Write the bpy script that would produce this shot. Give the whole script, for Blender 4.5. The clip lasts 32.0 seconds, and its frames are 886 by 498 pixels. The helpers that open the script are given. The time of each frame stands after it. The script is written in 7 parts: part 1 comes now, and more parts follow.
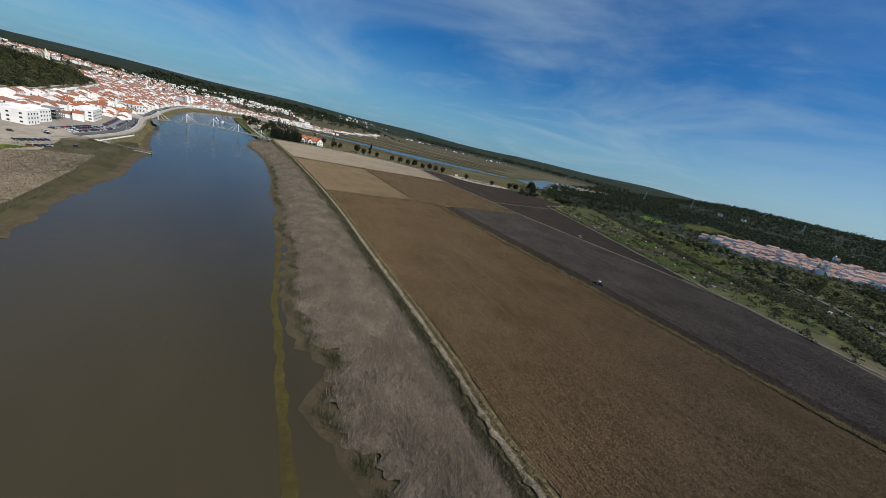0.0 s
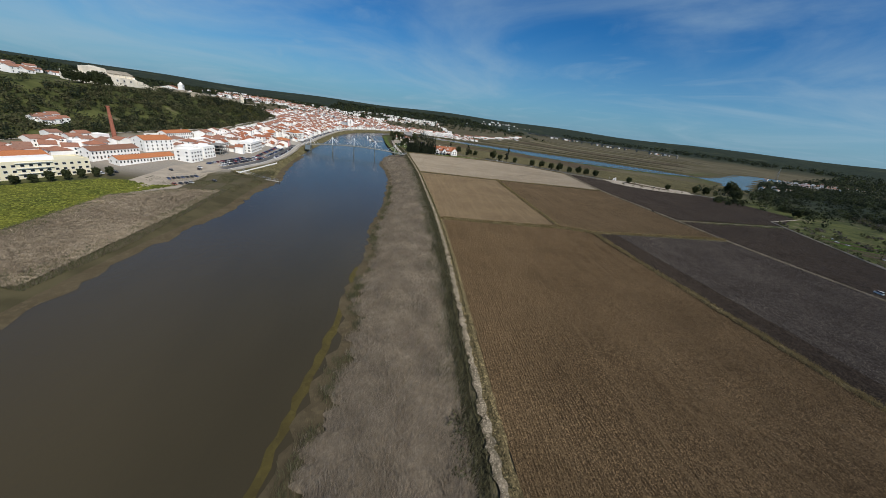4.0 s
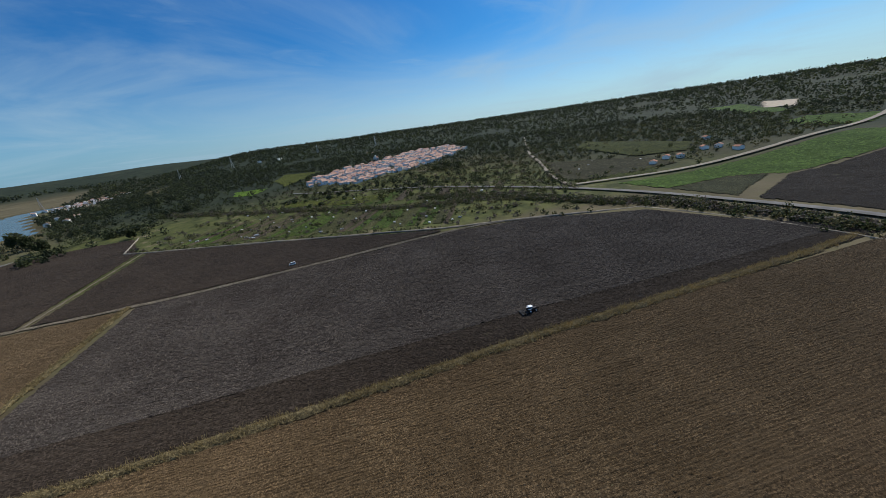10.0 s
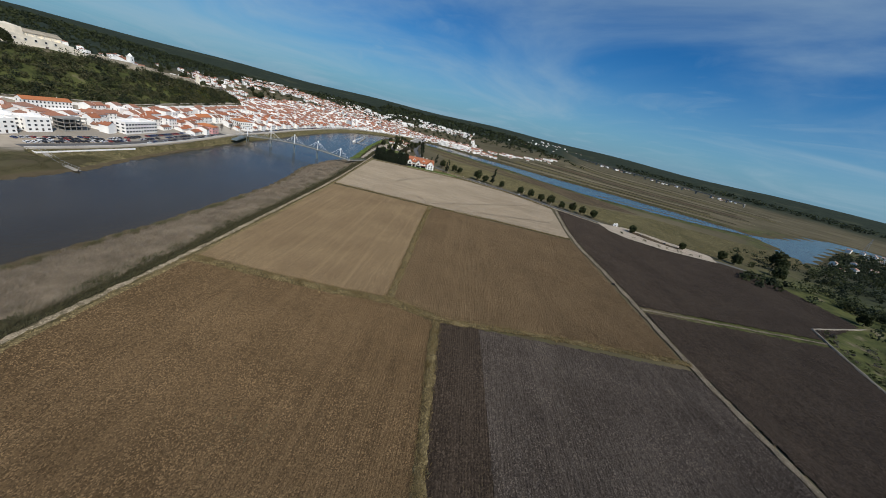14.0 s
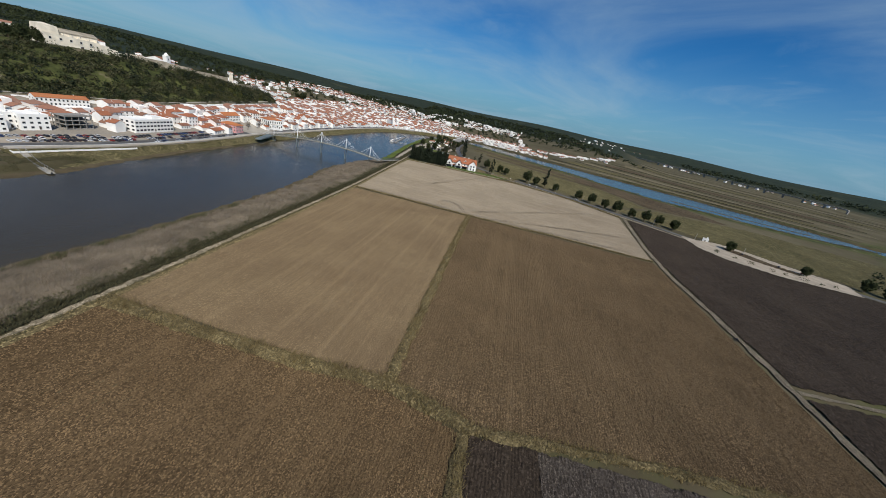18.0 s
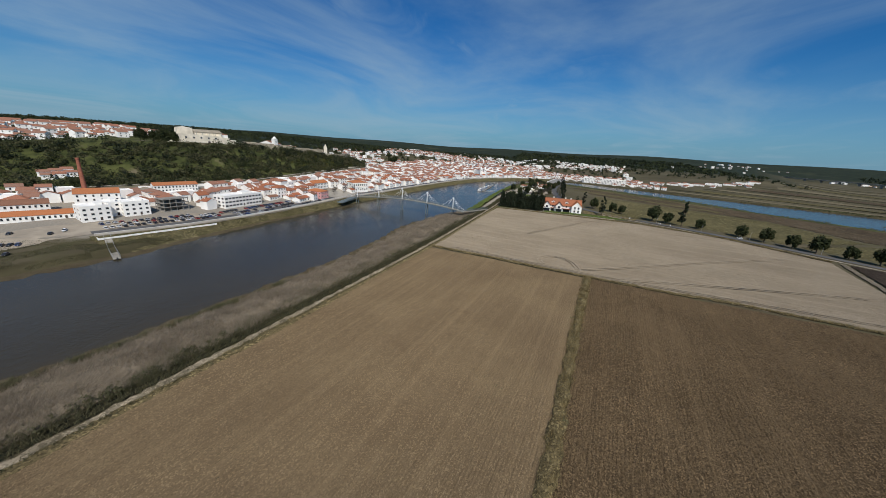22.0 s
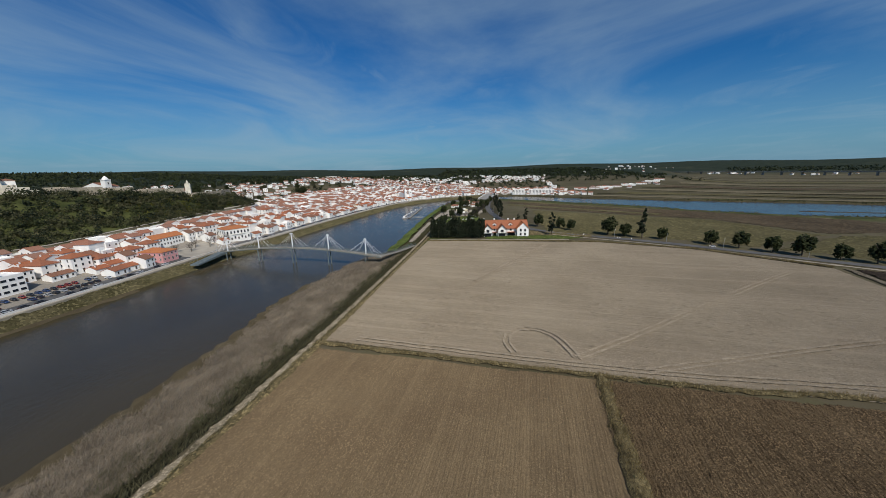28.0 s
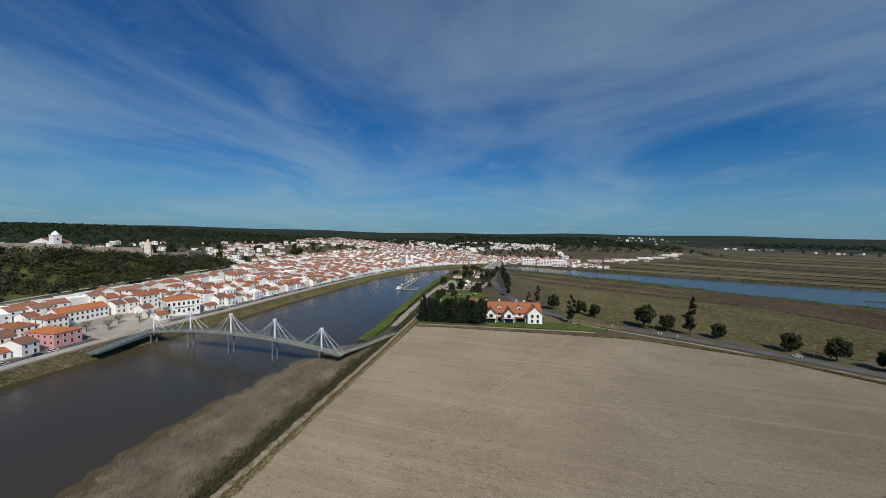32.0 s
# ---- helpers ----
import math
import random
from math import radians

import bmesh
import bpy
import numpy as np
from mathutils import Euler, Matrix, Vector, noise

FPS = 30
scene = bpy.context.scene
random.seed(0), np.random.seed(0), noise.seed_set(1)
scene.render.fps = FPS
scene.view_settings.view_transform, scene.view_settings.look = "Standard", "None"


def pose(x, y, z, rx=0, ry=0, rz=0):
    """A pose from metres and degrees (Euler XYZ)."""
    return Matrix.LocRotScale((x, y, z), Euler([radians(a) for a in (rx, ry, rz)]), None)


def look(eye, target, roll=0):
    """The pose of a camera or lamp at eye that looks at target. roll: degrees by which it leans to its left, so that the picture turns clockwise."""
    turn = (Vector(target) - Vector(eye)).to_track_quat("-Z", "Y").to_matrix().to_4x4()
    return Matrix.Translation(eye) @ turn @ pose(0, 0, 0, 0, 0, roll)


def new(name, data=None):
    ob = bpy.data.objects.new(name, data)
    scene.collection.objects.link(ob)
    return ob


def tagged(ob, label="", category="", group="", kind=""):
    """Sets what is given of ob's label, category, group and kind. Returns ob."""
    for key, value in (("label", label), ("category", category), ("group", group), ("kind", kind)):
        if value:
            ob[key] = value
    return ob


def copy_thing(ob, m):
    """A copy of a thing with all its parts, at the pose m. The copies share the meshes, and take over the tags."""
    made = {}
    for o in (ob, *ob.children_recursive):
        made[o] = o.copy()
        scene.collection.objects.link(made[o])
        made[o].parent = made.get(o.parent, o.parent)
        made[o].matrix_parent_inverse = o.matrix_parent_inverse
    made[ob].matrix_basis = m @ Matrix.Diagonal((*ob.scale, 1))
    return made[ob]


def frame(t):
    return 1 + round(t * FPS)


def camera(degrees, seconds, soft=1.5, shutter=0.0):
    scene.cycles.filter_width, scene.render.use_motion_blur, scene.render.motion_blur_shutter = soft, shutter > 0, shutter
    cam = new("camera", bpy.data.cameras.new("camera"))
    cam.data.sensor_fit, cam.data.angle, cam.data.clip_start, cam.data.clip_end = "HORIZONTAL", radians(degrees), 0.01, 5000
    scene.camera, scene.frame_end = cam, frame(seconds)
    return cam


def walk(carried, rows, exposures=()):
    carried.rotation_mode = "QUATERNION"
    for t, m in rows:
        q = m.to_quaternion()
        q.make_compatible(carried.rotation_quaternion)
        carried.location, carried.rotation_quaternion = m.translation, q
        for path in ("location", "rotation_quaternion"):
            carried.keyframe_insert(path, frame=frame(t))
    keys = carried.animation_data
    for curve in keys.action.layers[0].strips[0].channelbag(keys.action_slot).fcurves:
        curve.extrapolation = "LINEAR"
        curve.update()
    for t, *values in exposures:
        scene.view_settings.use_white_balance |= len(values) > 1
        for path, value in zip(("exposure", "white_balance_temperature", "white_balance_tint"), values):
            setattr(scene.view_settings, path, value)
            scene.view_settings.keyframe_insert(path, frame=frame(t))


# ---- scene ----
cam = camera(106.6, 32.0, soft=0.8)
PATH = [
    (0, (-17.068, -40.633, 67.181), (-16.024, -39.038, 66.577), 13.9),
    (0.5, (-8.718, -29.717, 67.713), (-7.933, -27.988, 67.084), 10.9),
    (1, (-1.652, -18.715, 68.015), (-1.075, -16.915, 67.364), 10.7),
    (1.5, (3.497, -8.246, 68.632), (3.949, -6.418, 67.959), 12.0),
    (2, (7.952, 2.233, 68.304), (8.331, 4.073, 67.617), 12.8),
    (2.5, (10.580, 12.075, 69.249), (10.922, 13.915, 68.543), 12.1),
    (4.5, (22.607, 54.320, 68.994), (22.872, 56.150, 68.233), 6.3),
    (5, (25.486, 65.012, 68.432), (25.760, 66.832, 67.650), 5.4),
    (5.5, (28.150, 74.498, 67.579), (28.480, 76.307, 66.792), 5.2),
    (6, (30.317, 83.457, 66.673), (30.892, 85.215, 65.910), 6.8),
    (6.5, (32.175, 94.197, 66.366), (33.190, 95.779, 65.683), 9.1),
    (7, (36.573, 104.780, 65.963), (37.890, 106.145, 65.329), 5.5),
    (7.5, (41.223, 113.270, 66.071), (42.808, 114.327, 65.462), 2.3),
    (8, (47.528, 120.585, 65.889), (49.309, 121.269, 65.288), -0.8),
    (8.5, (56.023, 126.693, 69.232), (57.893, 127.021, 68.605), -3.5),
    (9, (63.181, 131.966, 67.851), (65.078, 131.936, 67.218), -5.3),
    (9.5, (74.518, 132.608, 71.477), (76.385, 132.342, 70.810), -6.9),
    (10, (85.848, 133.432, 73.866), (87.698, 133.083, 73.191), -8.1),
    (10.5, (99.279, 133.826, 74.840), (101.138, 133.517, 74.170), -9.6),
    (11, (110.609, 133.744, 75.854), (112.491, 133.557, 75.205), -10.7),
    (11.5, (121.982, 133.344, 76.972), (123.879, 133.483, 76.354), -12.6),
    (12, (133.239, 129.724, 77.773), (134.928, 130.664, 77.258), -15.7),
    (12.5, (138.912, 124.606, 79.536), (139.977, 126.255, 79.153), -5.4),
    (13, (147.833, 127.845, 81.338), (148.346, 129.722, 80.874), 5.1),
    (13.5, (156.152, 133.261, 84.586), (156.336, 135.147, 83.946), 11.5),
    (14, (160.962, 139.982, 86.662), (160.977, 141.845, 85.932), 14.0),
    (14.5, (164.210, 147.344, 87.481), (164.075, 149.182, 86.704), 15.2),
    (16.5, (166.654, 181.918, 82.066), (166.330, 183.714, 81.248), 17.9),
    (17, (164.117, 189.522, 80.532), (163.855, 191.339, 79.737), 15.6),
    (17.5, (161.534, 196.990, 79.021), (161.304, 198.816, 78.238), 13.6),
    (18, (159.387, 205.048, 77.423), (159.151, 206.875, 76.644), 12.6),
    (18.5, (157.183, 213.878, 75.784), (156.912, 215.700, 75.006), 11.6),
    (19, (155.301, 222.241, 74.378), (154.987, 224.059, 73.605), 9.8),
    (19.5, (153.650, 230.220, 72.173), (153.286, 232.036, 71.419), 6.6),
    (20, (152.458, 238.714, 70.592), (152.021, 240.523, 69.859), 4.1),
    (20.5, (151.086, 247.151, 68.859), (150.545, 248.948, 68.170), 2.7),
    (21, (148.241, 255.596, 66.483), (147.540, 257.362, 65.858), 3.4),
    (21.5, (146.205, 263.886, 65.291), (145.409, 265.621, 64.696), 3.8),
    (22, (142.062, 271.901, 65.777), (141.233, 273.624, 65.192), 3.6),
    (22.5, (138.775, 279.487, 65.670), (137.933, 281.208, 65.095), 3.3),
    (23, (136.026, 286.384, 64.897), (135.181, 288.108, 64.337), 2.7),
    (23.5, (133.216, 293.771, 63.099), (132.376, 295.506, 62.567), 2.0),
    (24, (129.459, 300.769, 62.001), (128.639, 302.520, 61.488), 1.3),
    (24.5, (126.605, 308.270, 60.789), (125.806, 310.035, 60.293), 0.6),
    (25, (124.186, 316.227, 60.104), (123.416, 318.009, 59.626), -0.0),
    (25.5, (122.080, 323.857, 60.261), (121.359, 325.661, 59.788), -0.8),
    (26, (119.707, 331.793, 61.104), (119.041, 333.618, 60.632), -1.4),
    (26.5, (117.714, 340.102, 60.999), (117.102, 341.950, 60.537), -1.7),
    (28.5, (115.917, 374.178, 65.876), (115.443, 376.065, 65.414), -1.0),
    (29, (115.306, 382.226, 66.197), (114.835, 384.116, 65.744), -0.8),
    (29.5, (114.886, 390.353, 66.945), (114.411, 392.245, 66.506), -0.6),
    (30, (114.300, 398.734, 67.506), (113.817, 400.632, 67.101), -0.4),
    (30.5, (114.359, 406.873, 68.577), (113.855, 408.779, 68.245), 0.1),
    (31, (114.032, 414.095, 68.291), (113.506, 416.010, 68.060), 0.7),
    (31.5, (113.732, 421.126, 68.559), (113.189, 423.045, 68.406), 0.9),
    (32, (112.928, 428.001, 68.829), (112.375, 429.921, 68.744), 0.9),
]
EXPOSURES = [(0.0, -0.05), (6.0, -0.1), (9.0, 0.1), (11.5, 0.1), (13.0, -0.12), (19.0, -0.12), (23.0, -0.26), (32.0, -0.32)]
walk(cam, [(t, look(eye, target, roll)) for t, eye, target, roll in PATH], EXPOSURES)

# ---- light ----
SUN_AZ, SUN_EL = radians(144.0), radians(45.2)
sun_dir = Vector((math.sin(SUN_AZ) * math.cos(SUN_EL), math.cos(SUN_AZ) * math.cos(SUN_EL), math.sin(SUN_EL)))
sun = new("sun", bpy.data.lights.new("sun", "SUN"))
sun.data.energy, sun.data.angle, sun.data.color = 4.6, radians(0.53), (1.0, 0.95, 0.87)
sun.rotation_euler = sun_dir.to_track_quat("Z", "Y").to_euler()

world = bpy.data.worlds.new("sky")
scene.world = world
world.use_nodes = True
wt = world.node_tree
wt.nodes.clear()


def wnode(kind, **kw):
    n = wt.nodes.new(kind)
    for k, v in kw.items():
        if k in n.inputs:
            n.inputs[k].default_value = v
    return n


def wmath(op, a, b=0.0):
    n = wt.nodes.new("ShaderNodeMath")
    n.operation = op
    for s, v in ((0, a), (1, b)):
        if isinstance(v, (int, float)):
            n.inputs[s].default_value = v
        else:
            wt.links.new(v, n.inputs[s])
    return n.outputs[0]


sky = wt.nodes.new("ShaderNodeTexSky")
sky.sky_type, sky.sun_disc = "NISHITA", False
sky.sun_elevation, sky.sun_rotation = SUN_EL, SUN_AZ
sky.altitude, sky.air_density, sky.dust_density, sky.ozone_density = 0, 1.0, 0.8, 3.0
coord = wt.nodes.new("ShaderNodeTexCoord")
sep = wt.nodes.new("ShaderNodeSeparateXYZ")
wt.links.new(coord.outputs["Generated"], sep.inputs[0])
# high cirrus on a flat layer, drawn out along one wind direction
over = wmath("MAXIMUM", wmath("ADD", sep.outputs[2], 0.10), 0.03)
u, v = wmath("DIVIDE", sep.outputs[0], over), wmath("DIVIDE", sep.outputs[1], over)
ca, sa = math.cos(radians(24)), math.sin(radians(24))
across = wmath("ADD", wmath("MULTIPLY", u, ca), wmath("MULTIPLY", v, sa))
along = wmath("SUBTRACT", wmath("MULTIPLY", v, ca), wmath("MULTIPLY", u, sa))
veil = None
for k, (sx, sy, detail, lo, hi, amount) in enumerate(((0.46, 0.36, 10.0, 0.40, 0.80, 0.58), (1.5, 0.80, 10.0, 0.47, 0.86, 0.38))):
    comb = wt.nodes.new("ShaderNodeCombineXYZ")
    wt.links.new(wmath("MULTIPLY", across, sx), comb.inputs[0])
    wt.links.new(wmath("MULTIPLY", along, sy), comb.inputs[1])
    comb.inputs[2].default_value = 11.3 + 5.1 * k
    tex = wnode("ShaderNodeTexNoise", Scale=1.0, Detail=detail, Roughness=0.58, Distortion=0.9)
    wt.links.new(comb.outputs[0], tex.inputs["Vector"])
    ramp = wt.nodes.new("ShaderNodeMapRange")
    ramp.interpolation_type = "SMOOTHSTEP"
    wt.links.new(tex.outputs[0], ramp.inputs[0])
    for n, val in zip(range(1, 5), (lo, hi, 0.0, amount)):
        ramp.inputs[n].default_value = val
    veil = ramp.outputs[0] if veil is None else wmath("MAXIMUM", veil, ramp.outputs[0])
mix = wt.nodes.new("ShaderNodeMix")
mix.data_type = "RGBA"
wt.links.new(veil, mix.inputs[0])
deep = wt.nodes.new("ShaderNodeMix")
deep.data_type, deep.blend_type = "RGBA", "MULTIPLY"
deep.inputs[0].default_value = 1.0
rich = wt.nodes.new("ShaderNodeHueSaturation")
rich.inputs["Saturation"].default_value = 1.2
wt.links.new(sky.outputs[0], rich.inputs["Color"])
wt.links.new(rich.outputs[0], deep.inputs[6])
deep.inputs[7].default_value = (0.28, 0.87, 1.32, 1)
# pale haze low over the horizon
haze = wt.nodes.new("ShaderNodeMix")
haze.data_type = "RGBA"
low = wt.nodes.new("ShaderNodeMapRange")
low.interpolation_type = "SMOOTHSTEP"
wt.links.new(sep.outputs[2], low.inputs[0])
for n, val in zip(range(1, 5), (-0.02, 0.24, 0.60, 0.0)):
    low.inputs[n].default_value = val
wt.links.new(low.outputs[0], haze.inputs[0])
wt.links.new(deep.outputs[2], haze.inputs[6])
# whiter towards the sun's side
toward = wmath("ADD", wmath("MULTIPLY", sep.outputs[0], math.sin(SUN_AZ)), wmath("MULTIPLY", sep.outputs[1], math.cos(SUN_AZ)))
bright = wt.nodes.new("ShaderNodeMapRange")
bright.interpolation_type = "SMOOTHSTEP"
wt.links.new(toward, bright.inputs[0])
for n, val in zip(range(1, 5), (-0.25, 1.0, 0.0, 1.0)):
    bright.inputs[n].default_value = val
glow = wt.nodes.new("ShaderNodeMix")
glow.data_type = "RGBA"
wt.links.new(bright.outputs[0], glow.inputs[0])
glow.inputs[6].default_value, glow.inputs[7].default_value = (3.7, 6.3, 8.8, 1), (9.0, 10.6, 12.0, 1)
wt.links.new(glow.outputs[2], haze.inputs[7])
wt.links.new(haze.outputs[2], mix.inputs[6])
mix.inputs[7].default_value = (5.2, 7.2, 8.8, 1)
back = wt.nodes.new("ShaderNodeBackground")
back.inputs[1].default_value = 0.068
wt.links.new(mix.outputs[2], back.inputs[0])
out = wt.nodes.new("ShaderNodeOutputWorld")
wt.links.new(back.outputs[0], out.inputs[0])

# ---- materials ----
class Mat:
    """A node material under construction."""

    def __init__(self, name, rough=0.85, metal=0.0, spec=0.3):
        self.m = bpy.data.materials.new(name)
        self.m.use_nodes = True
        self.t = self.m.node_tree
        self.b = self.t.nodes["Principled BSDF"]
        self.b.inputs["Roughness"].default_value = rough
        self.b.inputs["Metallic"].default_value = metal
        self.b.inputs["Specular IOR Level"].default_value = spec
        self.pos = self.t.nodes.new("ShaderNodeNewGeometry").outputs["Position"]
        self.info = None

    def link(self, a, b):
        self.t.links.new(a, b)

    def val(self, sock, v):
        if isinstance(v, (int, float)):
            sock.default_value = v
        elif isinstance(v, tuple):
            sock.default_value = (*v, 1) if len(v) == 3 and sock.type == "RGBA" else v
        else:
            self.link(v, sock)

    def noise(self, scale, detail=4.0, rough=0.55, stretch=None, turn=0.0, distort=0.0):
        vec = self.pos
        if stretch:
            mp = self.t.nodes.new("ShaderNodeMapping")
            mp.vector_type = "POINT"
            self.link(vec, mp.inputs[0])
            mp.inputs["Rotation"].default_value = (0, 0, turn)
            mp.inputs["Scale"].default_value = stretch
            vec = mp.outputs[0]
        n = self.t.nodes.new("ShaderNodeTexNoise")
        self.link(vec, n.inputs["Vector"])
        for k, v in (("Scale", scale), ("Detail", detail), ("Roughness", rough), ("Distortion", distort)):
            n.inputs[k].default_value = v
        return n.outputs[0]

    def cells(self, scale, out="Distance"):
        n = self.t.nodes.new("ShaderNodeTexVoronoi")
        self.link(self.pos, n.inputs["Vector"])
        n.inputs["Scale"].default_value = scale
        return n.outputs[out]

    def wave(self, scale, turn=0.0, distort=1.5, detail_scale=0.3):
        mp = self.t.nodes.new("ShaderNodeMapping")
        self.link(self.pos, mp.inputs[0])
        mp.inputs["Rotation"].default_value = (0, 0, turn)
        n = self.t.nodes.new("ShaderNodeTexWave")
        self.link(mp.outputs[0], n.inputs["Vector"])
        n.inputs["Scale"].default_value, n.inputs["Distortion"].default_value = scale, distort
        n.inputs["Detail Scale"].default_value, n.inputs["Detail"].default_value = detail_scale, 3
        return n.outputs["Fac"]

    def span(self, x, lo, hi, a=0.0, b=1.0):
        n = self.t.nodes.new("ShaderNodeMapRange")
        self.val(n.inputs[0], x)
        for k, v in zip(range(1, 5), (lo, hi, a, b)):
            n.inputs[k].default_value = v
        return n.outputs[0]

    def math(self, op, a, b=0.0):
        n = self.t.nodes.new("ShaderNodeMath")
        n.operation = op
        self.val(n.inputs[0], a)
        self.val(n.inputs[1], b)
        return n.outputs[0]

    def mix(self, fac, a, b, mode="MIX"):
        n = self.t.nodes.new("ShaderNodeMix")
        n.data_type, n.blend_type = "RGBA", mode
        self.val(n.inputs[0], fac)
        self.val(n.inputs[6], a)
        self.val(n.inputs[7], b)
        return n.outputs[2]

    def random(self):
        if self.info is None:
            self.info = self.t.nodes.new("ShaderNodeObjectInfo")
        return self.info.outputs["Random"]

    def island(self):
        return self.t.nodes.new("ShaderNodeNewGeometry").outputs["Random Per Island"]

    def attr(self, name):
        n = self.t.nodes.new("ShaderNodeAttribute")
        n.attribute_name = name
        return n

    def colour(self, c):
        self.val(self.b.inputs["Base Color"], c)
        return self

    def bump(self, h, strength=0.4, dist=0.1):
        n = self.t.nodes.new("ShaderNodeBump")
        self.val(n.inputs["Height"], h)
        n.inputs["Strength"].default_value, n.inputs["Distance"].default_value = strength, dist
        self.link(n.outputs[0], self.b.inputs["Normal"])
        return self


def soil(name, dark, light, furrow=None, turn=0.0, clod=2.2, spots=0.35, patch=0.03, flecks=0.0):
    """Bare worked earth: broad damp and dry patches, pale clods lying in drifts, dark specks for clods and painted
    shade between them, and faint lines of the plough.
    """
    m = Mat(name, 0.95, spec=0.08)
    broad = m.span(m.noise(patch, 5, 0.6), 0.36, 0.66)
    c = m.mix(broad, dark, light)
    c = m.mix(m.math("MULTIPLY", m.span(m.noise(0.35, 4, 0.6), 0.4, 0.75), 0.18), c, tuple(v * 0.7 for v in dark))
    lump, grit = m.cells(clod, "Color"), m.cells(max(1.4, clod * 0.6), "Color")
    fine = m.span(m.noise(3.6, 5, 0.7), 0.35, 0.75)
    drift = m.span(m.noise(0.045, 4, 0.6), 0.35, 0.62, 0.35, 1.0)
    c = m.mix(m.math("MULTIPLY", m.math("MULTIPLY", m.span(lump, 0.70, 0.75), drift), min(1.0, spots * 1.7)), c, tuple(min(1.0, v * 2.5) for v in light))
    c = m.mix(m.math("MULTIPLY", m.math("MULTIPLY", m.span(grit, 0.76, 0.82), drift), spots * 0.8), c, tuple(min(1.0, v * 1.6) for v in light))
    # dark specks: darker clods, and shade between clods put into the colour
    c = m.mix(m.math("MULTIPLY", m.span(lump, 0.40, 0.30), min(1.0, spots * 1.6)), c, tuple(v * 0.3 for v in dark))
    h = m.math("ADD", m.math("MULTIPLY", lump, 0.8), fine)
    if furrow:
        w = m.wave(furrow, turn, 0.5, 0.6)
        lines = (0.12, 6.0, 1.0) if turn > 0.7 else (6.0, 0.12, 1.0)
        w2, w3 = m.noise(0.22, 3, 0.5, lines), m.noise(0.05, 3, 0.5, lines)
        c = m.mix(m.math("MULTIPLY", m.span(w, 0.3, 0.9), 0.10), c, tuple(v * 0.55 for v in dark))
        c = m.mix(m.math("MULTIPLY", m.span(w2, 0.4, 0.75), 0.30), c, tuple(v * 0.68 for v in dark))
        c = m.mix(m.math("MULTIPLY", m.span(w3, 0.5, 0.75), 0.35), c, tuple(v * 1.25 for v in light))
        h = m.math("ADD", h, m.math("MULTIPLY", w, -0.2))
    if flecks:
        where = m.span(m.noise(0.028, 4, 0.6), 0.40, 0.54)
        streak = m.span(m.noise(1.1, 4, 0.6, (0.30, 1.5, 1.0)), 0.58, 0.68)
        dots = m.span(m.cells(0.9), 0.20, 0.12)
        c = m.mix(m.math("MULTIPLY", m.math("MULTIPLY", streak, where), flecks), c, tuple(v * 0.42 for v in dark))
        c = m.mix(m.math("MULTIPLY", m.math("MULTIPLY", dots, m.span(m.noise(0.06, 3), 0.46, 0.6)), flecks), c, tuple(v * 0.3 for v in dark))
    m.colour(c).bump(h, 0.7, 0.2)
    m.b.inputs["Diffuse Roughness"].default_value = 1.0
    return m.m


def plain(name, base, rough=0.8, spread=0.12, scale=1.5, metal=0.0, bump=0.0, spec=0.3, per_object=0.0):
    """A coated or bare surface with stains at two scales."""
    m = Mat(name, rough, metal, spec)
    lo, hi = tuple(v * (1 - spread) for v in base), tuple(min(1, v * (1 + spread)) for v in base)
    c = m.mix(m.span(m.noise(scale * 0.15, 4), 0.35, 0.65), lo, hi)
    c = m.mix(m.math("MULTIPLY", m.span(m.noise(scale * 2.5, 5, 0.65), 0.5, 0.8), 0.35), c, tuple(v * (1 - 2 * spread) for v in base))
    if per_object:
        c = m.mix(m.math("MULTIPLY", m.random(), per_object), c, tuple(v * 0.6 for v in base))
    m.colour(c)
    if bump:
        m.bump(m.noise(scale * 6, 5, 0.6), bump, 0.05)
    return m.m


def foliage(name, dark, light, tip=None):
    m = Mat(name, 0.75, spec=0.2)
    tone = m.math("ADD", m.math("MULTIPLY", m.island(), 0.4), m.math("MULTIPLY", m.span(m.noise(0.22, 4, 0.6), 0.32, 0.7), 0.6))
    c = m.mix(tone, dark, light)
    c = m.mix(m.math("MULTIPLY", m.span(m.noise(0.06, 3), 0.45, 0.65), 0.6), c, tip or light)
    m.colour(c)
    # thin leaves and stalks let some light through
    thin, blend = m.t.nodes.new("ShaderNodeBsdfTranslucent"), m.t.nodes.new("ShaderNodeMixShader")
    m.link(c, thin.inputs["Color"])
    blend.inputs[0].default_value = 0.4
    m.link(m.b.outputs[0], blend.inputs[1])
    m.link(thin.outputs[0], blend.inputs[2])
    m.link(blend.outputs[0], m.t.nodes["Material Output"].inputs["Surface"])
    return m.m


def roof_tiles(name, a, b, far=False):
    m = Mat(name, 0.85, spec=0.15)
    c = m.mix(m.island() if far else m.random(), a, b)
    c = m.mix(m.math("MULTIPLY", m.span(m.noise(1.1, 5, 0.65), 0.45, 0.75), 0.55), c, tuple(v * 0.55 for v in a))
    rows = m.wave(1.6, radians(45), 0.4, 1.0)
    c = m.mix(m.math("MULTIPLY", m.span(rows, 0.55, 1.0), 0.3), c, tuple(v * 0.6 for v in a))
    m.colour(c).bump(rows, 0.5, 0.06)
    return m.m


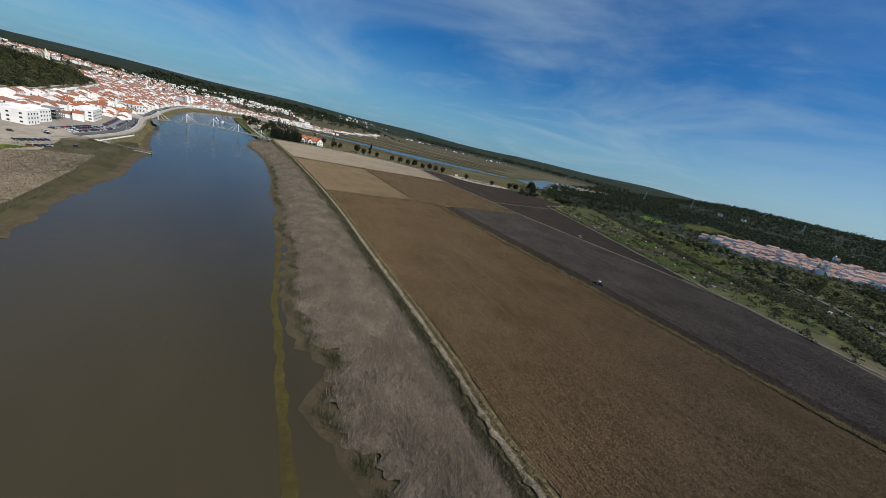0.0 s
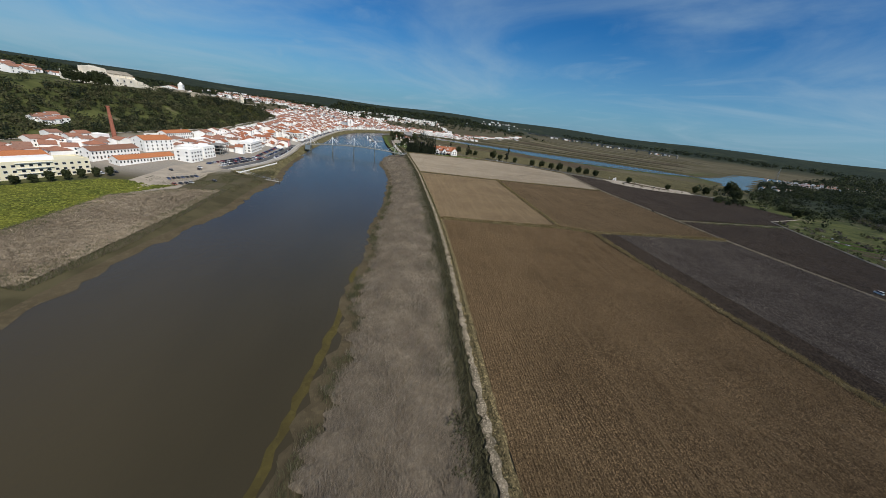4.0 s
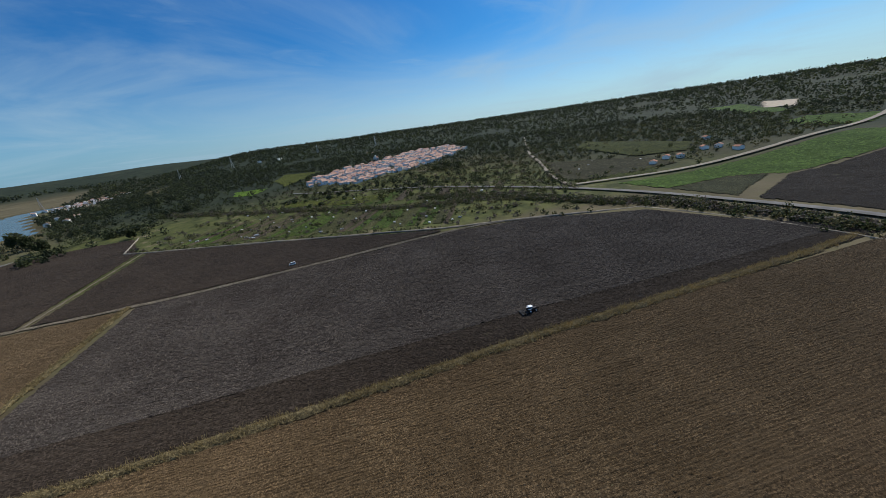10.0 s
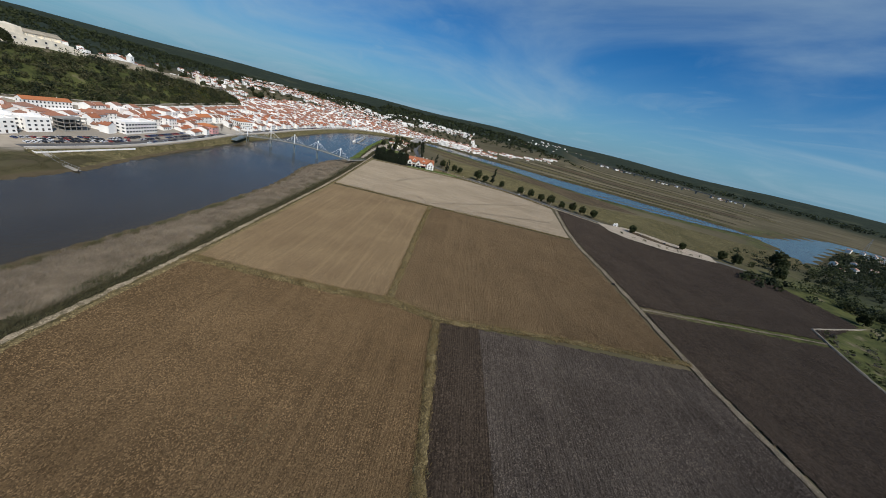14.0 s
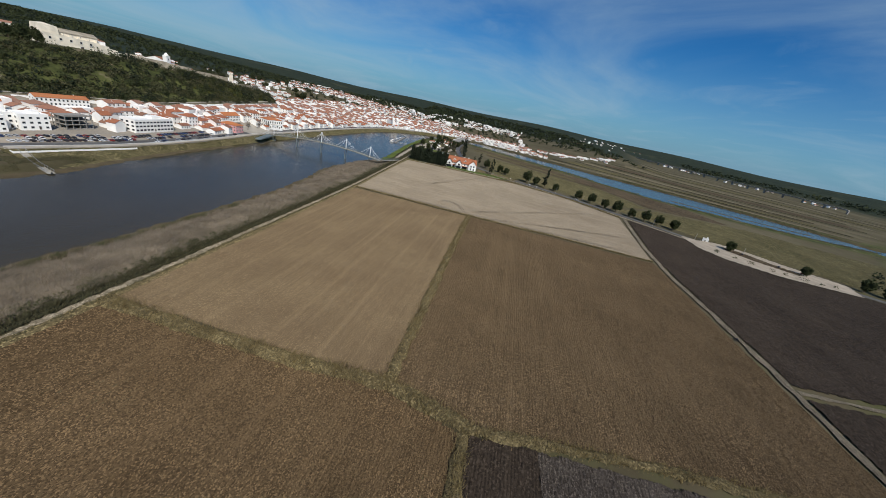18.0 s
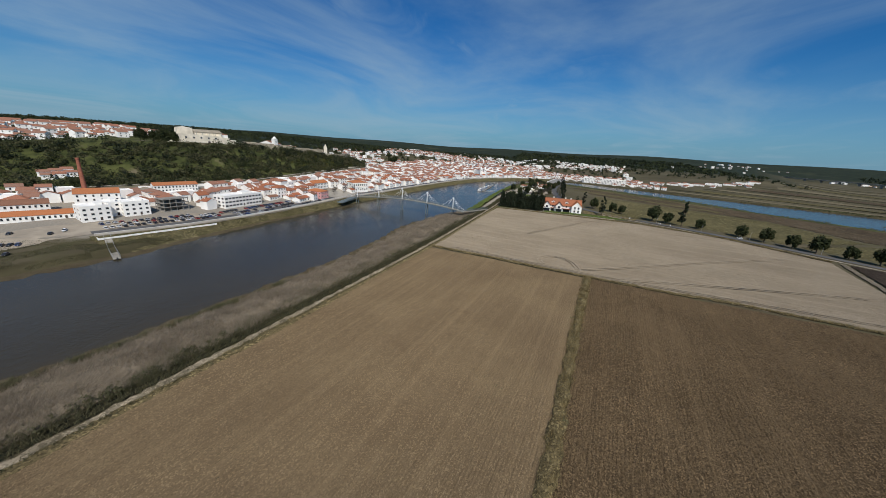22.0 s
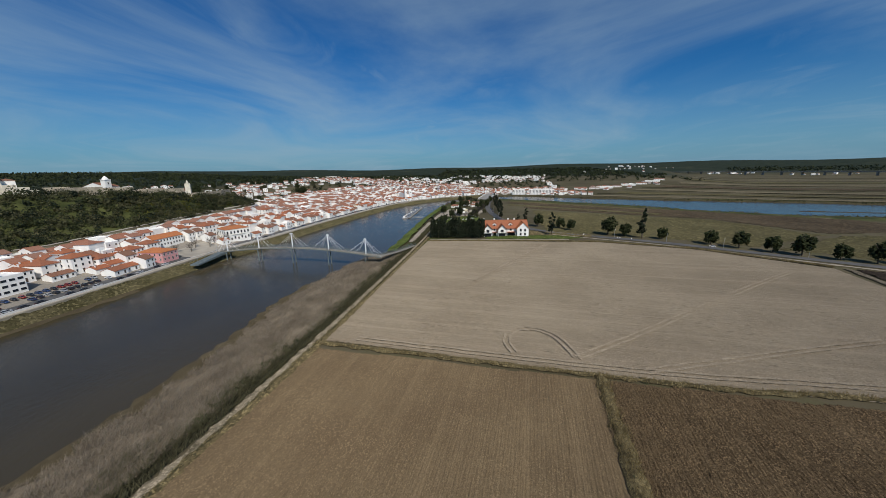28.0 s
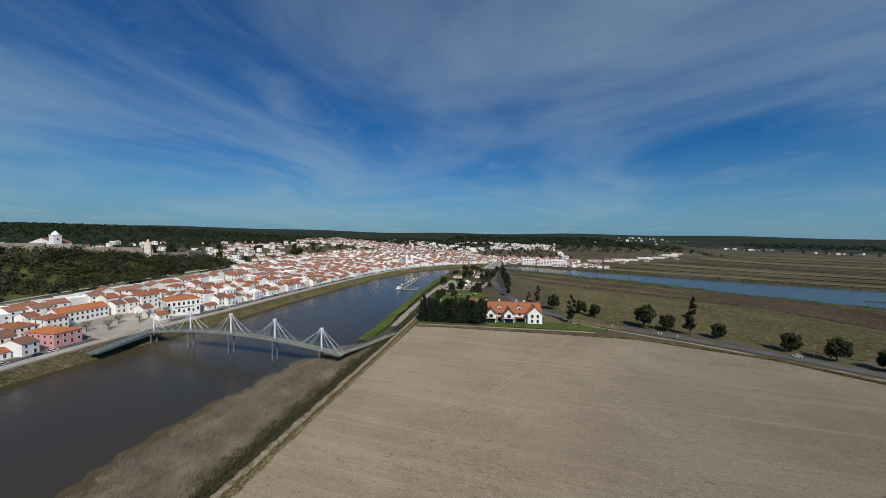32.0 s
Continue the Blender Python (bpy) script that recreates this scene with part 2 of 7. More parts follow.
def ground_mat():
    m = Mat("open_ground", 0.95, spec=0.08)
    z = m.attr("zone")
    sepn = m.t.nodes.new("ShaderNodeSeparateColor")
    m.link(z.outputs["Color"], sepn.inputs[0])
    wood, grass, paved = sepn.outputs[0], sepn.outputs[1], sepn.outputs[2]
    big, mid, fine = m.noise(0.006, 5, 0.6), m.noise(0.06, 5, 0.6), m.noise(1.1, 5, 0.65)
    marsh = m.mix(m.span(big, 0.4, 0.62), (0.075, 0.062, 0.036), (0.125, 0.104, 0.064))
    marsh = m.mix(m.math("MULTIPLY", m.span(mid, 0.45, 0.65), 0.6), marsh, (0.088, 0.085, 0.038))
    green = m.mix(m.span(mid, 0.38, 0.62), (0.036, 0.044, 0.015), (0.085, 0.092, 0.030))
    green = m.mix(m.math("MULTIPLY", m.span(fine, 0.5, 0.8), 0.5), green, (0.085, 0.072, 0.040))
    green = m.mix(m.span(m.noise(0.045, 5, 0.65), 0.58, 0.68), green, (0.15, 0.125, 0.08))
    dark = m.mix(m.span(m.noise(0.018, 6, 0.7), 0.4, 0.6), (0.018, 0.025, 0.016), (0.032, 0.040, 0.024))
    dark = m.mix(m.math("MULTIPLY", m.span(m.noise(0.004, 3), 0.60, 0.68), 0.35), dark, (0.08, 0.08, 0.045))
    pave = m.mix(m.span(fine, 0.35, 0.7), (0.24, 0.21, 0.17), (0.33, 0.29, 0.235))
    c = m.mix(grass, marsh, green)
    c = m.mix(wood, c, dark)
    c = m.mix(paved, c, pave)
    # wet mud along the waterline
    sepz = m.t.nodes.new("ShaderNodeSeparateXYZ")
    m.link(m.pos, sepz.inputs[0])
    mud = m.span(m.math("ADD", sepz.outputs[2], m.math("MULTIPLY", m.noise(0.35, 4), 0.9)), 0.35, -0.15)
    c = m.mix(mud, c, m.mix(m.span(mid, 0.4, 0.6), (0.058, 0.050, 0.026), (0.085, 0.072, 0.038)))
    m.colour(c).bump(m.math("ADD", fine, m.math("MULTIPLY", m.noise(0.12, 4), 3.0)), 0.5, 0.3)
    return m.m


def water_mat():
    m = Mat("river_water", 0.17, spec=0.5)
    c = m.mix(m.span(m.noise(0.012, 4, 0.5, (1.0, 0.35, 1.0)), 0.4, 0.62), (0.044, 0.035, 0.018), (0.060, 0.047, 0.024))
    m.colour(c)
    m.b.inputs["IOR"].default_value = 1.33
    h = m.math("ADD", m.noise(0.5, 4, 0.6, (1.0, 0.6, 1.0), 0.5), m.math("MULTIPLY", m.noise(2.2, 3, 0.6), 0.35))
    m.bump(h, 0.45, 0.22)
    return m.m


M_GROUND, M_WATER = ground_mat(), water_mat()
M_PALE = soil("pale_stubble_soil", (0.225, 0.180, 0.126), (0.295, 0.242, 0.172), 0.55, radians(80), 3.4, 0.10, 0.02, 0.75)
M_TAN = soil("tan_harrowed_soil", (0.144, 0.102, 0.059), (0.190, 0.138, 0.079), 0.6, radians(2), 3.6, 0.14)
M_BROWN = soil("brown_ploughed_soil", (0.090, 0.060, 0.031), (0.126, 0.085, 0.045), 0.6, radians(0), 3.6, 0.36)
M_UMBER = soil("umber_ploughed_soil", (0.090, 0.062, 0.034), (0.126, 0.088, 0.049), 0.6, radians(2), 3.6, 0.36)
M_GREY = soil("grey_cloddy_soil", (0.048, 0.039, 0.032), (0.086, 0.072, 0.060), 0.3, radians(2), 3.0, 0.34)
M_DARK = soil("dark_damp_soil", (0.036, 0.027, 0.020), (0.054, 0.041, 0.030), 0.42, radians(2), 2.2, 0.3)
M_TRACK = soil("trodden_track_earth", (0.11, 0.092, 0.060), (0.30, 0.25, 0.18), None, 0, 3.0, 0.18, 0.30)
M_TRACK_DULL = soil("dull_farm_track", (0.12, 0.10, 0.07), (0.21, 0.175, 0.125), None, 0, 2.8, 0.18, 0.12)
M_DITCH = soil("wet_ditch_mud", (0.03, 0.028, 0.016), (0.05, 0.045, 0.025), None, 0, 1.0, 0.1, 0.25)
M_MARGIN = soil("rough_margin_earth", (0.090, 0.071, 0.036), (0.165, 0.130, 0.066), None, 0, 2.4, 0.3, 0.3)
M_GRASSBLADE = foliage("margin_grass", (0.135, 0.101, 0.046), (0.34, 0.258, 0.120), (0.225, 0.175, 0.075))
M_REED = foliage("dry_reed", (0.166, 0.132, 0.095), (0.41, 0.338, 0.252), (0.272, 0.222, 0.161))
M_THATCH = soil("matted_dry_reed", (0.122, 0.098, 0.069), (0.20, 0.163, 0.118), None, 0, 3.2, 0.08, 0.09)
M_THATCH_W = soil("flattened_pale_reed", (0.16, 0.125, 0.086), (0.235, 0.19, 0.134), None, 0, 2.4, 0.15, 0.06)
M_REEDPALE = foliage("pale_dry_reed", (0.15, 0.12, 0.084), (0.28, 0.228, 0.165), (0.20, 0.165, 0.12))
M_REEDGREEN = foliage("green_reed", (0.09, 0.095, 0.045), (0.20, 0.18, 0.10), (0.10, 0.11, 0.05))
M_BRAMBLE = foliage("dull_bramble", (0.062, 0.060, 0.030), (0.16, 0.142, 0.075), (0.088, 0.084, 0.040))
M_LEAF = foliage("olive_green_leaves", (0.026, 0.035, 0.013), (0.070, 0.080, 0.032))
M_PINE = foliage("dark_pine_needles", (0.016, 0.024, 0.014), (0.040, 0.050, 0.026))
M_SCRUB = foliage("hillside_scrub_leaves", (0.046, 0.050, 0.022), (0.145, 0.136, 0.068), (0.085, 0.086, 0.038))
M_BROOM = foliage("yellow_green_broom", (0.06, 0.07, 0.012), (0.14, 0.13, 0.025))
M_BARE = foliage("bare_twigs", (0.07, 0.06, 0.05), (0.14, 0.12, 0.10))
M_BARK = plain("rough_bark", (0.11, 0.085, 0.06), 0.95, 0.3, 3, bump=0.5)
M_WHITE = plain("limewashed_wall", (0.90, 0.87, 0.815), 0.85, 0.06, 1.0, per_object=0.12)
M_CREAM = plain("cream_wall", (0.72, 0.64, 0.46), 0.85, 0.06, 1.0)
M_YELLOW = plain("pale_yellow_wall", (0.72, 0.65, 0.46), 0.85, 0.05, 1.0)
M_PINK = plain("pink_wall", (0.66, 0.33, 0.32), 0.85, 0.07, 1.0)
M_STONE = plain("weathered_sandstone", (0.68, 0.61, 0.49), 0.95, 0.16, 0.9, bump=0.5)
M_RUIN = plain("old_rubble_wall", (0.33, 0.285, 0.215), 0.95, 0.28, 0.8, bump=0.7)
M_CONCRETE = plain("raw_concrete", (0.27, 0.25, 0.22), 0.9, 0.15, 1.2, bump=0.2)
M_QUAY = plain("quay_stone", (0.27, 0.235, 0.18), 0.95, 0.18, 1.4, bump=0.4)
M_PAVE = plain("pale_paving", (0.36, 0.32, 0.26), 0.9, 0.12, 0.8, bump=0.2)
M_SAND = plain("sandy_parking_ground", (0.34, 0.285, 0.215), 0.95, 0.16, 0.8, bump=0.3)
M_LANE = plain("pale_gravel_lane", (0.20, 0.175, 0.135), 0.95, 0.2, 0.8, bump=0.15)
M_ASPHALT = plain("worn_asphalt", (0.105, 0.10, 0.095), 0.9, 0.2, 0.8, bump=0.2)
M_TILE = roof_tiles("clay_roof_tiles", (0.42, 0.145, 0.068), (0.31, 0.13, 0.075))
M_TILE_OLD = roof_tiles("weathered_roof_tiles", (0.30, 0.135, 0.08), (0.23, 0.13, 0.088))
M_TILE_FAR = roof_tiles("far_roof_tiles", (0.38, 0.165, 0.10), (0.30, 0.175, 0.125), True)
M_TILE_PINK = roof_tiles("village_roof_tiles", (0.36, 0.20, 0.145), (0.46, 0.33, 0.27), True)
M_TILE_ORANGE = roof_tiles("bright_orange_tiles", (0.52, 0.19, 0.075), (0.44, 0.17, 0.075))
M_GLASS = Mat("dark_window_glass", 0.12, spec=0.5).colour((0.02, 0.024, 0.03)).m
M_TRIM = plain("painted_trim", (0.62, 0.60, 0.56), 0.7, 0.06)
M_DOOR = plain("dark_painted_door", (0.07, 0.05, 0.04), 0.6, 0.2)
M_BRICK = plain("red_brick", (0.32, 0.12, 0.075), 0.9, 0.2, 4, bump=0.3)
M_STEEL = plain("white_painted_steel", (0.80, 0.80, 0.80), 0.4, 0.03)
M_DECK = plain("grey_green_bridge_steel", (0.16, 0.19, 0.19), 0.55, 0.12, 1.5, metal=0.2)
M_PLANK = plain("weathered_deck_boards", (0.30, 0.27, 0.22), 0.9, 0.2, 2)
M_DARKMETAL = plain("dark_metal", (0.05, 0.05, 0.05), 0.5, 0.1, metal=0.6)
M_RUBBER = plain("black_rubber", (0.02, 0.02, 0.02), 0.9, 0.1)
M_MEADOW = soil("olive_meadow", (0.078, 0.068, 0.030), (0.118, 0.100, 0.048), None, 0, 0.6, 0.2, 0.02)
M_MEADOW_B = soil("brown_meadow", (0.060, 0.044, 0.026), (0.092, 0.069, 0.042), None, 0, 0.6, 0.2, 0.02)
M_MEADOW_G = soil("bright_green_meadow", (0.085, 0.145, 0.016), (0.14, 0.215, 0.032), None, 0, 0.6, 0.2, 0.05)
M_BANK = soil("green_bank_grass", (0.045, 0.062, 0.016), (0.085, 0.105, 0.026), None, 0, 1.5, 0.3, 0.1)
M_LAWN = soil("yellow_green_grass", (0.060, 0.072, 0.015), (0.115, 0.118, 0.022), None, 0, 1.5, 0.3, 0.08)
M_PLOT = [soil("plot_green", (0.045, 0.072, 0.014), (0.095, 0.135, 0.026), 0.5, 1.2), soil("plot_olive", (0.065, 0.066, 0.026), (0.11, 0.104, 0.044), 0.5, 1.2), soil("plot_brown", (0.08, 0.062, 0.038), (0.13, 0.10, 0.064), 0.5, 1.2)]
M_PAINT = {k: plain(k + "_car_paint", v, 0.3, 0.03, spec=0.5) for k, v in dict(dark=(0.03, 0.03, 0.035), silver=(0.45, 0.46, 0.48), white=(0.75, 0.75, 0.75), red=(0.28, 0.03, 0.025), blue=(0.03, 0.06, 0.16)).items()}
M_MUD = soil("wet_river_mud", (0.062, 0.049, 0.029), (0.085, 0.068, 0.041), None, 0, 0.8, 0.06, 0.12)
M_ALGAE = soil("olive_algae_mud", (0.056, 0.045, 0.017), (0.074, 0.060, 0.019), None, 0, 0.8, 0.06, 0.1)
M_PLAIN = soil("tan_marsh_meadow", (0.118, 0.098, 0.058), (0.158, 0.132, 0.082), None, 0, 0.6, 0.15, 0.02)
M_RUT = soil("pressed_wheel_rut", (0.25, 0.203, 0.145), (0.305, 0.25, 0.18), None, 0, 2.6, 0.12, 0.2)
M_GALV = plain("galvanised_steel", (0.45, 0.46, 0.47), 0.5, 0.1, metal=0.6)

# The plan below is drawn in units of PLAN metres; the last lines of the file bring it to true size.
# Things modelled in true metres are set into it at 1 / PLAN.
PLAN = 1.75
TRUE = Matrix.Diagonal((1 / PLAN, 1 / PLAN, 1 / PLAN, 1))


# ---- mesh helpers ----
class Geo:
    """Collects corners and faces of one mesh."""

    def __init__(self):
        self.v, self.f, self.mi = [], [], []

    def face(self, pts, mat=0):
        n = len(self.v)
        self.v += [tuple(p) for p in pts]
        self.f.append(tuple(range(n, n + len(pts))))
        self.mi.append(mat)

    def hull(self, low, high, mat=0, caps=True):
        """A closed form between two rings of corners that run counter-clockwise from above."""
        n, k = len(self.v), len(low)
        self.v += [tuple(p) for p in low] + [tuple(p) for p in high]
        for a in range(k):
            b = (a + 1) % k
            self.f.append((n + a, n + b, n + k + b, n + k + a))
            self.mi.append(mat)
        if caps:
            self.f += [tuple(range(n + k - 1, n - 1, -1)), tuple(range(n + k, n + 2 * k))]
            self.mi += [mat, mat]

    def box(self, x0, y0, z0, x1, y1, z1, mat=0, inset=0.0):
        i = inset
        self.hull([(x0, y0, z0), (x1, y0, z0), (x1, y1, z0), (x0, y1, z0)],
                  [(x0 + i, y0 + i, z1), (x1 - i, y0 + i, z1), (x1 - i, y1 - i, z1), (x0 + i, y1 - i, z1)], mat)

    def beam(self, a, b, r, sides=5, r2=None, mat=0):
        a, b = Vector(a), Vector(b)
        z = (b - a).normalized()
        x = z.orthogonal().normalized()
        y = z.cross(x)
        r2 = r if r2 is None else r2
        ring = [(math.cos(2 * math.pi * k / sides), math.sin(2 * math.pi * k / sides)) for k in range(sides)]
        self.hull([a + (x * c + y * s) * r for c, s in ring], [b + (x * c + y * s) * r2 for c, s in ring], mat)

    def turned(self, profile, sides=12, mat=0, cx=0, cy=0):
        """A body turned about the upright axis from (radius, height) pairs."""
        for (r0, z0), (r1, z1) in zip(profile, profile[1:]):
            ang = [2 * math.pi * k / sides for k in range(sides)]
            self.hull([(cx + r0 * math.cos(a), cy + r0 * math.sin(a), z0) for a in ang], [(cx + r1 * math.cos(a), cy + r1 * math.sin(a), z1) for a in ang], mat, True)

    def data(self, name, mats):
        me = bpy.data.meshes.new(name)
        me.from_pydata(self.v, [], self.f)
        for m in mats:
            me.materials.append(m)
        if len(mats) > 1:
            me.polygons.foreach_set("material_index", self.mi)
        return me


def part(name, geo, mats, parent=None, label="", at=None):
    """One mesh object, under a thing or under a part."""
    me = geo if isinstance(geo, bpy.types.Mesh) else geo.data(name, mats if isinstance(mats, list) else [mats])
    ob = new(name, me)
    if parent is not None:
        ob.parent = parent
    if at is not None:
        ob.matrix_local = at
    if label:
        ob["label"] = label
    return ob


def root(name, label, category, m=None, group="", kind=""):
    ob = tagged(new(name), label, category, group, kind)
    if m is not None:
        ob.matrix_world = m
    return ob


def soup(name, co, faces, mats, mat_index=None, smooth=False):
    """A mesh from arrays: corners (n, 3), faces (m, 3 or 4)."""
    me = bpy.data.meshes.new(name)
    k = faces.shape[1]
    me.vertices.add(len(co))
    me.vertices.foreach_set("co", np.ascontiguousarray(co, np.float32).ravel())
    me.loops.add(faces.size)
    me.loops.foreach_set("vertex_index", np.ascontiguousarray(faces, np.int32).ravel())
    me.polygons.add(len(faces))
    me.polygons.foreach_set("loop_start", np.arange(0, faces.size, k, dtype=np.int32))
    for m in mats:
        me.materials.append(m)
    if mat_index is not None:
        me.polygons.foreach_set("material_index", np.ascontiguousarray(mat_index, np.int32))
    if smooth:
        me.polygons.foreach_set("use_smooth", np.ones(len(faces), bool))
    me.update(calc_edges=True)
    return me


def smooth(a, b, x):
    t = np.clip((np.asarray(x, float) - a) / (b - a), 0, 1)
    return t * t * (3 - 2 * t)


def poly_distance(px, py, pts):
    """Distance to a closed outline, minus inside."""
    px, py = np.asarray(px, float), np.asarray(py, float)
    best, inside = np.full(px.shape, 1e9), np.zeros(px.shape, bool)
    for (x0, y0), (x1, y1) in zip(pts, pts[1:] + pts[:1]):
        dx, dy = x1 - x0, y1 - y0
        t = np.clip(((px - x0) * dx + (py - y0) * dy) / (dx * dx + dy * dy), 0, 1)
        best = np.minimum(best, np.hypot(px - x0 - t * dx, py - y0 - t * dy))
        if y0 != y1:
            inside ^= ((y0 > py) != (y1 > py)) & (px < x0 + (py - y0) * dx / dy)
    return np.where(inside, -best, best)


# ---- the lie of the land ----
WATER = -1.5
WEST_BANK = [(-56, -400), (-56, 0), (-56, 76), (-56, 108), (-53, 150), (-55, 176), (-54.5, 203), (-61, 232), (-64, 255), (-67, 288), (-69, 316), (-71, 340), (-71, 362), (-74, 400), (-76, 460), (-76, 520), (-70, 570), (-54, 610), (-28, 655), (10, 688)]
NORTH_BANK = [(40, 700), (76, 692), (134, 665), (170, 656), (215, 637), (281, 620), (345, 603), (412, 572), (445, 556), (478, 528), (500, 524), (575, 572), (730, 683), (820, 720)]
SOUTH_BANK = [(900, 690), (710, 627), (619, 548), (522, 472), (460, 413), (420, 391), (432, 420), (464, 461), (484, 500), (470, 506), (419, 497), (367, 494), (286, 504), (262, 506), (205, 538), (174, 567), (138, 591), (69, 631), (22, 652), (-4, 640)]
EAST_BANK = [(-28, 600), (-24, 540), (-13, 480), (-5, 420), (-1, 382), (0, 350), (-6, 332), (-6, 306), (-4, 285), (1, 264), (4, 245), (6, 205), (6, 170), (4, 140), (5, 115), (3, 92), (5, 78), (3, 60), (1, 44), (3, 30), (7, 23), (2, 15), (7, 0), (4, -40), (2, -400)]
RIVER = WEST_BANK + NORTH_BANK + SOUTH_BANK + EAST_BANK
QUAY = [(-92, 120), (-92, 178), (-72, 201), (-65, 237), (-69, 285), (-74, 312), (-76, 330), (-75.5, 362), (-79, 400), (-81, 460), (-81, 525), (-75, 576), (-59, 616), (-32, 661), (8, 694)]


def along_quay(y):
    return np.interp(y, [p[1] for p in QUAY], [p[0] for p in QUAY])


FOOT = ([100, 180, 240, 297, 332, 347, 400, 430, 480], [-168, -150, -138, -121, -118, -117, -121, -142, -190])
LANE = ([100, 180, 297, 332, 347, 400, 430, 480], [6.0, 8.0, 10.5, 13.5, 14.5, 16.5, 15.5, 13.0])
CREST = ([100, 180, 260, 310, 340, 367, 400, 440, 480], [24, 24, 30, 30.6, 28, 25, 22, 18, 15])
SLOPE = ([100, 180, 260, 310, 340, 367, 400, 440], [100, 96, 62, 62, 42, 18, 20, 30])


def height(x, y):
    x, y = np.asarray(x, float), np.asarray(y, float)
    d = poly_distance(x, y, RIVER)
    qx = along_quay(np.clip(y, 100, 690))
    s = qx - x
    big = np.hypot(x - 50, y - 200)
    az = np.degrees(np.arctan2(x - 50, y - 200))
    west = smooth(-5, 3, s) * smooth(60, 140, y + 30) * np.where(y > 900, smooth(1400, 900, y), 1)
    foot, lane, crest, slope = (np.interp(y, *v) for v in (FOOT, LANE, CREST, SLOPE))
    town = 1.6 + (lane - 4.0) * np.clip((s - 7) / np.maximum(qx - foot - 7, 1), 0, 1) ** 1.2 * smooth(130, 200, y)
    up = lane + (crest - lane) * smooth(0, 1, (foot - x) / slope) + 5.5 * smooth(0, 110, foot - slope - x) * smooth(325, 290, y)
    south = np.where(x > foot, town, up)
    north = 1.6 + 5.0 * smooth(10, 60, s) + 17 * smooth(20, 300, s)
    k = smooth(475, 425, y)
    base = west * (k * south + (1 - k) * north + 22 * smooth(330, 1200, s))
    top = smooth(700, 760, y) * smooth(-60, 20, x + 0.3 * (y - 700)) * (1.5 + 14 * smooth(820, 1300, y + 0.2 * np.abs(x)) + 22 * smooth(1300, 2200, y)) * smooth(420, 250, x - 0.25 * (y - 700))
    base = np.maximum(base, top)
    east = smooth(62, 80, az)
    base = np.maximum(base, east * (1.5 * smooth(230, 300, big) + 8 * smooth(320, 440, big) + 8 * smooth(440, 640, big) + 38 * smooth(640, 1700, big)))
    wob = 7 * np.sin(az * 0.11 + 1.0) + 4 * np.sin(az * 0.31)
    base = np.maximum(base, (60 + wob) * smooth(1500, 2600, big))
    return np.where(d < 0, WATER - 2.0 * smooth(0, 9, -d), WATER + (base - WATER) * smooth(-1, 8, d))


def ground_z(x, y):
    return float(height(np.array([x]), np.array([y]))[0])


def spaced(lo, hi, step, far, grow=1.16):
    mid = list(np.arange(lo, hi + 0.01, step))
    left, right, g = [], [], step
    while mid[0] - sum(left) > -far or mid[-1] + sum(left) < far:
        g *= grow
        left.append(g)
    a, b = lo, hi
    lower, upper = [], []
    for g in left:
        a, b = a - g, b + g
        lower.append(a)
        upper.append(b)
    return np.array(sorted(v for v in lower + mid + upper if -2800 <= v <= 2800))


def make_ground():
    xs, ys = spaced(-230, 280, 2.5, 2800), spaced(-70, 720, 4.0, 2800)
    gx, gy = np.meshgrid(xs, ys)
    z = height(gx, gy)
    nx, ny = len(xs), len(ys)
    co = np.stack([gx, gy, z], -1).reshape(-1, 3)
    idx = np.arange(nx * ny).reshape(ny, nx)
    faces = np.stack([idx[:-1, :-1], idx[:-1, 1:], idx[1:, 1:], idx[1:, :-1]], -1).reshape(-1, 4)
    me = soup("ground", co, faces, [M_GROUND], smooth=True)
    x, y = co[:, 0], co[:, 1]
    big, az = np.hypot(x - 50, y - 200), np.degrees(np.arctan2(x - 50, y - 200))
    s = along_quay(np.clip(y, 100, 690)) - x
    lump = 60 * np.sin(x * 0.011) * np.cos(y * 0.013)
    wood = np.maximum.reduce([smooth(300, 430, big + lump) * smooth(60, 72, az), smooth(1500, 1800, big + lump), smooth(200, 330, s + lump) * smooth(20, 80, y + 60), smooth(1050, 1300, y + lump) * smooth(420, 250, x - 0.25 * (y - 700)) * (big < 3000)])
    grass = np.maximum.reduce([smooth(0, 5, np.interp(y, *FOOT) - x) * smooth(480, 430, y) * smooth(30, 90, y) * smooth(-260, -230, x), smooth(12, 30, poly_distance(x, y, [(-140, 60), (-84, 84), (-84, 120), (-82, 165), (-100, 172), (-150, 150)]) * -1 + 14), smooth(178, 200, x) * smooth(60, 75, az) * smooth(420, 330, big + 0.5 * lump), smooth(0, 4, poly_distance(x, y, RIVER)) * smooth(34, 20, poly_distance(x, y, RIVER)) * (x > -40) * (y > 350) * (y < 640) * 1.0])
    paved = smooth(-2, 2, s) * smooth(165, 185, y) * smooth(680, 650, y) * np.where(y < 440, smooth(2, -2, np.interp(y, *FOOT) - x), smooth(100, 70, s))
    col = me.color_attributes.new("zone", "FLOAT_COLOR", "POINT")
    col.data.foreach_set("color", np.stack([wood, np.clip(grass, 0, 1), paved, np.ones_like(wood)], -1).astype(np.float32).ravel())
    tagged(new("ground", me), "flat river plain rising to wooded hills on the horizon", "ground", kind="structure")


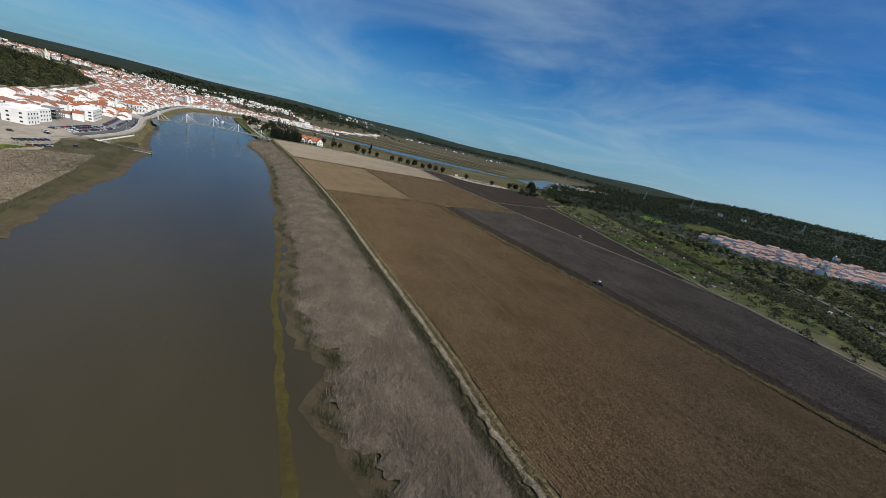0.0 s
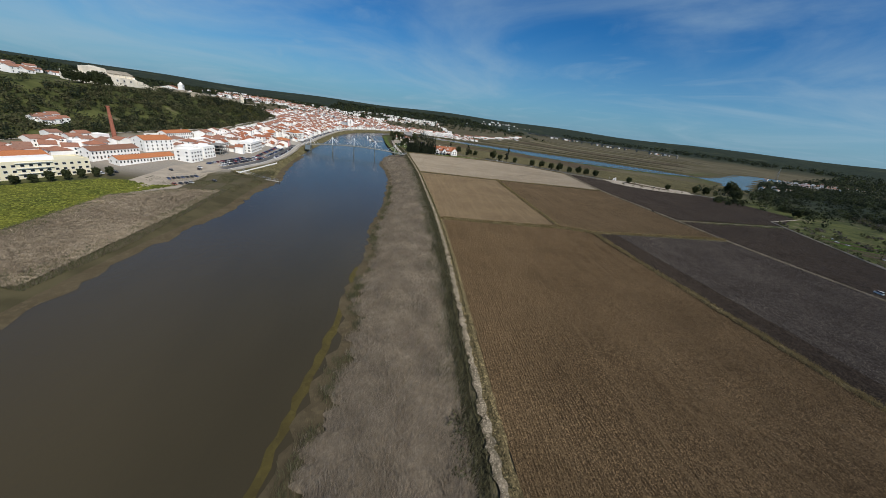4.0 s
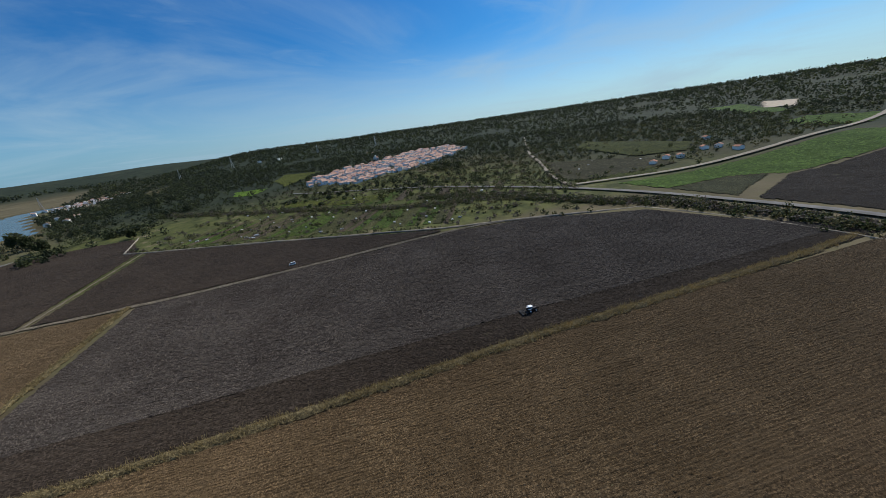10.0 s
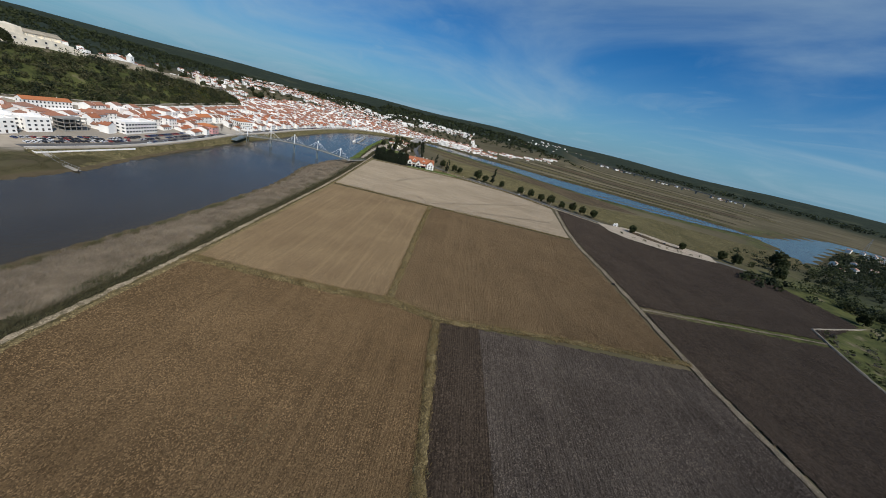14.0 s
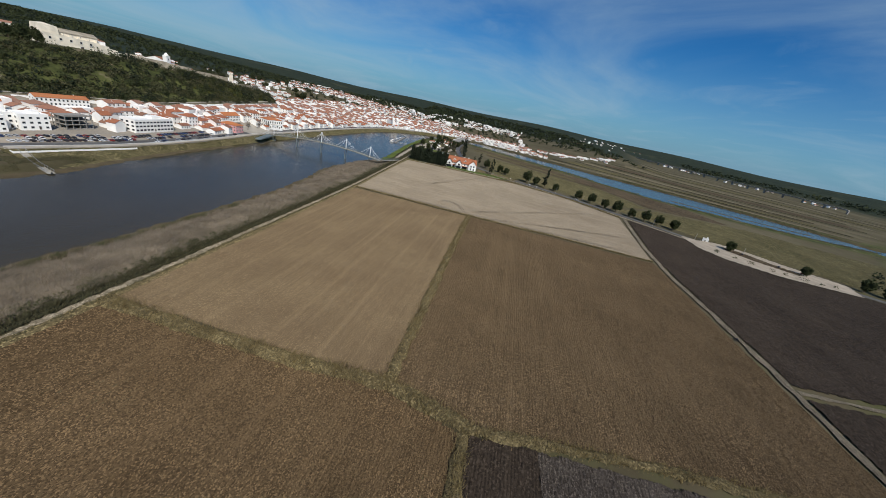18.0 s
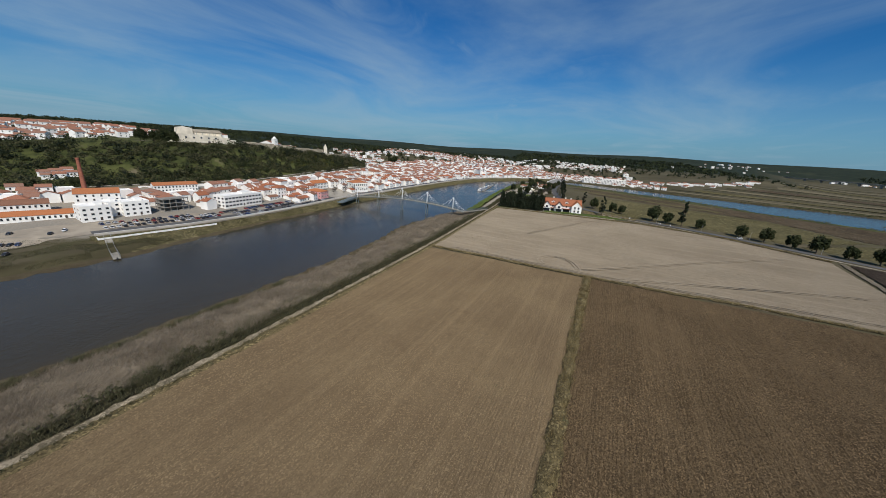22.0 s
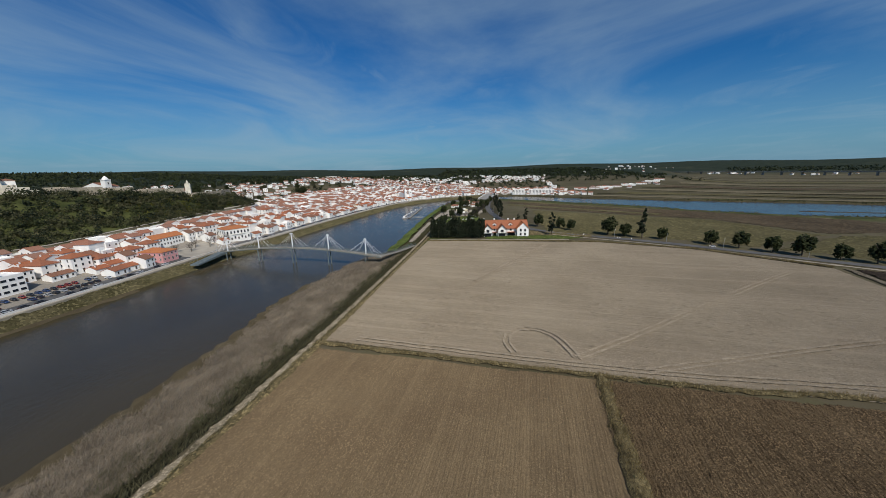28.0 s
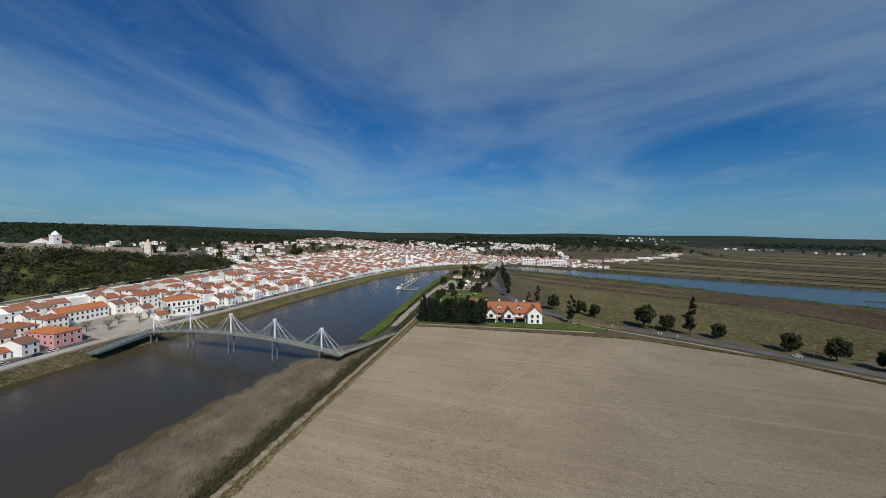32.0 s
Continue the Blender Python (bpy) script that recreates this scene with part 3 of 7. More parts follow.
make_ground()
wg = Geo()
wg.face([(-700, -600, WATER), (1400, -600, WATER), (1400, 1100, WATER), (-700, 1100, WATER)])
tagged(part("water", wg, M_WATER), "calm muddy brown river reflecting the sky", "river", kind="structure")


def sheet(name, pts, z, mat, label, category, step=0.34, clod=0.12, furrow=0.0, pitch=0.5, seed=1, sink=False):
    """A worked field: a fine grid cut to its outline, thrown up into clods and furrows."""
    xs, ys = np.array([p[0] for p in pts]), np.array([p[1] for p in pts])
    dx, dy = (pitch / 3, 0.5) if furrow else (step, step)
    gx, gy = np.meshgrid(np.arange(xs.min(), xs.max() + dx, dx), np.arange(ys.min(), ys.max() + dy, dy))
    r = np.random.default_rng(seed)
    gz = z + clod * 1.9 * r.random(gx.shape) + furrow * (0.5 + 0.5 * np.sin(2 * np.pi * gx / pitch + 0.5 * np.sin(gy * 0.09 + seed) + 0.6 * np.sin(gx * 0.21))) * (0.7 + 0.6 * r.random(gx.shape)) + 0.08 * np.sin(gx * 0.13 + seed) * np.cos(gy * 0.11)
    gz += height(gx, gy) if sink else np.maximum(0, height(gx, gy))
    jx, jy = gx + r.uniform(-0.25, 0.25, gx.shape) * dx, gy + r.uniform(-0.3, 0.3, gx.shape) * dy
    idx = np.arange(gx.size).reshape(gx.shape)
    quad = np.stack([idx[:-1, :-1], idx[:-1, 1:], idx[1:, 1:], idx[1:, :-1]], -1).reshape(-1, 4)
    keep = poly_distance(gx[:-1, :-1].ravel() + dx / 2, gy[:-1, :-1].ravel() + dy / 2, list(pts)) < 0
    quad = quad[keep]
    used, inv = np.unique(quad, return_inverse=True)
    co = np.stack([jx.ravel(), jy.ravel(), gz.ravel()], -1)[used]
    return tagged(new(name, soup(name, co, inv.reshape(-1, 4), [mat])), label, category, kind="structure")


def resample(pts, step):
    out_pts = []
    for (x0, y0), (x1, y1) in zip(pts, pts[1:]):
        n = max(1, int(math.hypot(x1 - x0, y1 - y0) / step))
        out_pts += [(x0 + (x1 - x0) * k / n, y0 + (y1 - y0) * k / n) for k in range(n)]
    return out_pts + [pts[-1]]


def rounded_line(pts, rounds=2):
    for _ in range(rounds):
        q = [pts[0]]
        for a, b in zip(pts, pts[1:]):
            q += [(0.75 * a[0] + 0.25 * b[0], 0.75 * a[1] + 0.25 * b[1]), (0.25 * a[0] + 0.75 * b[0], 0.25 * a[1] + 0.75 * b[1])]
        pts = q + [pts[-1]]
    return pts


def ribbon(name, pts, width, z, mat, label, category, crown=0.0, wobble=0.3, step=3.0, drape=False, seed=0):
    """A strip along a line, with uneven edges: rows of five corners across."""
    rng = random.Random(seed + len(pts))
    line = resample(pts, step)
    v, f = [], []
    for k, (x, y) in enumerate(line):
        a, b = line[max(0, k - 1)], line[min(len(line) - 1, k + 1)]
        dx, dy = b[0] - a[0], b[1] - a[1]
        n = math.hypot(dx, dy) or 1
        nx, ny = -dy / n, dx / n
        l, r = width / 2 + rng.uniform(-wobble, wobble), width / 2 + rng.uniform(-wobble, wobble)
        for c, q in enumerate((l, l * 0.5, 0, -r * 0.5, -r)):
            px, py = x + nx * q, y + ny * q
            lift = crown * (0, 0.75, 1, 0.75, 0)[c] * (1 + rng.uniform(-0.25, 0.25))
            base = max(0.0, ground_z(px, py)) if drape else 0.0
            v.append((px, py, base + z + lift))
    for k in range(len(line) - 1):
        for c in range(4):
            f.append((5 * k + c, 5 * k + c + 1, 5 * k + c + 6, 5 * k + c + 5))
    me = soup(name, np.array(v), np.array(f), [mat], smooth=True)
    return tagged(new(name, me), label, category, kind="structure")


# fields
sheet("field_south", [(36, -110), (104, -110), (103.5, 10), (102, 56), (97.5, 100), (95, 153.5), (81, 157), (28.5, 155.5), (28.6, 116), (27.9, 73), (27.4, 22), (25.4, -4), (29.5, -30)], 0.02, M_BROWN, "broad brown ploughed field beside the reed bank", "field", clod=0.10, furrow=0.12, seed=2)
sheet("field_strip", [(106, -55), (113, -55), (111.5, 50), (109, 101), (107, 155), (96, 154), (98.5, 100), (103, 56), (104.5, 10)], 0.02, M_DARK, "dark freshly turned strip along the grassy ditch", "field", clod=0.10, furrow=0.12, seed=3)
sheet("field_grey", [(113, -55), (130, -44), (160, -31), (180, 10), (184, 45), (175, 105), (169, 160), (107, 155), (109, 101), (111.5, 50)], 0.02, M_GREY, "grey cloddy field being worked by a tractor", "field", clod=0.13, furrow=0.10, seed=4)
sheet("field_middle", [(26.8, 157.5), (80.6, 158.5), (80, 266), (23.5, 265)], 0.05, M_TAN, "tan harrowed field between two grassy ditches", "field", clod=0.06, furrow=0.09, seed=5)
sheet("field_middle_dark", [(81.8, 158.8), (96, 155.5), (168.5, 163), (165, 268), (81, 266)], 0.02, M_UMBER, "umber ploughed field beside the tan field", "field", clod=0.11, furrow=0.12, seed=6)
sheet("field_pale", [(22.5, 268.2), (80, 267.8), (165, 270.5), (172.5, 352), (141, 375.5), (102, 386), (60, 382), (14.5, 376)], 0.12, M_PALE, "pale dry field with wheel tracks before the house", "field", step=0.42, clod=0.05, furrow=0.0, seed=7)
sheet("field_east_south", [(187, 50), (189, 50), (224, 128), (255, 202), (172, 192), (171.8, 160), (178, 105)], 0.12, M_DARK, "dark ploughed field below the garden plots", "field", step=0.7, clod=0.2, seed=8)
sheet("field_east_north", [(172, 196.5), (256, 208), (304, 236), (300, 296), (240, 320), (178, 352), (168.5, 275)], 0.12, M_DARK, "dark ploughed field beside the road", "field", step=0.8, clod=0.2, seed=9)

# farm tracks, ditches and margins
TRACK_W = rounded_line([(34, -60), (26, -25), (22.5, -4), (25, 22), (25.5, 73), (26.5, 116), (26, 158), (23.5, 215), (21, 268), (17.5, 308), (12, 370), (6, 420)], 1)
ribbon("track_west", TRACK_W, 1.25, 0.30, M_TRACK, "pale trodden farm track along the ditch", "track", 0.10, 0.42, 0.9)
DITCH_W = [(x - 2.1, y) for x, y in TRACK_W]
ribbon("ditch_west", DITCH_W, 1.9, 0.05, M_DITCH, "narrow dark ditch beside the reeds", "ditch", -0.03, 0.3)
ribbon("margin_west", [(x + 1.1, y) for x, y in TRACK_W], 2.6, 0.12, M_MARGIN, "rough brown margin between field and track", "field margin", 0.22, 0.25, 1.6)
MARGINS = [([(x + 1.15, y) for x, y in TRACK_W], 0.8, 0.6), ([(x - 1.0, y) for x, y in TRACK_W], 0.8, 1.0), ([(x - 2.6, y) for x, y in TRACK_W], 2.0, 1.2)]
for key, pts, w, tall in (("ditch_south", [(28.5, 156), (47, 156), (65, 156.6), (82, 158), (96, 155)], 2.9, 1.1), ("ditch_cross", [(95.5, 154.5), (125, 159), (170, 163)], 1.9, 0.9), ("ditch_middle", [(81.4, 158), (81, 190), (80.3, 224), (80.2, 267)], 2.0, 0.9), ("margin_pale", [(22, 266.8), (55, 267), (82, 267), (103, 267.6), (116, 269.5), (165, 269.8)], 1.1, 0.8), ("ditch_long", [(95.4, 153.5), (96.4, 122), (99, 84), (102, 46), (103.2, 20), (106, -31), (108, -50)], 2.1, 1.0), ("margin_north", [(15, 376.5), (60, 383), (102, 387), (140, 377.5), (173, 354)], 1.6, 0.8)):
    ribbon(key, pts, w, 0.26, M_MARGIN, "rough grassy margin with a shallow ditch", "field margin", 0.40, 0.4, 1.5)
    MARGINS.append((pts, w, tall))
TRACK_E = rounded_line([(176, 352), (166, 272), (170, 215), (170, 160), (176, 105), (186, 46), (183, 10), (166, -30)], 1)
ribbon("track_east", TRACK_E, 2.1, 0.30, M_TRACK_DULL, "straight pale farm track between dark fields", "track", 0.08, 0.3)
ribbon("track_cross", [(171, 194), (257, 205)], 1.2, 0.34, M_TRACK_DULL, "narrow pale path between two fields", "track", 0.08, 0.3)
WALL_E = [(308, 236), (262, 218), (256, 205), (226, 130), (191, 48), (181, 12), (165, -33), (134, -45), (108, -49), (60, -52)]
ribbon("track_edge", WALL_E, 1.3, 0.25, M_LANE, "earth bank path round the edge of the fields", "track", 0.5, 0.3)

# roads
ROAD_N = rounded_line([(20, 640), (24, 560), (34, 500), (52, 445), (72, 415), (100, 402), (130, 391), (170, 368), (215, 342), (270, 312), (330, 292), (420, 330)], 2)
ribbon("road", ROAD_N, 5.0, 0.16, M_ASPHALT, "worn grey country road lined with trees", "road", 0.08, 0.05)
ribbon("road_verge", [(x - 2.2, y - 5.4) for x, y in ROAD_N if y < 420 and x > 70], 1.6, 0.12, M_SAND, "pale sandy verge beside the road", "verge", 0.05, 0.4)
ROAD_S = rounded_line([(30, -80), (80, -71), (111, -67.5), (124, -66), (148, -60), (182, -50), (226, -28), (302, 29), (350, 85), (395, 150)], 2)
ribbon("road_south", ROAD_S, 3.4, 0.7, M_ASPHALT, "raised country road along the scrub belt", "road", 0.1, 0.05, drape=True)
ROAD_SE = rounded_line([(221, -40), (214, -73), (206, -110), (203.5, -154), (205.5, -207), (214, -262), (240, -340)], 2)
ribbon("road_south_east", ROAD_SE, 3.4, 0.9, M_LANE, "pale gravel road between meadow and fields", "road", 0.1, 0.2, drape=True)
ribbon("road_bend", rounded_line([(227, -38), (264, -48), (307, -66), (354, -78), (414, -107), (509, -150)], 2), 2.4, 0.8, M_LANE, "sandy lane bending up to the pines", "lane", 0.05, 0.4, drape=True)

# mud along the water's edge, and wheel marks in the pale field
EAST_EDGE = [(x, y) for x, y in EAST_BANK[::-1] if -60 < y < 330]
ribbon("mud_bank_east", [(x - 1.2, y) for x, y in EAST_EDGE], 4.6, WATER + 0.02, M_MUD, "wet brown mud shelf below the reeds", "mud bank", 0.10, 0.9, 2.0)
ribbon("algae_line", rounded_line([(-5, -40), (-3.9, 4), (-3.5, 26), (-3.0, 50), (-0.8, 70), (0.4, 88), (0.4, 108)], 1), 1.3, WATER + 0.012, M_ALGAE, "olive line of algae in the shallows", "shallows", 0.02, 0.4, 2.0)
ribbon("mud_bank_west", [(x + 1.0, y) for x, y in WEST_BANK if 30 < y < 300], 5.0, WATER + 0.015, M_MUD, "wide wet mud shore of the far bank", "mud bank", 0.10, 1.1, 2.5)
RUTS = [[(77, 272.5), (89, 283), (108, 301), (131, 323), (158, 347)], [(89, 270.5), (106, 278), (131, 289), (162, 301)], [(30, 270.4), (60, 270), (90, 270), (120, 273), (160, 276)], [(50, 315), (56, 329), (66, 354), (78, 381)], [(77, 272.5), (75.5, 277), (73, 281.5), (69, 283.6), (65, 282.6), (62.8, 279), (63, 275), (65, 271.5)]]
for k, line in enumerate(RUTS):
    line = rounded_line(line, 2)
    for off in (-0.62, 0.62):
        shifted = []
        for (x0, y0), (x1, y1) in zip(line, line[1:]):
            l = math.hypot(x1 - x0, y1 - y0)
            shifted.append((x0 - (y1 - y0) / l * off, y0 + (x1 - x0) / l * off))
        ribbon("wheel_rut", shifted, 0.55, 0.36, M_RUT, "faint wheel rut across the pale field", "wheel rut", 0.01, 0.12, 1.6)

# ---- houses ----
def lerp_angle(y):
    """The turn about z that sets a front along the quay at y, facing the river."""
    dx = along_quay(np.clip(y + 8, 100, 690)) - along_quay(np.clip(y - 8, 100, 690))
    return math.degrees(math.atan2(-float(dx), 16.0)) + 90


WINDOWS = {}


def window_mesh(w, h, door=False):
    """A frame that stands round an opening, and the pane or leaf that fills it."""
    key = (w, h, door)
    if key not in WINDOWS:
        t, sill = 0.13, 0.0 if door else 0.2
        outer = [(-w / 2 - t, -sill), (w / 2 + t, -sill), (w / 2 + t, h + t), (-w / 2 - t, h + t)]
        inner = [(-w / 2, 0.02), (w / 2, 0.02), (w / 2, h), (-w / 2, h)]
        g = Geo()
        g.v = [(x, y, z) for y in (-0.08, 0.02) for ring in (outer, inner) for x, z in ring]
        for k in range(4):
            n = (k + 1) % 4
            g.f += [(k, n, 4 + n, 4 + k), (8 + k, n + 8, n, k), (4 + k, 4 + n, 12 + n, 12 + k), (8 + k, 12 + k, 12 + n, 8 + n)]
            g.mi += [0] * 4
        p = box_geo(-w / 2, -0.03, 0.02, w / 2, 0.02, h)
        WINDOWS[key] = (g.data("door_frame" if door else "window_frame", [M_TRIM]), p.data("leaf" if door else "pane", [M_DOOR if door else M_GLASS]))
    return WINDOWS[key]


def opening(name, meshes, ob, at):
    frame_ob = part(name, meshes[0], None, ob, at=at)
    part("leaf" if name == "door" or name == "gate" else "pane", meshes[1], None, frame_ob)
    return frame_ob


def roof_geo(w, d, h, rise, kind="gable", over=0.35, thick=0.2):
    g = Geo()
    if kind == "hip":
        r = min(w, d) / 2
        a, b = w / 2 + over, d / 2 + over
        k = over * rise / r
        base = [(-a, -b, h - k), (a, -b, h - k), (a, b, h - k), (-a, b, h - k)]
        rx, ry = max(0.05, w / 2 - r), max(0.05, d / 2 - r)
        topr = [(-rx, -ry, h + rise), (rx, -ry, h + rise), (rx, ry, h + rise), (-rx, ry, h + rise)]
        g.hull([(x, y, z - thick) for x, y, z in base], base)
        g.hull(base, topr)
        g.box(-rx - 0.1, -ry - 0.1, h + rise - 0.05, rx + 0.1, ry + 0.1, h + rise + 0.12)
    else:
        b = d / 2 + over
        k = over * rise / (d / 2)
        for s in (-1, 1):
            low = [(-w / 2 - over * 0.6, s * b, h - k - 0.05), (w / 2 + over * 0.6, s * b, h - k - 0.05), (w / 2 + over * 0.6, 0, h + rise - 0.05), (-w / 2 - over * 0.6, 0, h + rise - 0.05)]
            high = [(x, y, z + thick) for x, y, z in low]
            g.hull(low, high) if s < 0 else g.hull(low[::-1], high[::-1])
        g.box(-w / 2 - over * 0.6, -0.16, h + rise + 0.10, w / 2 + over * 0.6, 0.16, h + rise + 0.24)
    return g


def body_geo(w, d, h, rise, kind):
    g = Geo()
    if kind == "gable":
        n = len(g.v)
        for x in (-w / 2, w / 2):
            g.v += [(x, -d / 2, -4), (x, d / 2, -4), (x, d / 2, h), (x, 0, h + rise), (x, -d / 2, h)]
        g.f += [(n + 4, n + 3, n + 2, n + 1, n), (n + 5, n + 6, n + 7, n + 8, n + 9), (n, n + 5, n + 9, n + 4), (n + 6, n + 1, n + 2, n + 7), (n + 4, n + 9, n + 8, n + 3), (n + 3, n + 8, n + 7, n + 2), (n, n + 1, n + 6, n + 5)]
        g.mi += [0] * 7
    elif kind == "flat":
        g.box(-w / 2, -d / 2, -4, w / 2, d / 2, h + 0.1)
        for x0, y0, x1, y1 in ((-w / 2, -d / 2, w / 2, -d / 2 + 0.25), (-w / 2, d / 2 - 0.25, w / 2, d / 2), (-w / 2, -d / 2 + 0.25, -w / 2 + 0.25, d / 2 - 0.25), (w / 2 - 0.25, -d / 2 + 0.25, w / 2, d / 2 - 0.25)):
            g.box(x0, y0, h + 0.1, x1, y1, h + 0.75)
    else:
        g.box(-w / 2, -d / 2, -4, w / 2, d / 2, h - 0.02)
    return g


def facade(ob, w, d, storeys, sh, step, win=(0.95, 1.35), doors=1, sides=True, back=False, z0=0.9, skip=()):
    """Windows and doors, each one a part, on the walls of a house."""
    n = max(1, int((w - 0.8) / step))
    faces = [(0, w, n)]
    if back:
        faces.append((2, w, n))
    if sides:
        faces += [(1, d, max(1, int((d - 1.5) / (step * 1.35)))), (3, d, max(1, int((d - 1.5) / (step * 1.35))))]
    for side, length, count in faces:
        for fl in range(storeys):
            for k in range(count):
                x = (k + 0.5) * length / count - length / 2
                isdoor = side == 0 and fl == 0 and doors and k % max(1, count // doors) == count // (2 * doors)
                if (side, fl, k) in skip:
                    continue
                m = pose(0, 0, 0, 0, 0, 90 * side) @ pose(x, -(d if side % 2 == 0 else w) / 2, fl * sh + (0.02 if isdoor else z0))
                opening("door" if isdoor else "window", window_mesh(1.15 if isdoor else win[0], 2.15 if isdoor else win[1], isdoor), ob, at=m)


def chimney_geo(x, y, z, h=1.1, s=0.34):
    g = Geo()
    g.box(x - s, y - s * 0.7, z - 0.8, x + s, y + s * 0.7, z + h)
    g.box(x - s - 0.08, y - s * 0.7 - 0.08, z + h, x + s + 0.08, y + s * 0.7 + 0.08, z + h + 0.12)
    return g


def make_house(w, d, storeys, roof, wall, tile, label, m, step=2.8, chimney=True, pitch=0.4, doors=1, sides=True, name="house", category="house", group="houses of the town", win=(0.95, 1.35), sh=2.9):
    ob = root(name, label, category, m @ TRUE, group)
    h = storeys * sh + 0.25
    rise = min(w if roof == "hip" else 99, d) / 2 * pitch
    part("wall", body_geo(w, d, h, rise, roof), wall, ob)
    if roof != "flat":
        part("roof", roof_geo(w, d, h, rise, roof), tile, ob)
    facade(ob, w, d, storeys, sh, step, win, doors, sides)
    if chimney and roof != "flat":
        part("chimney", chimney_geo(w * 0.28, d * 0.16, h + rise * 0.75), M_WHITE, ob)
    elif roof == "flat":
        part("stair_hut", box_geo(w * 0.05, -d * 0.2, h + 0.1, w * 0.32, d * 0.25, h + 2.2), M_WHITE, ob)
    return ob


def box_geo(*a):
    g = Geo()
    g.box(*a)
    return g


KINDS = {
    "row_a": dict(w=9, d=10, storeys=2, roof="gable", tile=M_TILE, label="white two-storey town house with a clay tile roof", sides=False),
    "row_b": dict(w=7.5, d=11, storeys=2, roof="gable", tile=M_TILE_OLD, label="narrow white town house with a weathered tile roof", sides=False),
    "row_c": dict(w=12, d=11, storeys=2, roof="hip", tile=M_TILE, label="broad white town house with a hipped tile roof"),
    "low": dict(w=9, d=9, storeys=1, roof="gable", tile=M_TILE, label="low white cottage with a clay tile roof", sides=False),
    "low_b": dict(w=12, d=8, storeys=1, roof="gable", tile=M_TILE_OLD, label="low white shed-like house under old tiles", sides=False),
    "tall": dict(w=11, d=11, storeys=3, roof="hip", tile=M_TILE, label="white three-storey town house with a hipped roof"),
    "flat": dict(w=10, d=10, storeys=2, roof="flat", tile=None, label="plain white house with a flat roof terrace", chimney=False),
    "flat_tall": dict(w=14, d=11, storeys=3, roof="flat", tile=None, label="white three-storey block with a flat roof", chimney=False),
    "cream": dict(w=9, d=9, storeys=2, roof="gable", tile=M_TILE_ORANGE, wall=M_CREAM, label="cream two-storey house with bright orange tiles", sides=False),
    "far_low": dict(w=8, d=7, storeys=1, roof="gable", tile=M_TILE_OLD, label="small low white house with a pinkish tile roof", step=4.6, sides=False, group="houses of the village"),
    "far_flat": dict(w=9, d=8, storeys=2, roof="flat", tile=None, label="small white house with a flat roof", chimney=False, sides=False, group="houses of the village"),
    "far": dict(w=10, d=9, storeys=2, roof="gable", tile=M_TILE_OLD, label="small white village house with a pinkish tile roof", step=4.6, sides=False, group="houses of the village"),
    "far_hip": dict(w=11, d=10, storeys=1, roof="hip", tile=M_TILE, label="small white bungalow with a hipped tile roof", step=4.6, sides=False, group="houses of the village"),
    "far_block": dict(w=16, d=11, storeys=3, roof="flat", tile=None, label="white apartment block on the hillside", step=4.0, sides=False, chimney=False, group="houses of the village"),
}
BUILT, HOUSES = {}, []


FAR = {}


def far_house(where, kind, x, y, turn):
    """A house too far off to take apart, into the joined mesh of its quarter."""
    k = KINDS[kind]
    w, d, st, roof = k["w"], k["d"], k["storeys"], k["roof"]
    h, rise = st * 2.9 + 0.25, min(w if roof == "hip" else 99, d) / 2 * 0.4
    g = FAR.setdefault(where, Geo())
    m = pose(x, y, ground_z(x, y), 0, 0, turn) @ TRUE
    wall = body_geo(w, d, h, rise, roof)
    pieces = [(wall, 0)] + ([(roof_geo(w, d, h, rise, roof), 1)] if roof != "flat" else [])
    n = max(2, int(w / 3.4))
    for side, length, depth in ((0, w, d), (1, d, w)):
        c = n if side == 0 else max(1, int(d / 4.5))
        for fl in range(st):
            for q in range(c):
                px = (q + 0.5) * length / c - length / 2
                win = box_geo(px - 0.5, -depth / 2 - 0.05, fl * 2.9 + 0.9, px + 0.5, -depth / 2 + 0.05, fl * 2.9 + 2.2)
                r = pose(0, 0, 0, 0, 0, 90 * side)
                win.v = [tuple(r @ Vector(v)) for v in win.v]
                pieces.append((win, 2))
    for p, mat in pieces:
        base = len(g.v)
        g.v += [tuple(m @ Vector(v)) for v in p.v]
        g.f += [tuple(i + base for i in f) for f in p.f]
        g.mi += [mat] * len(p.f)
    HOUSES.append((x, y, w / PLAN, d / PLAN))


def place_house(kind, x, y, turn, z=None):
    s = float(along_quay(np.clip(y, 100, 690))) - x
    if not (175 < y < 600 and -4 < s < (40 if y < 300 else 34 if y < 430 else 20)):
        return far_house("village" if x > 340 else "north" if y > 690 else "hill", kind, x, y, turn)
    m = pose(x, y, ground_z(x, y) if z is None else z, 0, 0, turn)
    if kind not in BUILT:
        k = dict(KINDS[kind])
        k.setdefault("wall", M_WHITE)
        BUILT[kind] = make_house(m=m, **k)
        ob = BUILT[kind]
    else:
        grow = Matrix.Diagonal((rng.uniform(0.82, 1.08), rng.uniform(0.85, 1.12), rng.uniform(0.84, 1.2), 1))
        ob = copy_thing(BUILT[kind], m @ grow)
    HOUSES.append((x, y, KINDS[kind]["w"] / PLAN, KINDS[kind]["d"] / PLAN))
    return ob


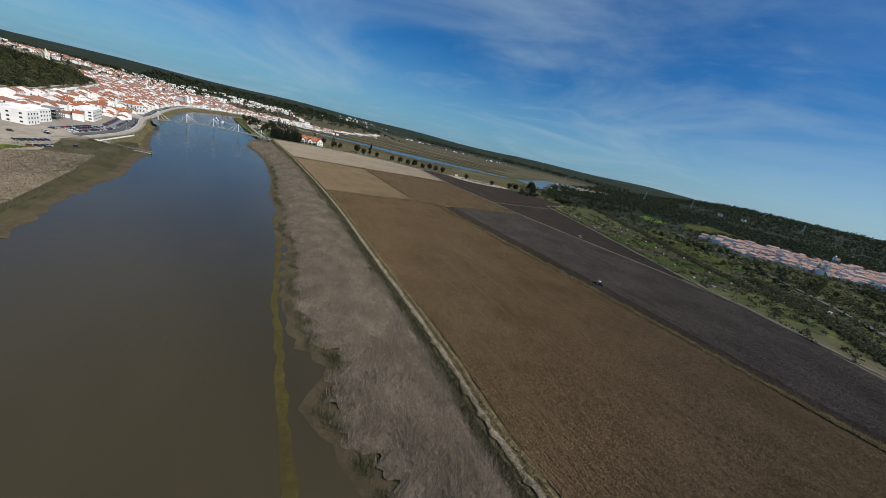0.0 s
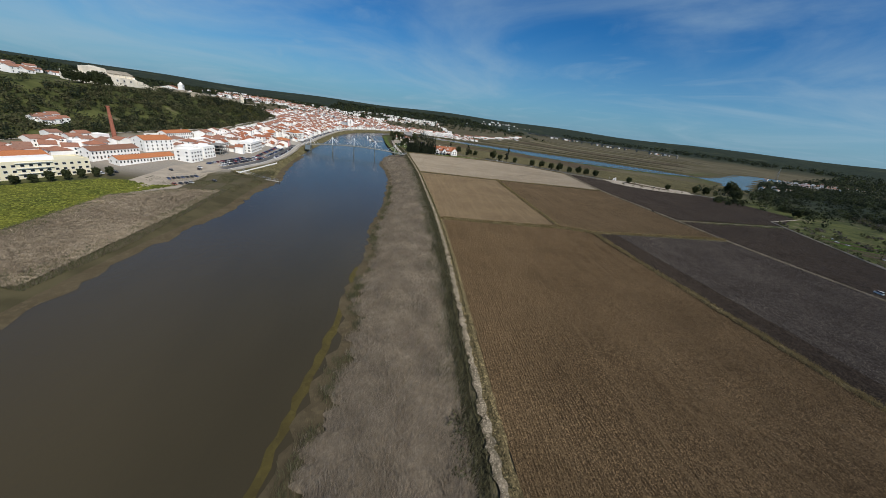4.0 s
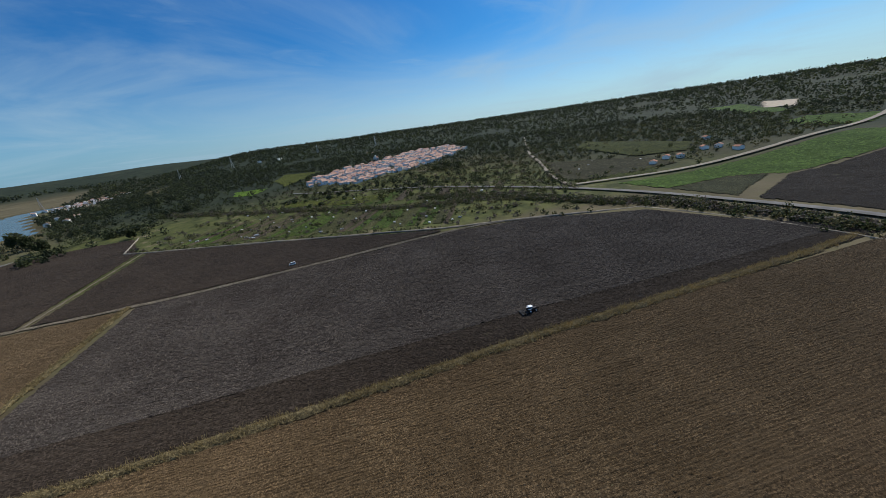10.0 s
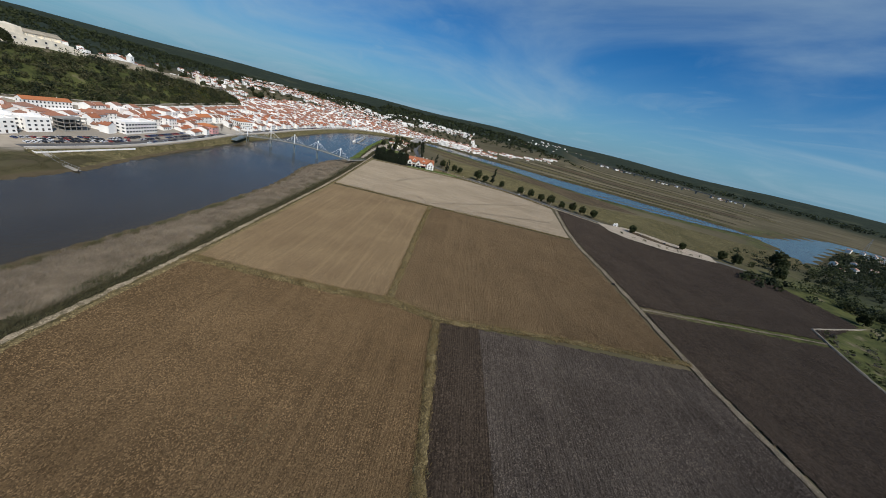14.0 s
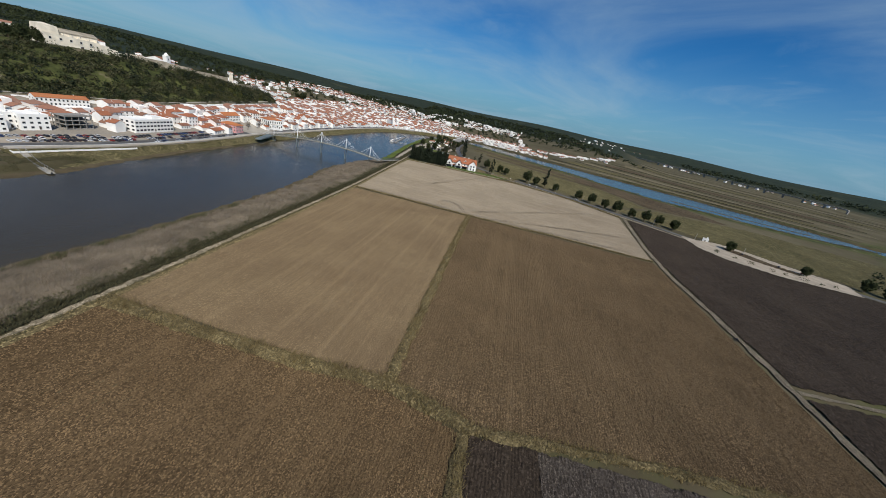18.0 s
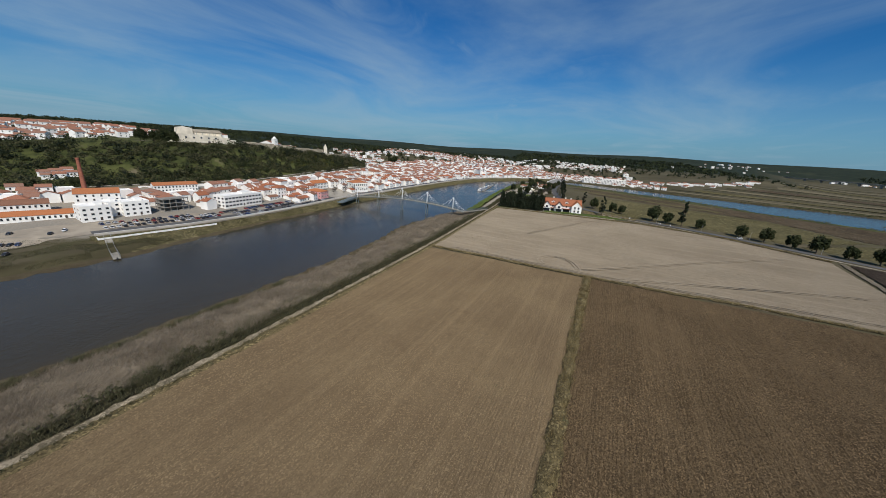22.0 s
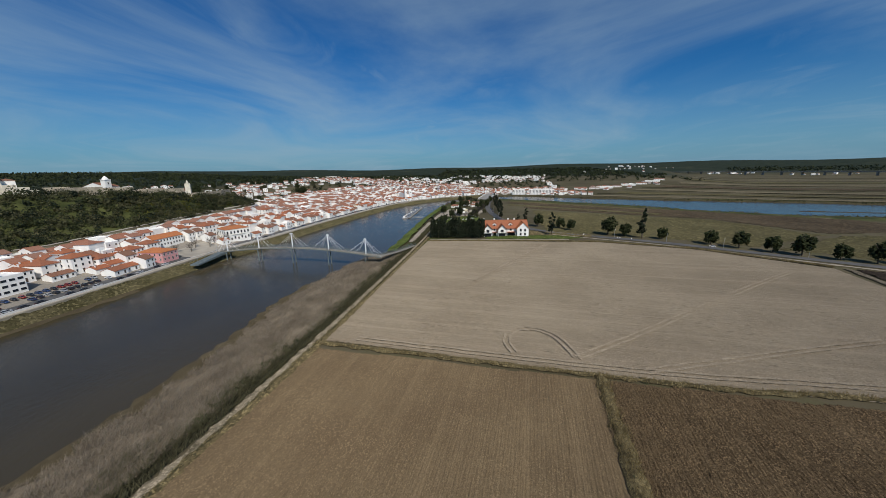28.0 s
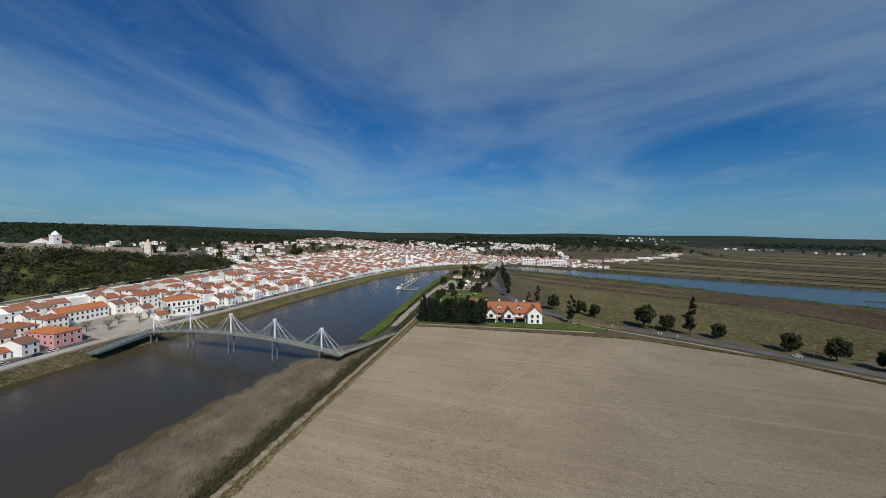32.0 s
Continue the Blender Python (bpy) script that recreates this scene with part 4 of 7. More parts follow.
# ground kept free for single buildings and open squares: x, y, radius
KEEP = [(-87, 312, 6.5), (-86, 328, 9), (-90, 354, 8), (-98, 208, 9), (-98, 221, 9), (-119, 218, 9), (-96, 235, 8), (-90, 262, 12), (-138, 220, 3), (-92, 182, 14), (-110, 130, 30), (-132, 140, 24), (-108.5, 187, 8), (-108.5, 203, 8), (-120.5, 187, 7), (-120.5, 200, 7), (-97, 162, 12), (-141.5, 374, 7), (-88, 612, 12), (84, 712, 24), (52, 712, 14), (-101, 325, 5.5), (-128, 252, 11), (-156, 372, 12), (-190, 358, 12)]


def is_free(x, y, r=0.0):
    return all(math.hypot(x - a, y - b) > c + r for a, b, c in KEEP)


def taken(x, y, gap):
    return any(abs(x - a) < gap and abs(y - b) < gap for a, b, _, _ in HOUSES)


def in_river(x, y, gap):
    return poly_distance(np.array([x]), np.array([y]), RIVER)[0] < gap


def scatter(count, xr, yr, gap, kinds, turns, keep):
    for _ in range(count):
        x, y = rng.uniform(*xr), rng.uniform(*yr)
        if taken(x, y, gap) or in_river(x, y, 12) or not keep(x, y):
            continue
        place_house(rng.choice(kinds), x, y, rng.choice(turns) + rng.uniform(-8, 8))


rng = random.Random(11)
for row in range(46):
    s = 11.5 + 6.1 * row
    y = 168 if row > 4 else 180 if row > 2 else 198
    while y < 692:
        kind = rng.choices(["row_a", "row_b", "row_c", "low", "low_b", "flat", "cream", "tall"], [5, 5, 2.4, 4, 3, 2.6, 0.7, 1.2 if row < 3 else 0.5])[0]
        w = KINDS[kind]["w"] / PLAN
        yc = y + w / 2
        x = float(along_quay(yc)) - s + rng.uniform(-1.3, 1.3)
        y += w + rng.choice([0.02, 0.02, 0.05, 0.2, 1.6])
        edge = float(np.interp(yc, *FOOT))
        limit = float(along_quay(yc)) - edge - 1.2 if yc < 440 else 74 + (yc - 440) * 0.35
        if s > limit or rng.random() > (1.0 if s < 50 else 0.9 if s < 74 else 0.6) or not is_free(x, yc, 2.2):
            continue
        if (yc < 215 and s < 26) or (yc < 290 and s < 20):
            continue
        turn = lerp_angle(yc) + rng.uniform(-7, 7) + rng.choice([0, 0, 180, 90 if s > 16 else 0, 90 if s > 28 else 0])
        place_house(kind, x, yc, turn)

VILLAGE = ["far", "far_low", "far_low", "far_hip", "far_flat"]
# hillside quarter to the north-west: dense near the town, thinning among the trees
scatter(1500, (-420, -110), (455, 700), 5.6, VILLAGE + ["far"], [70, 90, 50, -20], lambda x, y: 74 < float(along_quay(min(y, 690))) - x < 300 and rng.random() < 0.75 - (float(along_quay(min(y, 690))) - x) / 420 and math.sin(x * 0.035) * math.cos(y * 0.03) > -0.35)
# northern town beyond the bend
scatter(1700, (-330, 150), (700, 830), 5.4, ["far", "far_low", "far_low", "far_hip", "far_low", "far"], [0, 15, -20, 90], lambda x, y: x < 150 - (y - 700) * 0.3 and rng.random() < 0.9)
scatter(1400, (-420, 130), (830, 1250), 7.0, VILLAGE + ["far_block"], [0, 15, -20, 90], lambda x, y: math.sin(x * 0.021 + 1) * math.cos(y * 0.017) > 0.0 and x < 110)
scatter(60, (100, 330), (745, 960), 7.0, ["far_low", "far_hip"], [20, -30], lambda x, y: abs((y - 790) - 0.95 * (x - 150)) < 45)
# estate on the plateau behind the castle, terraces on the slope below it
scatter(1900, (-430, -224), (80, 330), 4.5, ["far_low", "far_low", "far_low", "far"], [80, 80, 60, 100], lambda x, y: not (x > -226 and y > 280) and rng.random() < 0.9)
for k in range(6):
    place_house("far_low", -164 - 4.2 * (k // 3), 216 + 4.1 * (k % 3), 75)
for k in range(22):
    x, y = -137 - 6 * (k % 3) + rng.uniform(-2, 2), 172 + 6 * (k // 3)
    if is_free(x, y, 2) and not taken(x, y, 5):
        place_house(rng.choice(["row_a", "row_b", "low"]), x, y, 78)
# village on the rise to the east, in blocks along a street
VILLAGE_EDGE = [(397, 104), (425, 152), (470, 128), (520, 92), (556, 45), (580, -8), (560, -70), (497, -50), (424, 8), (402, 54)]
ahead, aside = Vector((0.53, -0.85)), Vector((0.85, 0.53))
for row in range(-9, 26):
    pos = -40.0
    while pos < 280:
        p = Vector((400, 150)) + aside * (row * 7.6 + rng.uniform(-0.6, 0.6)) + ahead * pos
        pos += rng.choice([4.3, 4.3, 4.6, 5.2]) + (5.5 if rng.random() < 0.1 else 0)
        if rng.random() < 0.2 or poly_distance(np.array([p.x]), np.array([p.y]), VILLAGE_EDGE)[0] > -1 + 9 * math.sin(p.x * 0.09) * math.cos(p.y * 0.11) or abs(pos - 118 - 2 * row) < 4:
            continue
        place_house(rng.choice(["far_low", "far", "far_low", "far_hip"]), p.x, p.y, -58 + rng.choice([0, 0, 180, 90]) + rng.uniform(-3, 3))
scatter(260, (700, 960), (500, 650), 7.0, VILLAGE, [-60, -40, 30], lambda x, y: abs(y - (590 + (x - 780) * 0.2)) < 36)
scatter(26, (415, 560), (375, 470), 6.0, VILLAGE, [-60, 30], lambda x, y: abs(y - (385 + (x - 420) * 0.5)) < 22)
for x, y in [(235, -146), (231, -153), (217, -151), (232, -124), (237, -118), (258, -174), (233, -104), (963, 325), (969, 280), (700, 60), (720, 70)]:
    place_house("far_block" if x > 900 else "far_low", x, y, rng.uniform(-90, 0))

frng = random.Random(77)
for cx, cy, spread, count in ((560, 2050, 60, 16), (740, 1700, 26, 10), (800, 1640, 22, 8), (930, 1500, 40, 12), (1040, 1330, 30, 8), (330, 1500, 50, 10), (430, 1750, 40, 10)):
    for k in range(count):
        far_house("north", frng.choice(["far_block", "far", "far_low", "far_hip"]), cx + frng.gauss(0, spread), cy + frng.gauss(0, spread * 0.8), frng.uniform(-40, 40))
for where, label in (("village", "distant white village houses with pinkish tile roofs"), ("north", "white houses and blocks of the northern town"), ("hill", "white houses climbing the hill behind the town")):
    tagged(part("distant_houses", FAR[where], [M_WHITE, M_TILE_PINK if where == "village" else M_TILE_FAR, M_GLASS]), label, "houses", kind="stuff")

# ---- single buildings ----
def custom(name, label, category, x, y, turn, w, d, storeys, roof, wall, tile, pitch=0.5, **kw):
    KINDLY = dict(step=2.4, chimney=False, doors=1, sides=True, win=(1.0, 1.5), sh=3.1)
    KINDLY.update(kw)
    return make_house(w, d, storeys, roof, wall, tile, label, pose(x, y, ground_z(x, y), 0, 0, turn), name=name, category=category, group="", pitch=pitch, **KINDLY)


custom("pink_house", "pink two-storey riverside house with white trim and tiled hip roof", "house", -87, 312, lerp_angle(312), 12.7, 20, 2, "hip", M_PINK, M_TILE_ORANGE, 0.35, win=(1.1, 1.5), sh=3.3)
hall = custom("town_hall", "large white town hall with arched windows and orange roof", "town hall", -90, 354, 68, 21, 18, 2, "hip", M_WHITE, M_TILE_ORANGE, 0.32, step=2.6, win=(1.25, 2.3), sh=5.0, doors=3)
part("cornice", box_geo(-10.8, -9.3, 9.7, 10.8, 9.3, 10.0), M_TRIM, hall)
part("string_course", box_geo(-10.62, -9.12, 4.75, 10.62, 9.12, 4.95), M_TRIM, hall)
part("balcony", box_geo(-6, -9.9, 4.8, 6, -9.0, 5.0), M_STONE, hall, "stone balcony slab")
part("roof_lantern", roof_geo(5, 4, 12.8, 1.0, "hip", 0.2), M_TILE_OLD, hall)
custom("square_house", "long white house with orange roof on the square", "house", -101, 325, lerp_angle(325), 26, 11, 2, "gable", M_WHITE, M_TILE_ORANGE, 0.5)
custom("hotel_block", "white three-storey block with plain square windows", "building", -97, 208.6, 86, 15, 14, 3, "flat", M_WHITE, None, win=(1.5, 1.2), step=3.2)
custom("hotel_block", "white three-storey block with plain square windows", "building", -97.4, 221.5, 84, 15, 14, 3, "flat", M_WHITE, None, win=(1.5, 1.2), step=3.2)
custom("hotel_link", "recessed white block with a roof terrace between two wings", "building", -100.5, 215, 85, 9, 13, 3, "flat", M_WHITE, None, win=(1.5, 1.2), step=3.2)
custom("factory_hall", "white factory hall with orange tile roof beside a brick chimney", "factory", -119, 218, 70, 25, 15, 3, "gable", M_WHITE, M_TILE_ORANGE, 0.4, step=4)
custom("terrace_house", "row of white terrace houses with tiled roofs at the hill foot", "houses", -128, 252, 80, 34, 9, 2, "gable", M_WHITE, M_TILE_ORANGE, 0.5, chimney=True)
custom("long_shed", "long low white warehouse with an orange tile roof", "warehouse", -108.5, 195, 72, 44, 10, 1, "gable", M_WHITE, M_TILE_ORANGE, 0.45, doors=3)
custom("long_house", "long white two-storey house with weathered red tiles", "house", -120.5, 193, 76, 36, 11, 2, "gable", M_WHITE, M_TILE_OLD, 0.45, doors=3)
custom("modern_house", "white modern riverside building with ribbon windows", "building", -90, 262, lerp_angle(262), 36, 14, 3, "flat", M_WHITE, None, win=(2.2, 1.3), step=3.0)
yb = custom("yellow_building", "long pale yellow three-storey building with recessed balconies", "building", -123.2, 148, 64.5, 84, 15, 3, "flat", M_YELLOW, None, step=3.5, win=(1.6, 1.3), doors=3)
for k in range(3):
    part("balcony", box_geo(8, -8.4, 3.1 * k + 3.0, 24, -7.5, 3.1 * k + 3.15), M_TRIM, yb)
    part("balcony", box_geo(-34, -8.4, 3.1 * k + 3.0, -18, -7.5, 3.1 * k + 3.15), M_TRIM, yb)
custom("orange_hall", "long hall with a bright orange tile roof behind the yellow building", "building", -138, 155, 64.5, 70, 22, 2, "gable", M_CREAM, M_TILE_ORANGE, 0.3)


def concrete_shell(x, y, turn):
    ob = root("unfinished_building", "unfinished grey concrete building with open floors", "building", pose(x, y, ground_z(x, y), 0, 0, turn) @ TRUE)
    for fl in range(4):
        part("floor_slab", box_geo(-9, -6, 3.0 * fl - (3 if fl == 0 else 0.14), 9, 6, 3.0 * fl + 0.14), M_CONCRETE, ob)
    col = box_geo(-0.2, -0.2, 0.14, 0.2, 0.2, 2.86).data("column", [M_CONCRETE])
    for fl in range(3):
        for cx in (-8.6, -4.3, 0, 4.3, 8.6):
            for cy in (-5.6, 0, 5.6):
                part("column", col, None, ob, at=pose(cx, cy, 3.0 * fl))
    part("back_wall", box_geo(-8.9, 3.0, 0.14, 8.9, 3.3, 8.8), M_CONCRETE, ob)
    part("parapet", box_geo(-9, -6, 9.14, 9, -5.8, 9.9), M_CONCRETE, ob)


concrete_shell(-96, 235, lerp_angle(242))


def brick_chimney(x, y):
    z = ground_z(x, y)
    ob = root("factory_chimney", "tall tapering red brick factory chimney", "chimney", pose(x, y, z) @ Matrix.Diagonal((0.85, 0.85, 0.71, 1)))
    g = Geo()
    g.turned([(1.25, -2), (1.15, 3), (0.72, 23)], 14)
    part("shaft", g, M_BRICK, ob)
    g = Geo()
    g.turned([(0.72, 23), (0.9, 23.4), (0.9, 24.0), (0.68, 24.1)], 14)
    part("crown", g, M_BRICK, ob)
    g = Geo()
    g.box(-1.7, -1.7, -2, 1.7, 1.7, 2.4, 0, 0.2)
    part("plinth", g, M_BRICK, ob)


brick_chimney(-138, 220)


def castle(x, y, turn):
    z = ground_z(x, y) - 3.6
    ob = root("hilltop_castle", "pale sandstone hilltop castle with long bastion walls", "castle", pose(x, y, z + 2.0, 0, 0, turn) @ Matrix.Diagonal((1.24, 1.0, 1.0, 1)))
    g = Geo()
    g.hull([(-20, -9, -6), (12, -9, -6), (12, 9, -6), (-20, 9, -6)], [(-19, -8.2, 7.6), (9, -8.2, 6.4), (9, 8.2, 6.4), (-19, 8.2, 7.6)])
    part("main_block", g, M_STONE, ob)
    g = Geo()
    g.box(-12.5, -6.5, 7.0, -5.5, 5, 11.2, 0, 0.3)
    part("keep", g, M_STONE, ob)
    part("keep_roof", roof_geo(6.2, 10, 11.2, 0.8, "hip", 0.1), M_STONE, ob, "low stone cap", pose(-9, -0.7, 0))
    part("upper_gallery", box_geo(-5.5, -4.6, 6.2, 9.5, 4.6, 8.8), M_STONE, ob)
    part("roof", roof_geo(15, 9.4, 8.8, 1.7, "gable"), M_RUIN, ob, "old dark tile roof", pose(2, 0, 0))
    part("white_wing", box_geo(10, 0, 3, 14, 5, 8.0), M_WHITE, ob, "whitewashed wing")
    part("white_wing_roof", roof_geo(4, 5, 8.0, 0.7, "hip", 0.2), M_TILE_OLD, ob, "", pose(12, 2.5, 0))
    for k in range(4):
        part("stepped_terrace", box_geo(9 + 3.6 * k, -8.6 + 0.4 * k, -8, 12.6 + 3.6 * k, 6, 5.6 - 1.5 * k), M_STONE, ob)
    for k in range(5):
        part("buttress", box_geo(-4.5 + 3.2 * k, -5.4, 5.8, -3.9 + 3.2 * k, -4.6, 8.2), M_STONE, ob)
    for a, b, h in ((-18, -6, 1.6), (-6, 6, 1.2), (6, 16, 0.9), (16, 24, 1.4)):
        g = Geo()
        g.box(a, -16.5 + 0.05 * a, -14, b, -13.5 + 0.05 * a, h, 0, 0.4)
        part("outer_wall", g, M_RUIN, ob, "rough lower curtain wall")
    g = Geo()
    g.box(22, -17, -14, 29, -9, 3.0, 0, 0.5)
    part("bastion", g, M_RUIN, ob)
    wm = window_mesh(0.8, 1.1)
    for k in range(7):
        opening("window", wm, ob, at=pose(-17 + 3.7 * k, -8.5, 4.2))
    opening("gate", window_mesh(1.15, 2.15, True), ob, at=pose(1.5, -8.85, 0.4))
    for k in range(5):
        opening("window", wm, ob, at=pose(-4 + 3.2 * k, -4.62, 7.0))


castle(-199, 308, 76)


def ruin_tower(x, y, z):
    ob = root("castle_tower", "square pale stone tower with a small belfry", "tower", pose(x, y, z, 0, 0, 42) @ Matrix.Diagonal((0.56, 0.56, 0.95, 1)))
    g = Geo()
    g.box(-2.6, -2.6, -6, 2.6, 2.6, 8.0, 0, 0.2)
    part("shaft", g, M_STONE, ob)
    for a, b in ((-2.6, -1.4), (-0.6, 0.6), (1.4, 2.6)):
        part("merlon", box_geo(a * 0.85, -2.4, 8.0, b * 0.85, -1.95, 8.7), M_STONE, ob)
        part("merlon", box_geo(a * 0.85, 1.95, 8.0, b * 0.85, 2.4, 8.7), M_STONE, ob)
    part("belfry", box_geo(-1.0, -1.0, 8.0, 1.0, 1.0, 9.6), M_STONE, ob)
    g = Geo()
    g.turned([(1.15, 9.6), (0.12, 10.8)], 8)
    part("spire", g, M_STONE, ob)


ruin_tower(-141.5, 374, 24.4)


def curtain_wall(pts, h):
    ob = root("castle_wall", "broken line of old rubble fortress wall", "wall")
    r = random.Random(5)
    for (x0, y0), (x1, y1) in zip(pts, pts[1:]):
        n = max(1, int(math.hypot(x1 - x0, y1 - y0) / 7))
        for k in range(n):
            a, b = k / n, (k + 1) / n
            ax, ay, bx, by = x0 + (x1 - x0) * a, y0 + (y1 - y0) * a, x0 + (x1 - x0) * b, y0 + (y1 - y0) * b
            t = math.degrees(math.atan2(by - ay, bx - ax))
            l = math.hypot(bx - ax, by - ay) / 2
            part("wall_section", box_geo(-l, -0.7, -4, l, 0.7, h * r.uniform(0.55, 1.15)), M_RUIN, ob, at=pose((ax + bx) / 2, (ay + by) / 2, ground_z((ax + bx) / 2, (ay + by) / 2), 0, 0, t))


curtain_wall([(-186, 330), (-180, 338), (-172, 348), (-160, 356), (-151, 365), (-143, 372.5), (-137, 380), (-137, 392), (-142, 404)], 4.6)
custom("hill_convent", "long low white building on the castle hill", "building", -163, 378, 66, 34, 12, 2, "gable", M_WHITE, M_TILE_OLD, 0.4)


def small_church(x, y, turn, s=1.0, towers=1, label="small white church with a belfry on the hill"):
    z = ground_z(x, y)
    ob = root("church", label, "church", pose(x, y, z, 0, 0, turn) @ TRUE)
    part("nave", body_geo(9 * s, 20 * s, 7 * s, 2.8 * s, "gable"), M_WHITE, ob)
    part("roof", roof_geo(9 * s, 20 * s, 7 * s, 2.8 * s), M_TILE_OLD, ob)
    for k in range(towers):
        tx = (-3.6 if k == 0 else 3.6) * s
        part("tower", box_geo(tx - 1.9 * s, -12 * s, -3, tx + 1.9 * s, -8.2 * s, 11.5 * s), M_WHITE, ob)
        g = Geo()
        g.box(tx - 2.1 * s, -12.2 * s, 11.5 * s, tx + 2.1 * s, -8.0 * s, 11.9 * s)
        g.turned([(1.9 * s, 11.9 * s), (1.5 * s, 13.0 * s), (0.2, 14.4 * s)], 8, 0, tx, -10.1 * s)
        part("belfry_cap", g, M_WHITE, ob)
        opening("bell_opening", window_mesh(1.1, 2.0), ob, at=pose(tx, -12 * s, 8.6 * s))
    opening("door", window_mesh(1.15, 2.15, True), ob, at=pose(0, -10 * s, 0))
    for k in range(3):
        opening("window", window_mesh(0.95, 1.35), ob, at=pose(4.5 * s, -6 * s + 5 * s * k, 3.2 * s, 0, 0, 90))


small_church(-190, 358, 95, 1.5)
custom("hill_villa", "white house beside the hill church", "house", -180, 366, 80, 18, 10, 2, "hip", M_WHITE, M_TILE_OLD, 0.4)
small_church(-88, 612, 50, 1.5, 2, "white parish church with two short bell towers")
small_church(560, 60, -75, 1.0, 1, "white village church with one bell tower")


def field_house():
    """The long gabled house at the head of the pale field."""
    ob = root("gabled_house", "long white house with steep red tiled gables, porches and balconies", "house", pose(52.5, 402, 0, 0, 0, 12))
    part("wall", body_geo(27, 9, 4.6, 3.6, "gable"), M_WHITE, ob)
    part("roof", roof_geo(27, 9, 4.6, 3.6, "gable", 0.6), M_TILE, ob)
    for x in (-9.3, -1.3):
        part("gable_wing", body_geo(6, 4.4, 4.4, 2.3, "gable"), M_WHITE, ob, at=pose(x, -4.6, 0, 0, 0, 90))
        part("gable_roof", roof_geo(6, 4.4, 4.4, 2.3, "gable", 0.7), M_TILE, ob, at=pose(x, -4.6, 0, 0, 0, 90))
        for s in (-1, 1):
            g = Geo()
            g.beam((x + s * 2.85, -8.05, 3.75), (x, -8.05, 6.75), 0.16, 4)
            part("bargeboard", g, M_DOOR, ob, "dark wooden bargeboard")
        balcony = part("balcony", box_geo(x - 2.7, -8.6, 2.25, x + 2.7, -7.6, 2.4), M_TRIM, ob)
        g = Geo()
        for q in range(12):
            g.beam((x - 2.6 + 0.47 * q, -8.52, 2.4), (x - 2.6 + 0.47 * q, -8.52, 3.0), 0.04, 4)
        g.beam((x - 2.65, -8.52, 3.0), (x + 2.65, -8.52, 3.0), 0.06, 4)
        part("balcony_rail", g, M_DOOR, balcony)
        opening("window", window_mesh(1.5, 1.5), ob, at=pose(x, -7.6, 2.45))
        # porch shade drawn as a dark glossy panel flush with the wall
        part("porch_opening", box_geo(x - 1.9, -7.64, 0.0, x + 1.9, -7.55, 1.9), M_GLASS, ob, "flat dark panel in place of a porch's shade")
    for x0, x1 in ((-6.6, -4.0), (1.4, 6.4)):
        # a thin dark sheet on the wall gives the shade under the veranda
        part("veranda_opening", box_geo(x0, -4.56, 0.0, x1, -4.48, 1.9), M_GLASS, ob, "flat dark panel in place of a veranda's shade")
        part("veranda_roof", box_geo(x0 - 0.1, -6.2, 2.1, x1 + 0.1, -4.5, 2.3), M_TILE, ob)
        for q in (x0 + 0.2, x1 - 0.2):
            part("veranda_post", box_geo(q - 0.12, -6.1, 0, q + 0.12, -5.86, 2.1), M_WHITE, ob)
        opening("window", window_mesh(0.95, 1.35), ob, at=pose((x0 + x1) / 2, -4.5, 2.9))
    part("end_wing", body_geo(8, 6.4, 4.8, 3.0, "gable"), M_WHITE, ob, at=pose(10.2, -3.6, 0, 0, 0, 90))
    part("end_roof", roof_geo(8, 6.4, 4.8, 3.0, "gable", 0.7), M_TILE_ORANGE, ob, at=pose(10.2, -3.6, 0, 0, 0, 90))
    for x in (9.0, 11.4):
        for z in (0.7, 2.9):
            opening("window", window_mesh(0.95, 1.35), ob, at=pose(x, -7.6, z))
    for x in (-11, -5, 3, 6.5):
        part("chimney", chimney_geo(x, 0.6, 7.9, 1.2), M_WHITE, ob)
    for x in (-5.2, 3.8):
        part("dormer", body_geo(1.8, 2.6, 6.2, 1.0, "gable"), M_WHITE, ob, at=pose(x, -2.2, 0, 0, 0, 90))
        part("dormer_roof", roof_geo(1.8, 2.6, 6.2, 1.0), M_TILE, ob, at=pose(x, -2.2, 0, 0, 0, 90))
        opening("window", window_mesh(0.8, 0.9), ob, at=pose(x, -3.5, 5.4))


field_house()
custom("garden_house", "small cream garden house with a red tile roof", "house", 29, 431, 10, 10, 7, 1, "gable", M_CREAM, M_TILE, 0.5)
custom("riverside_cafe", "long grey flat-roofed cafe by the river landing", "building", 10, 482, 10, 26, 12, 1, "flat", M_CONCRETE, None)
custom("riverside_cafe", "low cream flat-roofed pavilion by the river landing", "building", 8, 505, 10, 18, 10, 1, "flat", M_CREAM, None)
for x, y in ((2, 560), (12, 548), (-6, 540), (10, 572), (20, 560), (-2, 585)):
    custom("riverside_house", "small red-roofed house on the river spit", "house", x, y, 5 + x, 12, 8, 1, "gable", M_WHITE, M_TILE_OLD, 0.5)
for x, y, w in ((150, 806, 34), (172, 812, 26), (190, 826, 44), (215, 850, 24), (240, 880, 40), (268, 905, 30), (300, 950, 44), (325, 990, 30)):
    custom("industrial_shed", "long low white industrial shed on the far shore", "warehouse", x, y, -12, w, 16, 1, "gable" if w < 40 else "flat", M_WHITE, M_TILE_OLD, 0.25, step=6, sh=4.5)
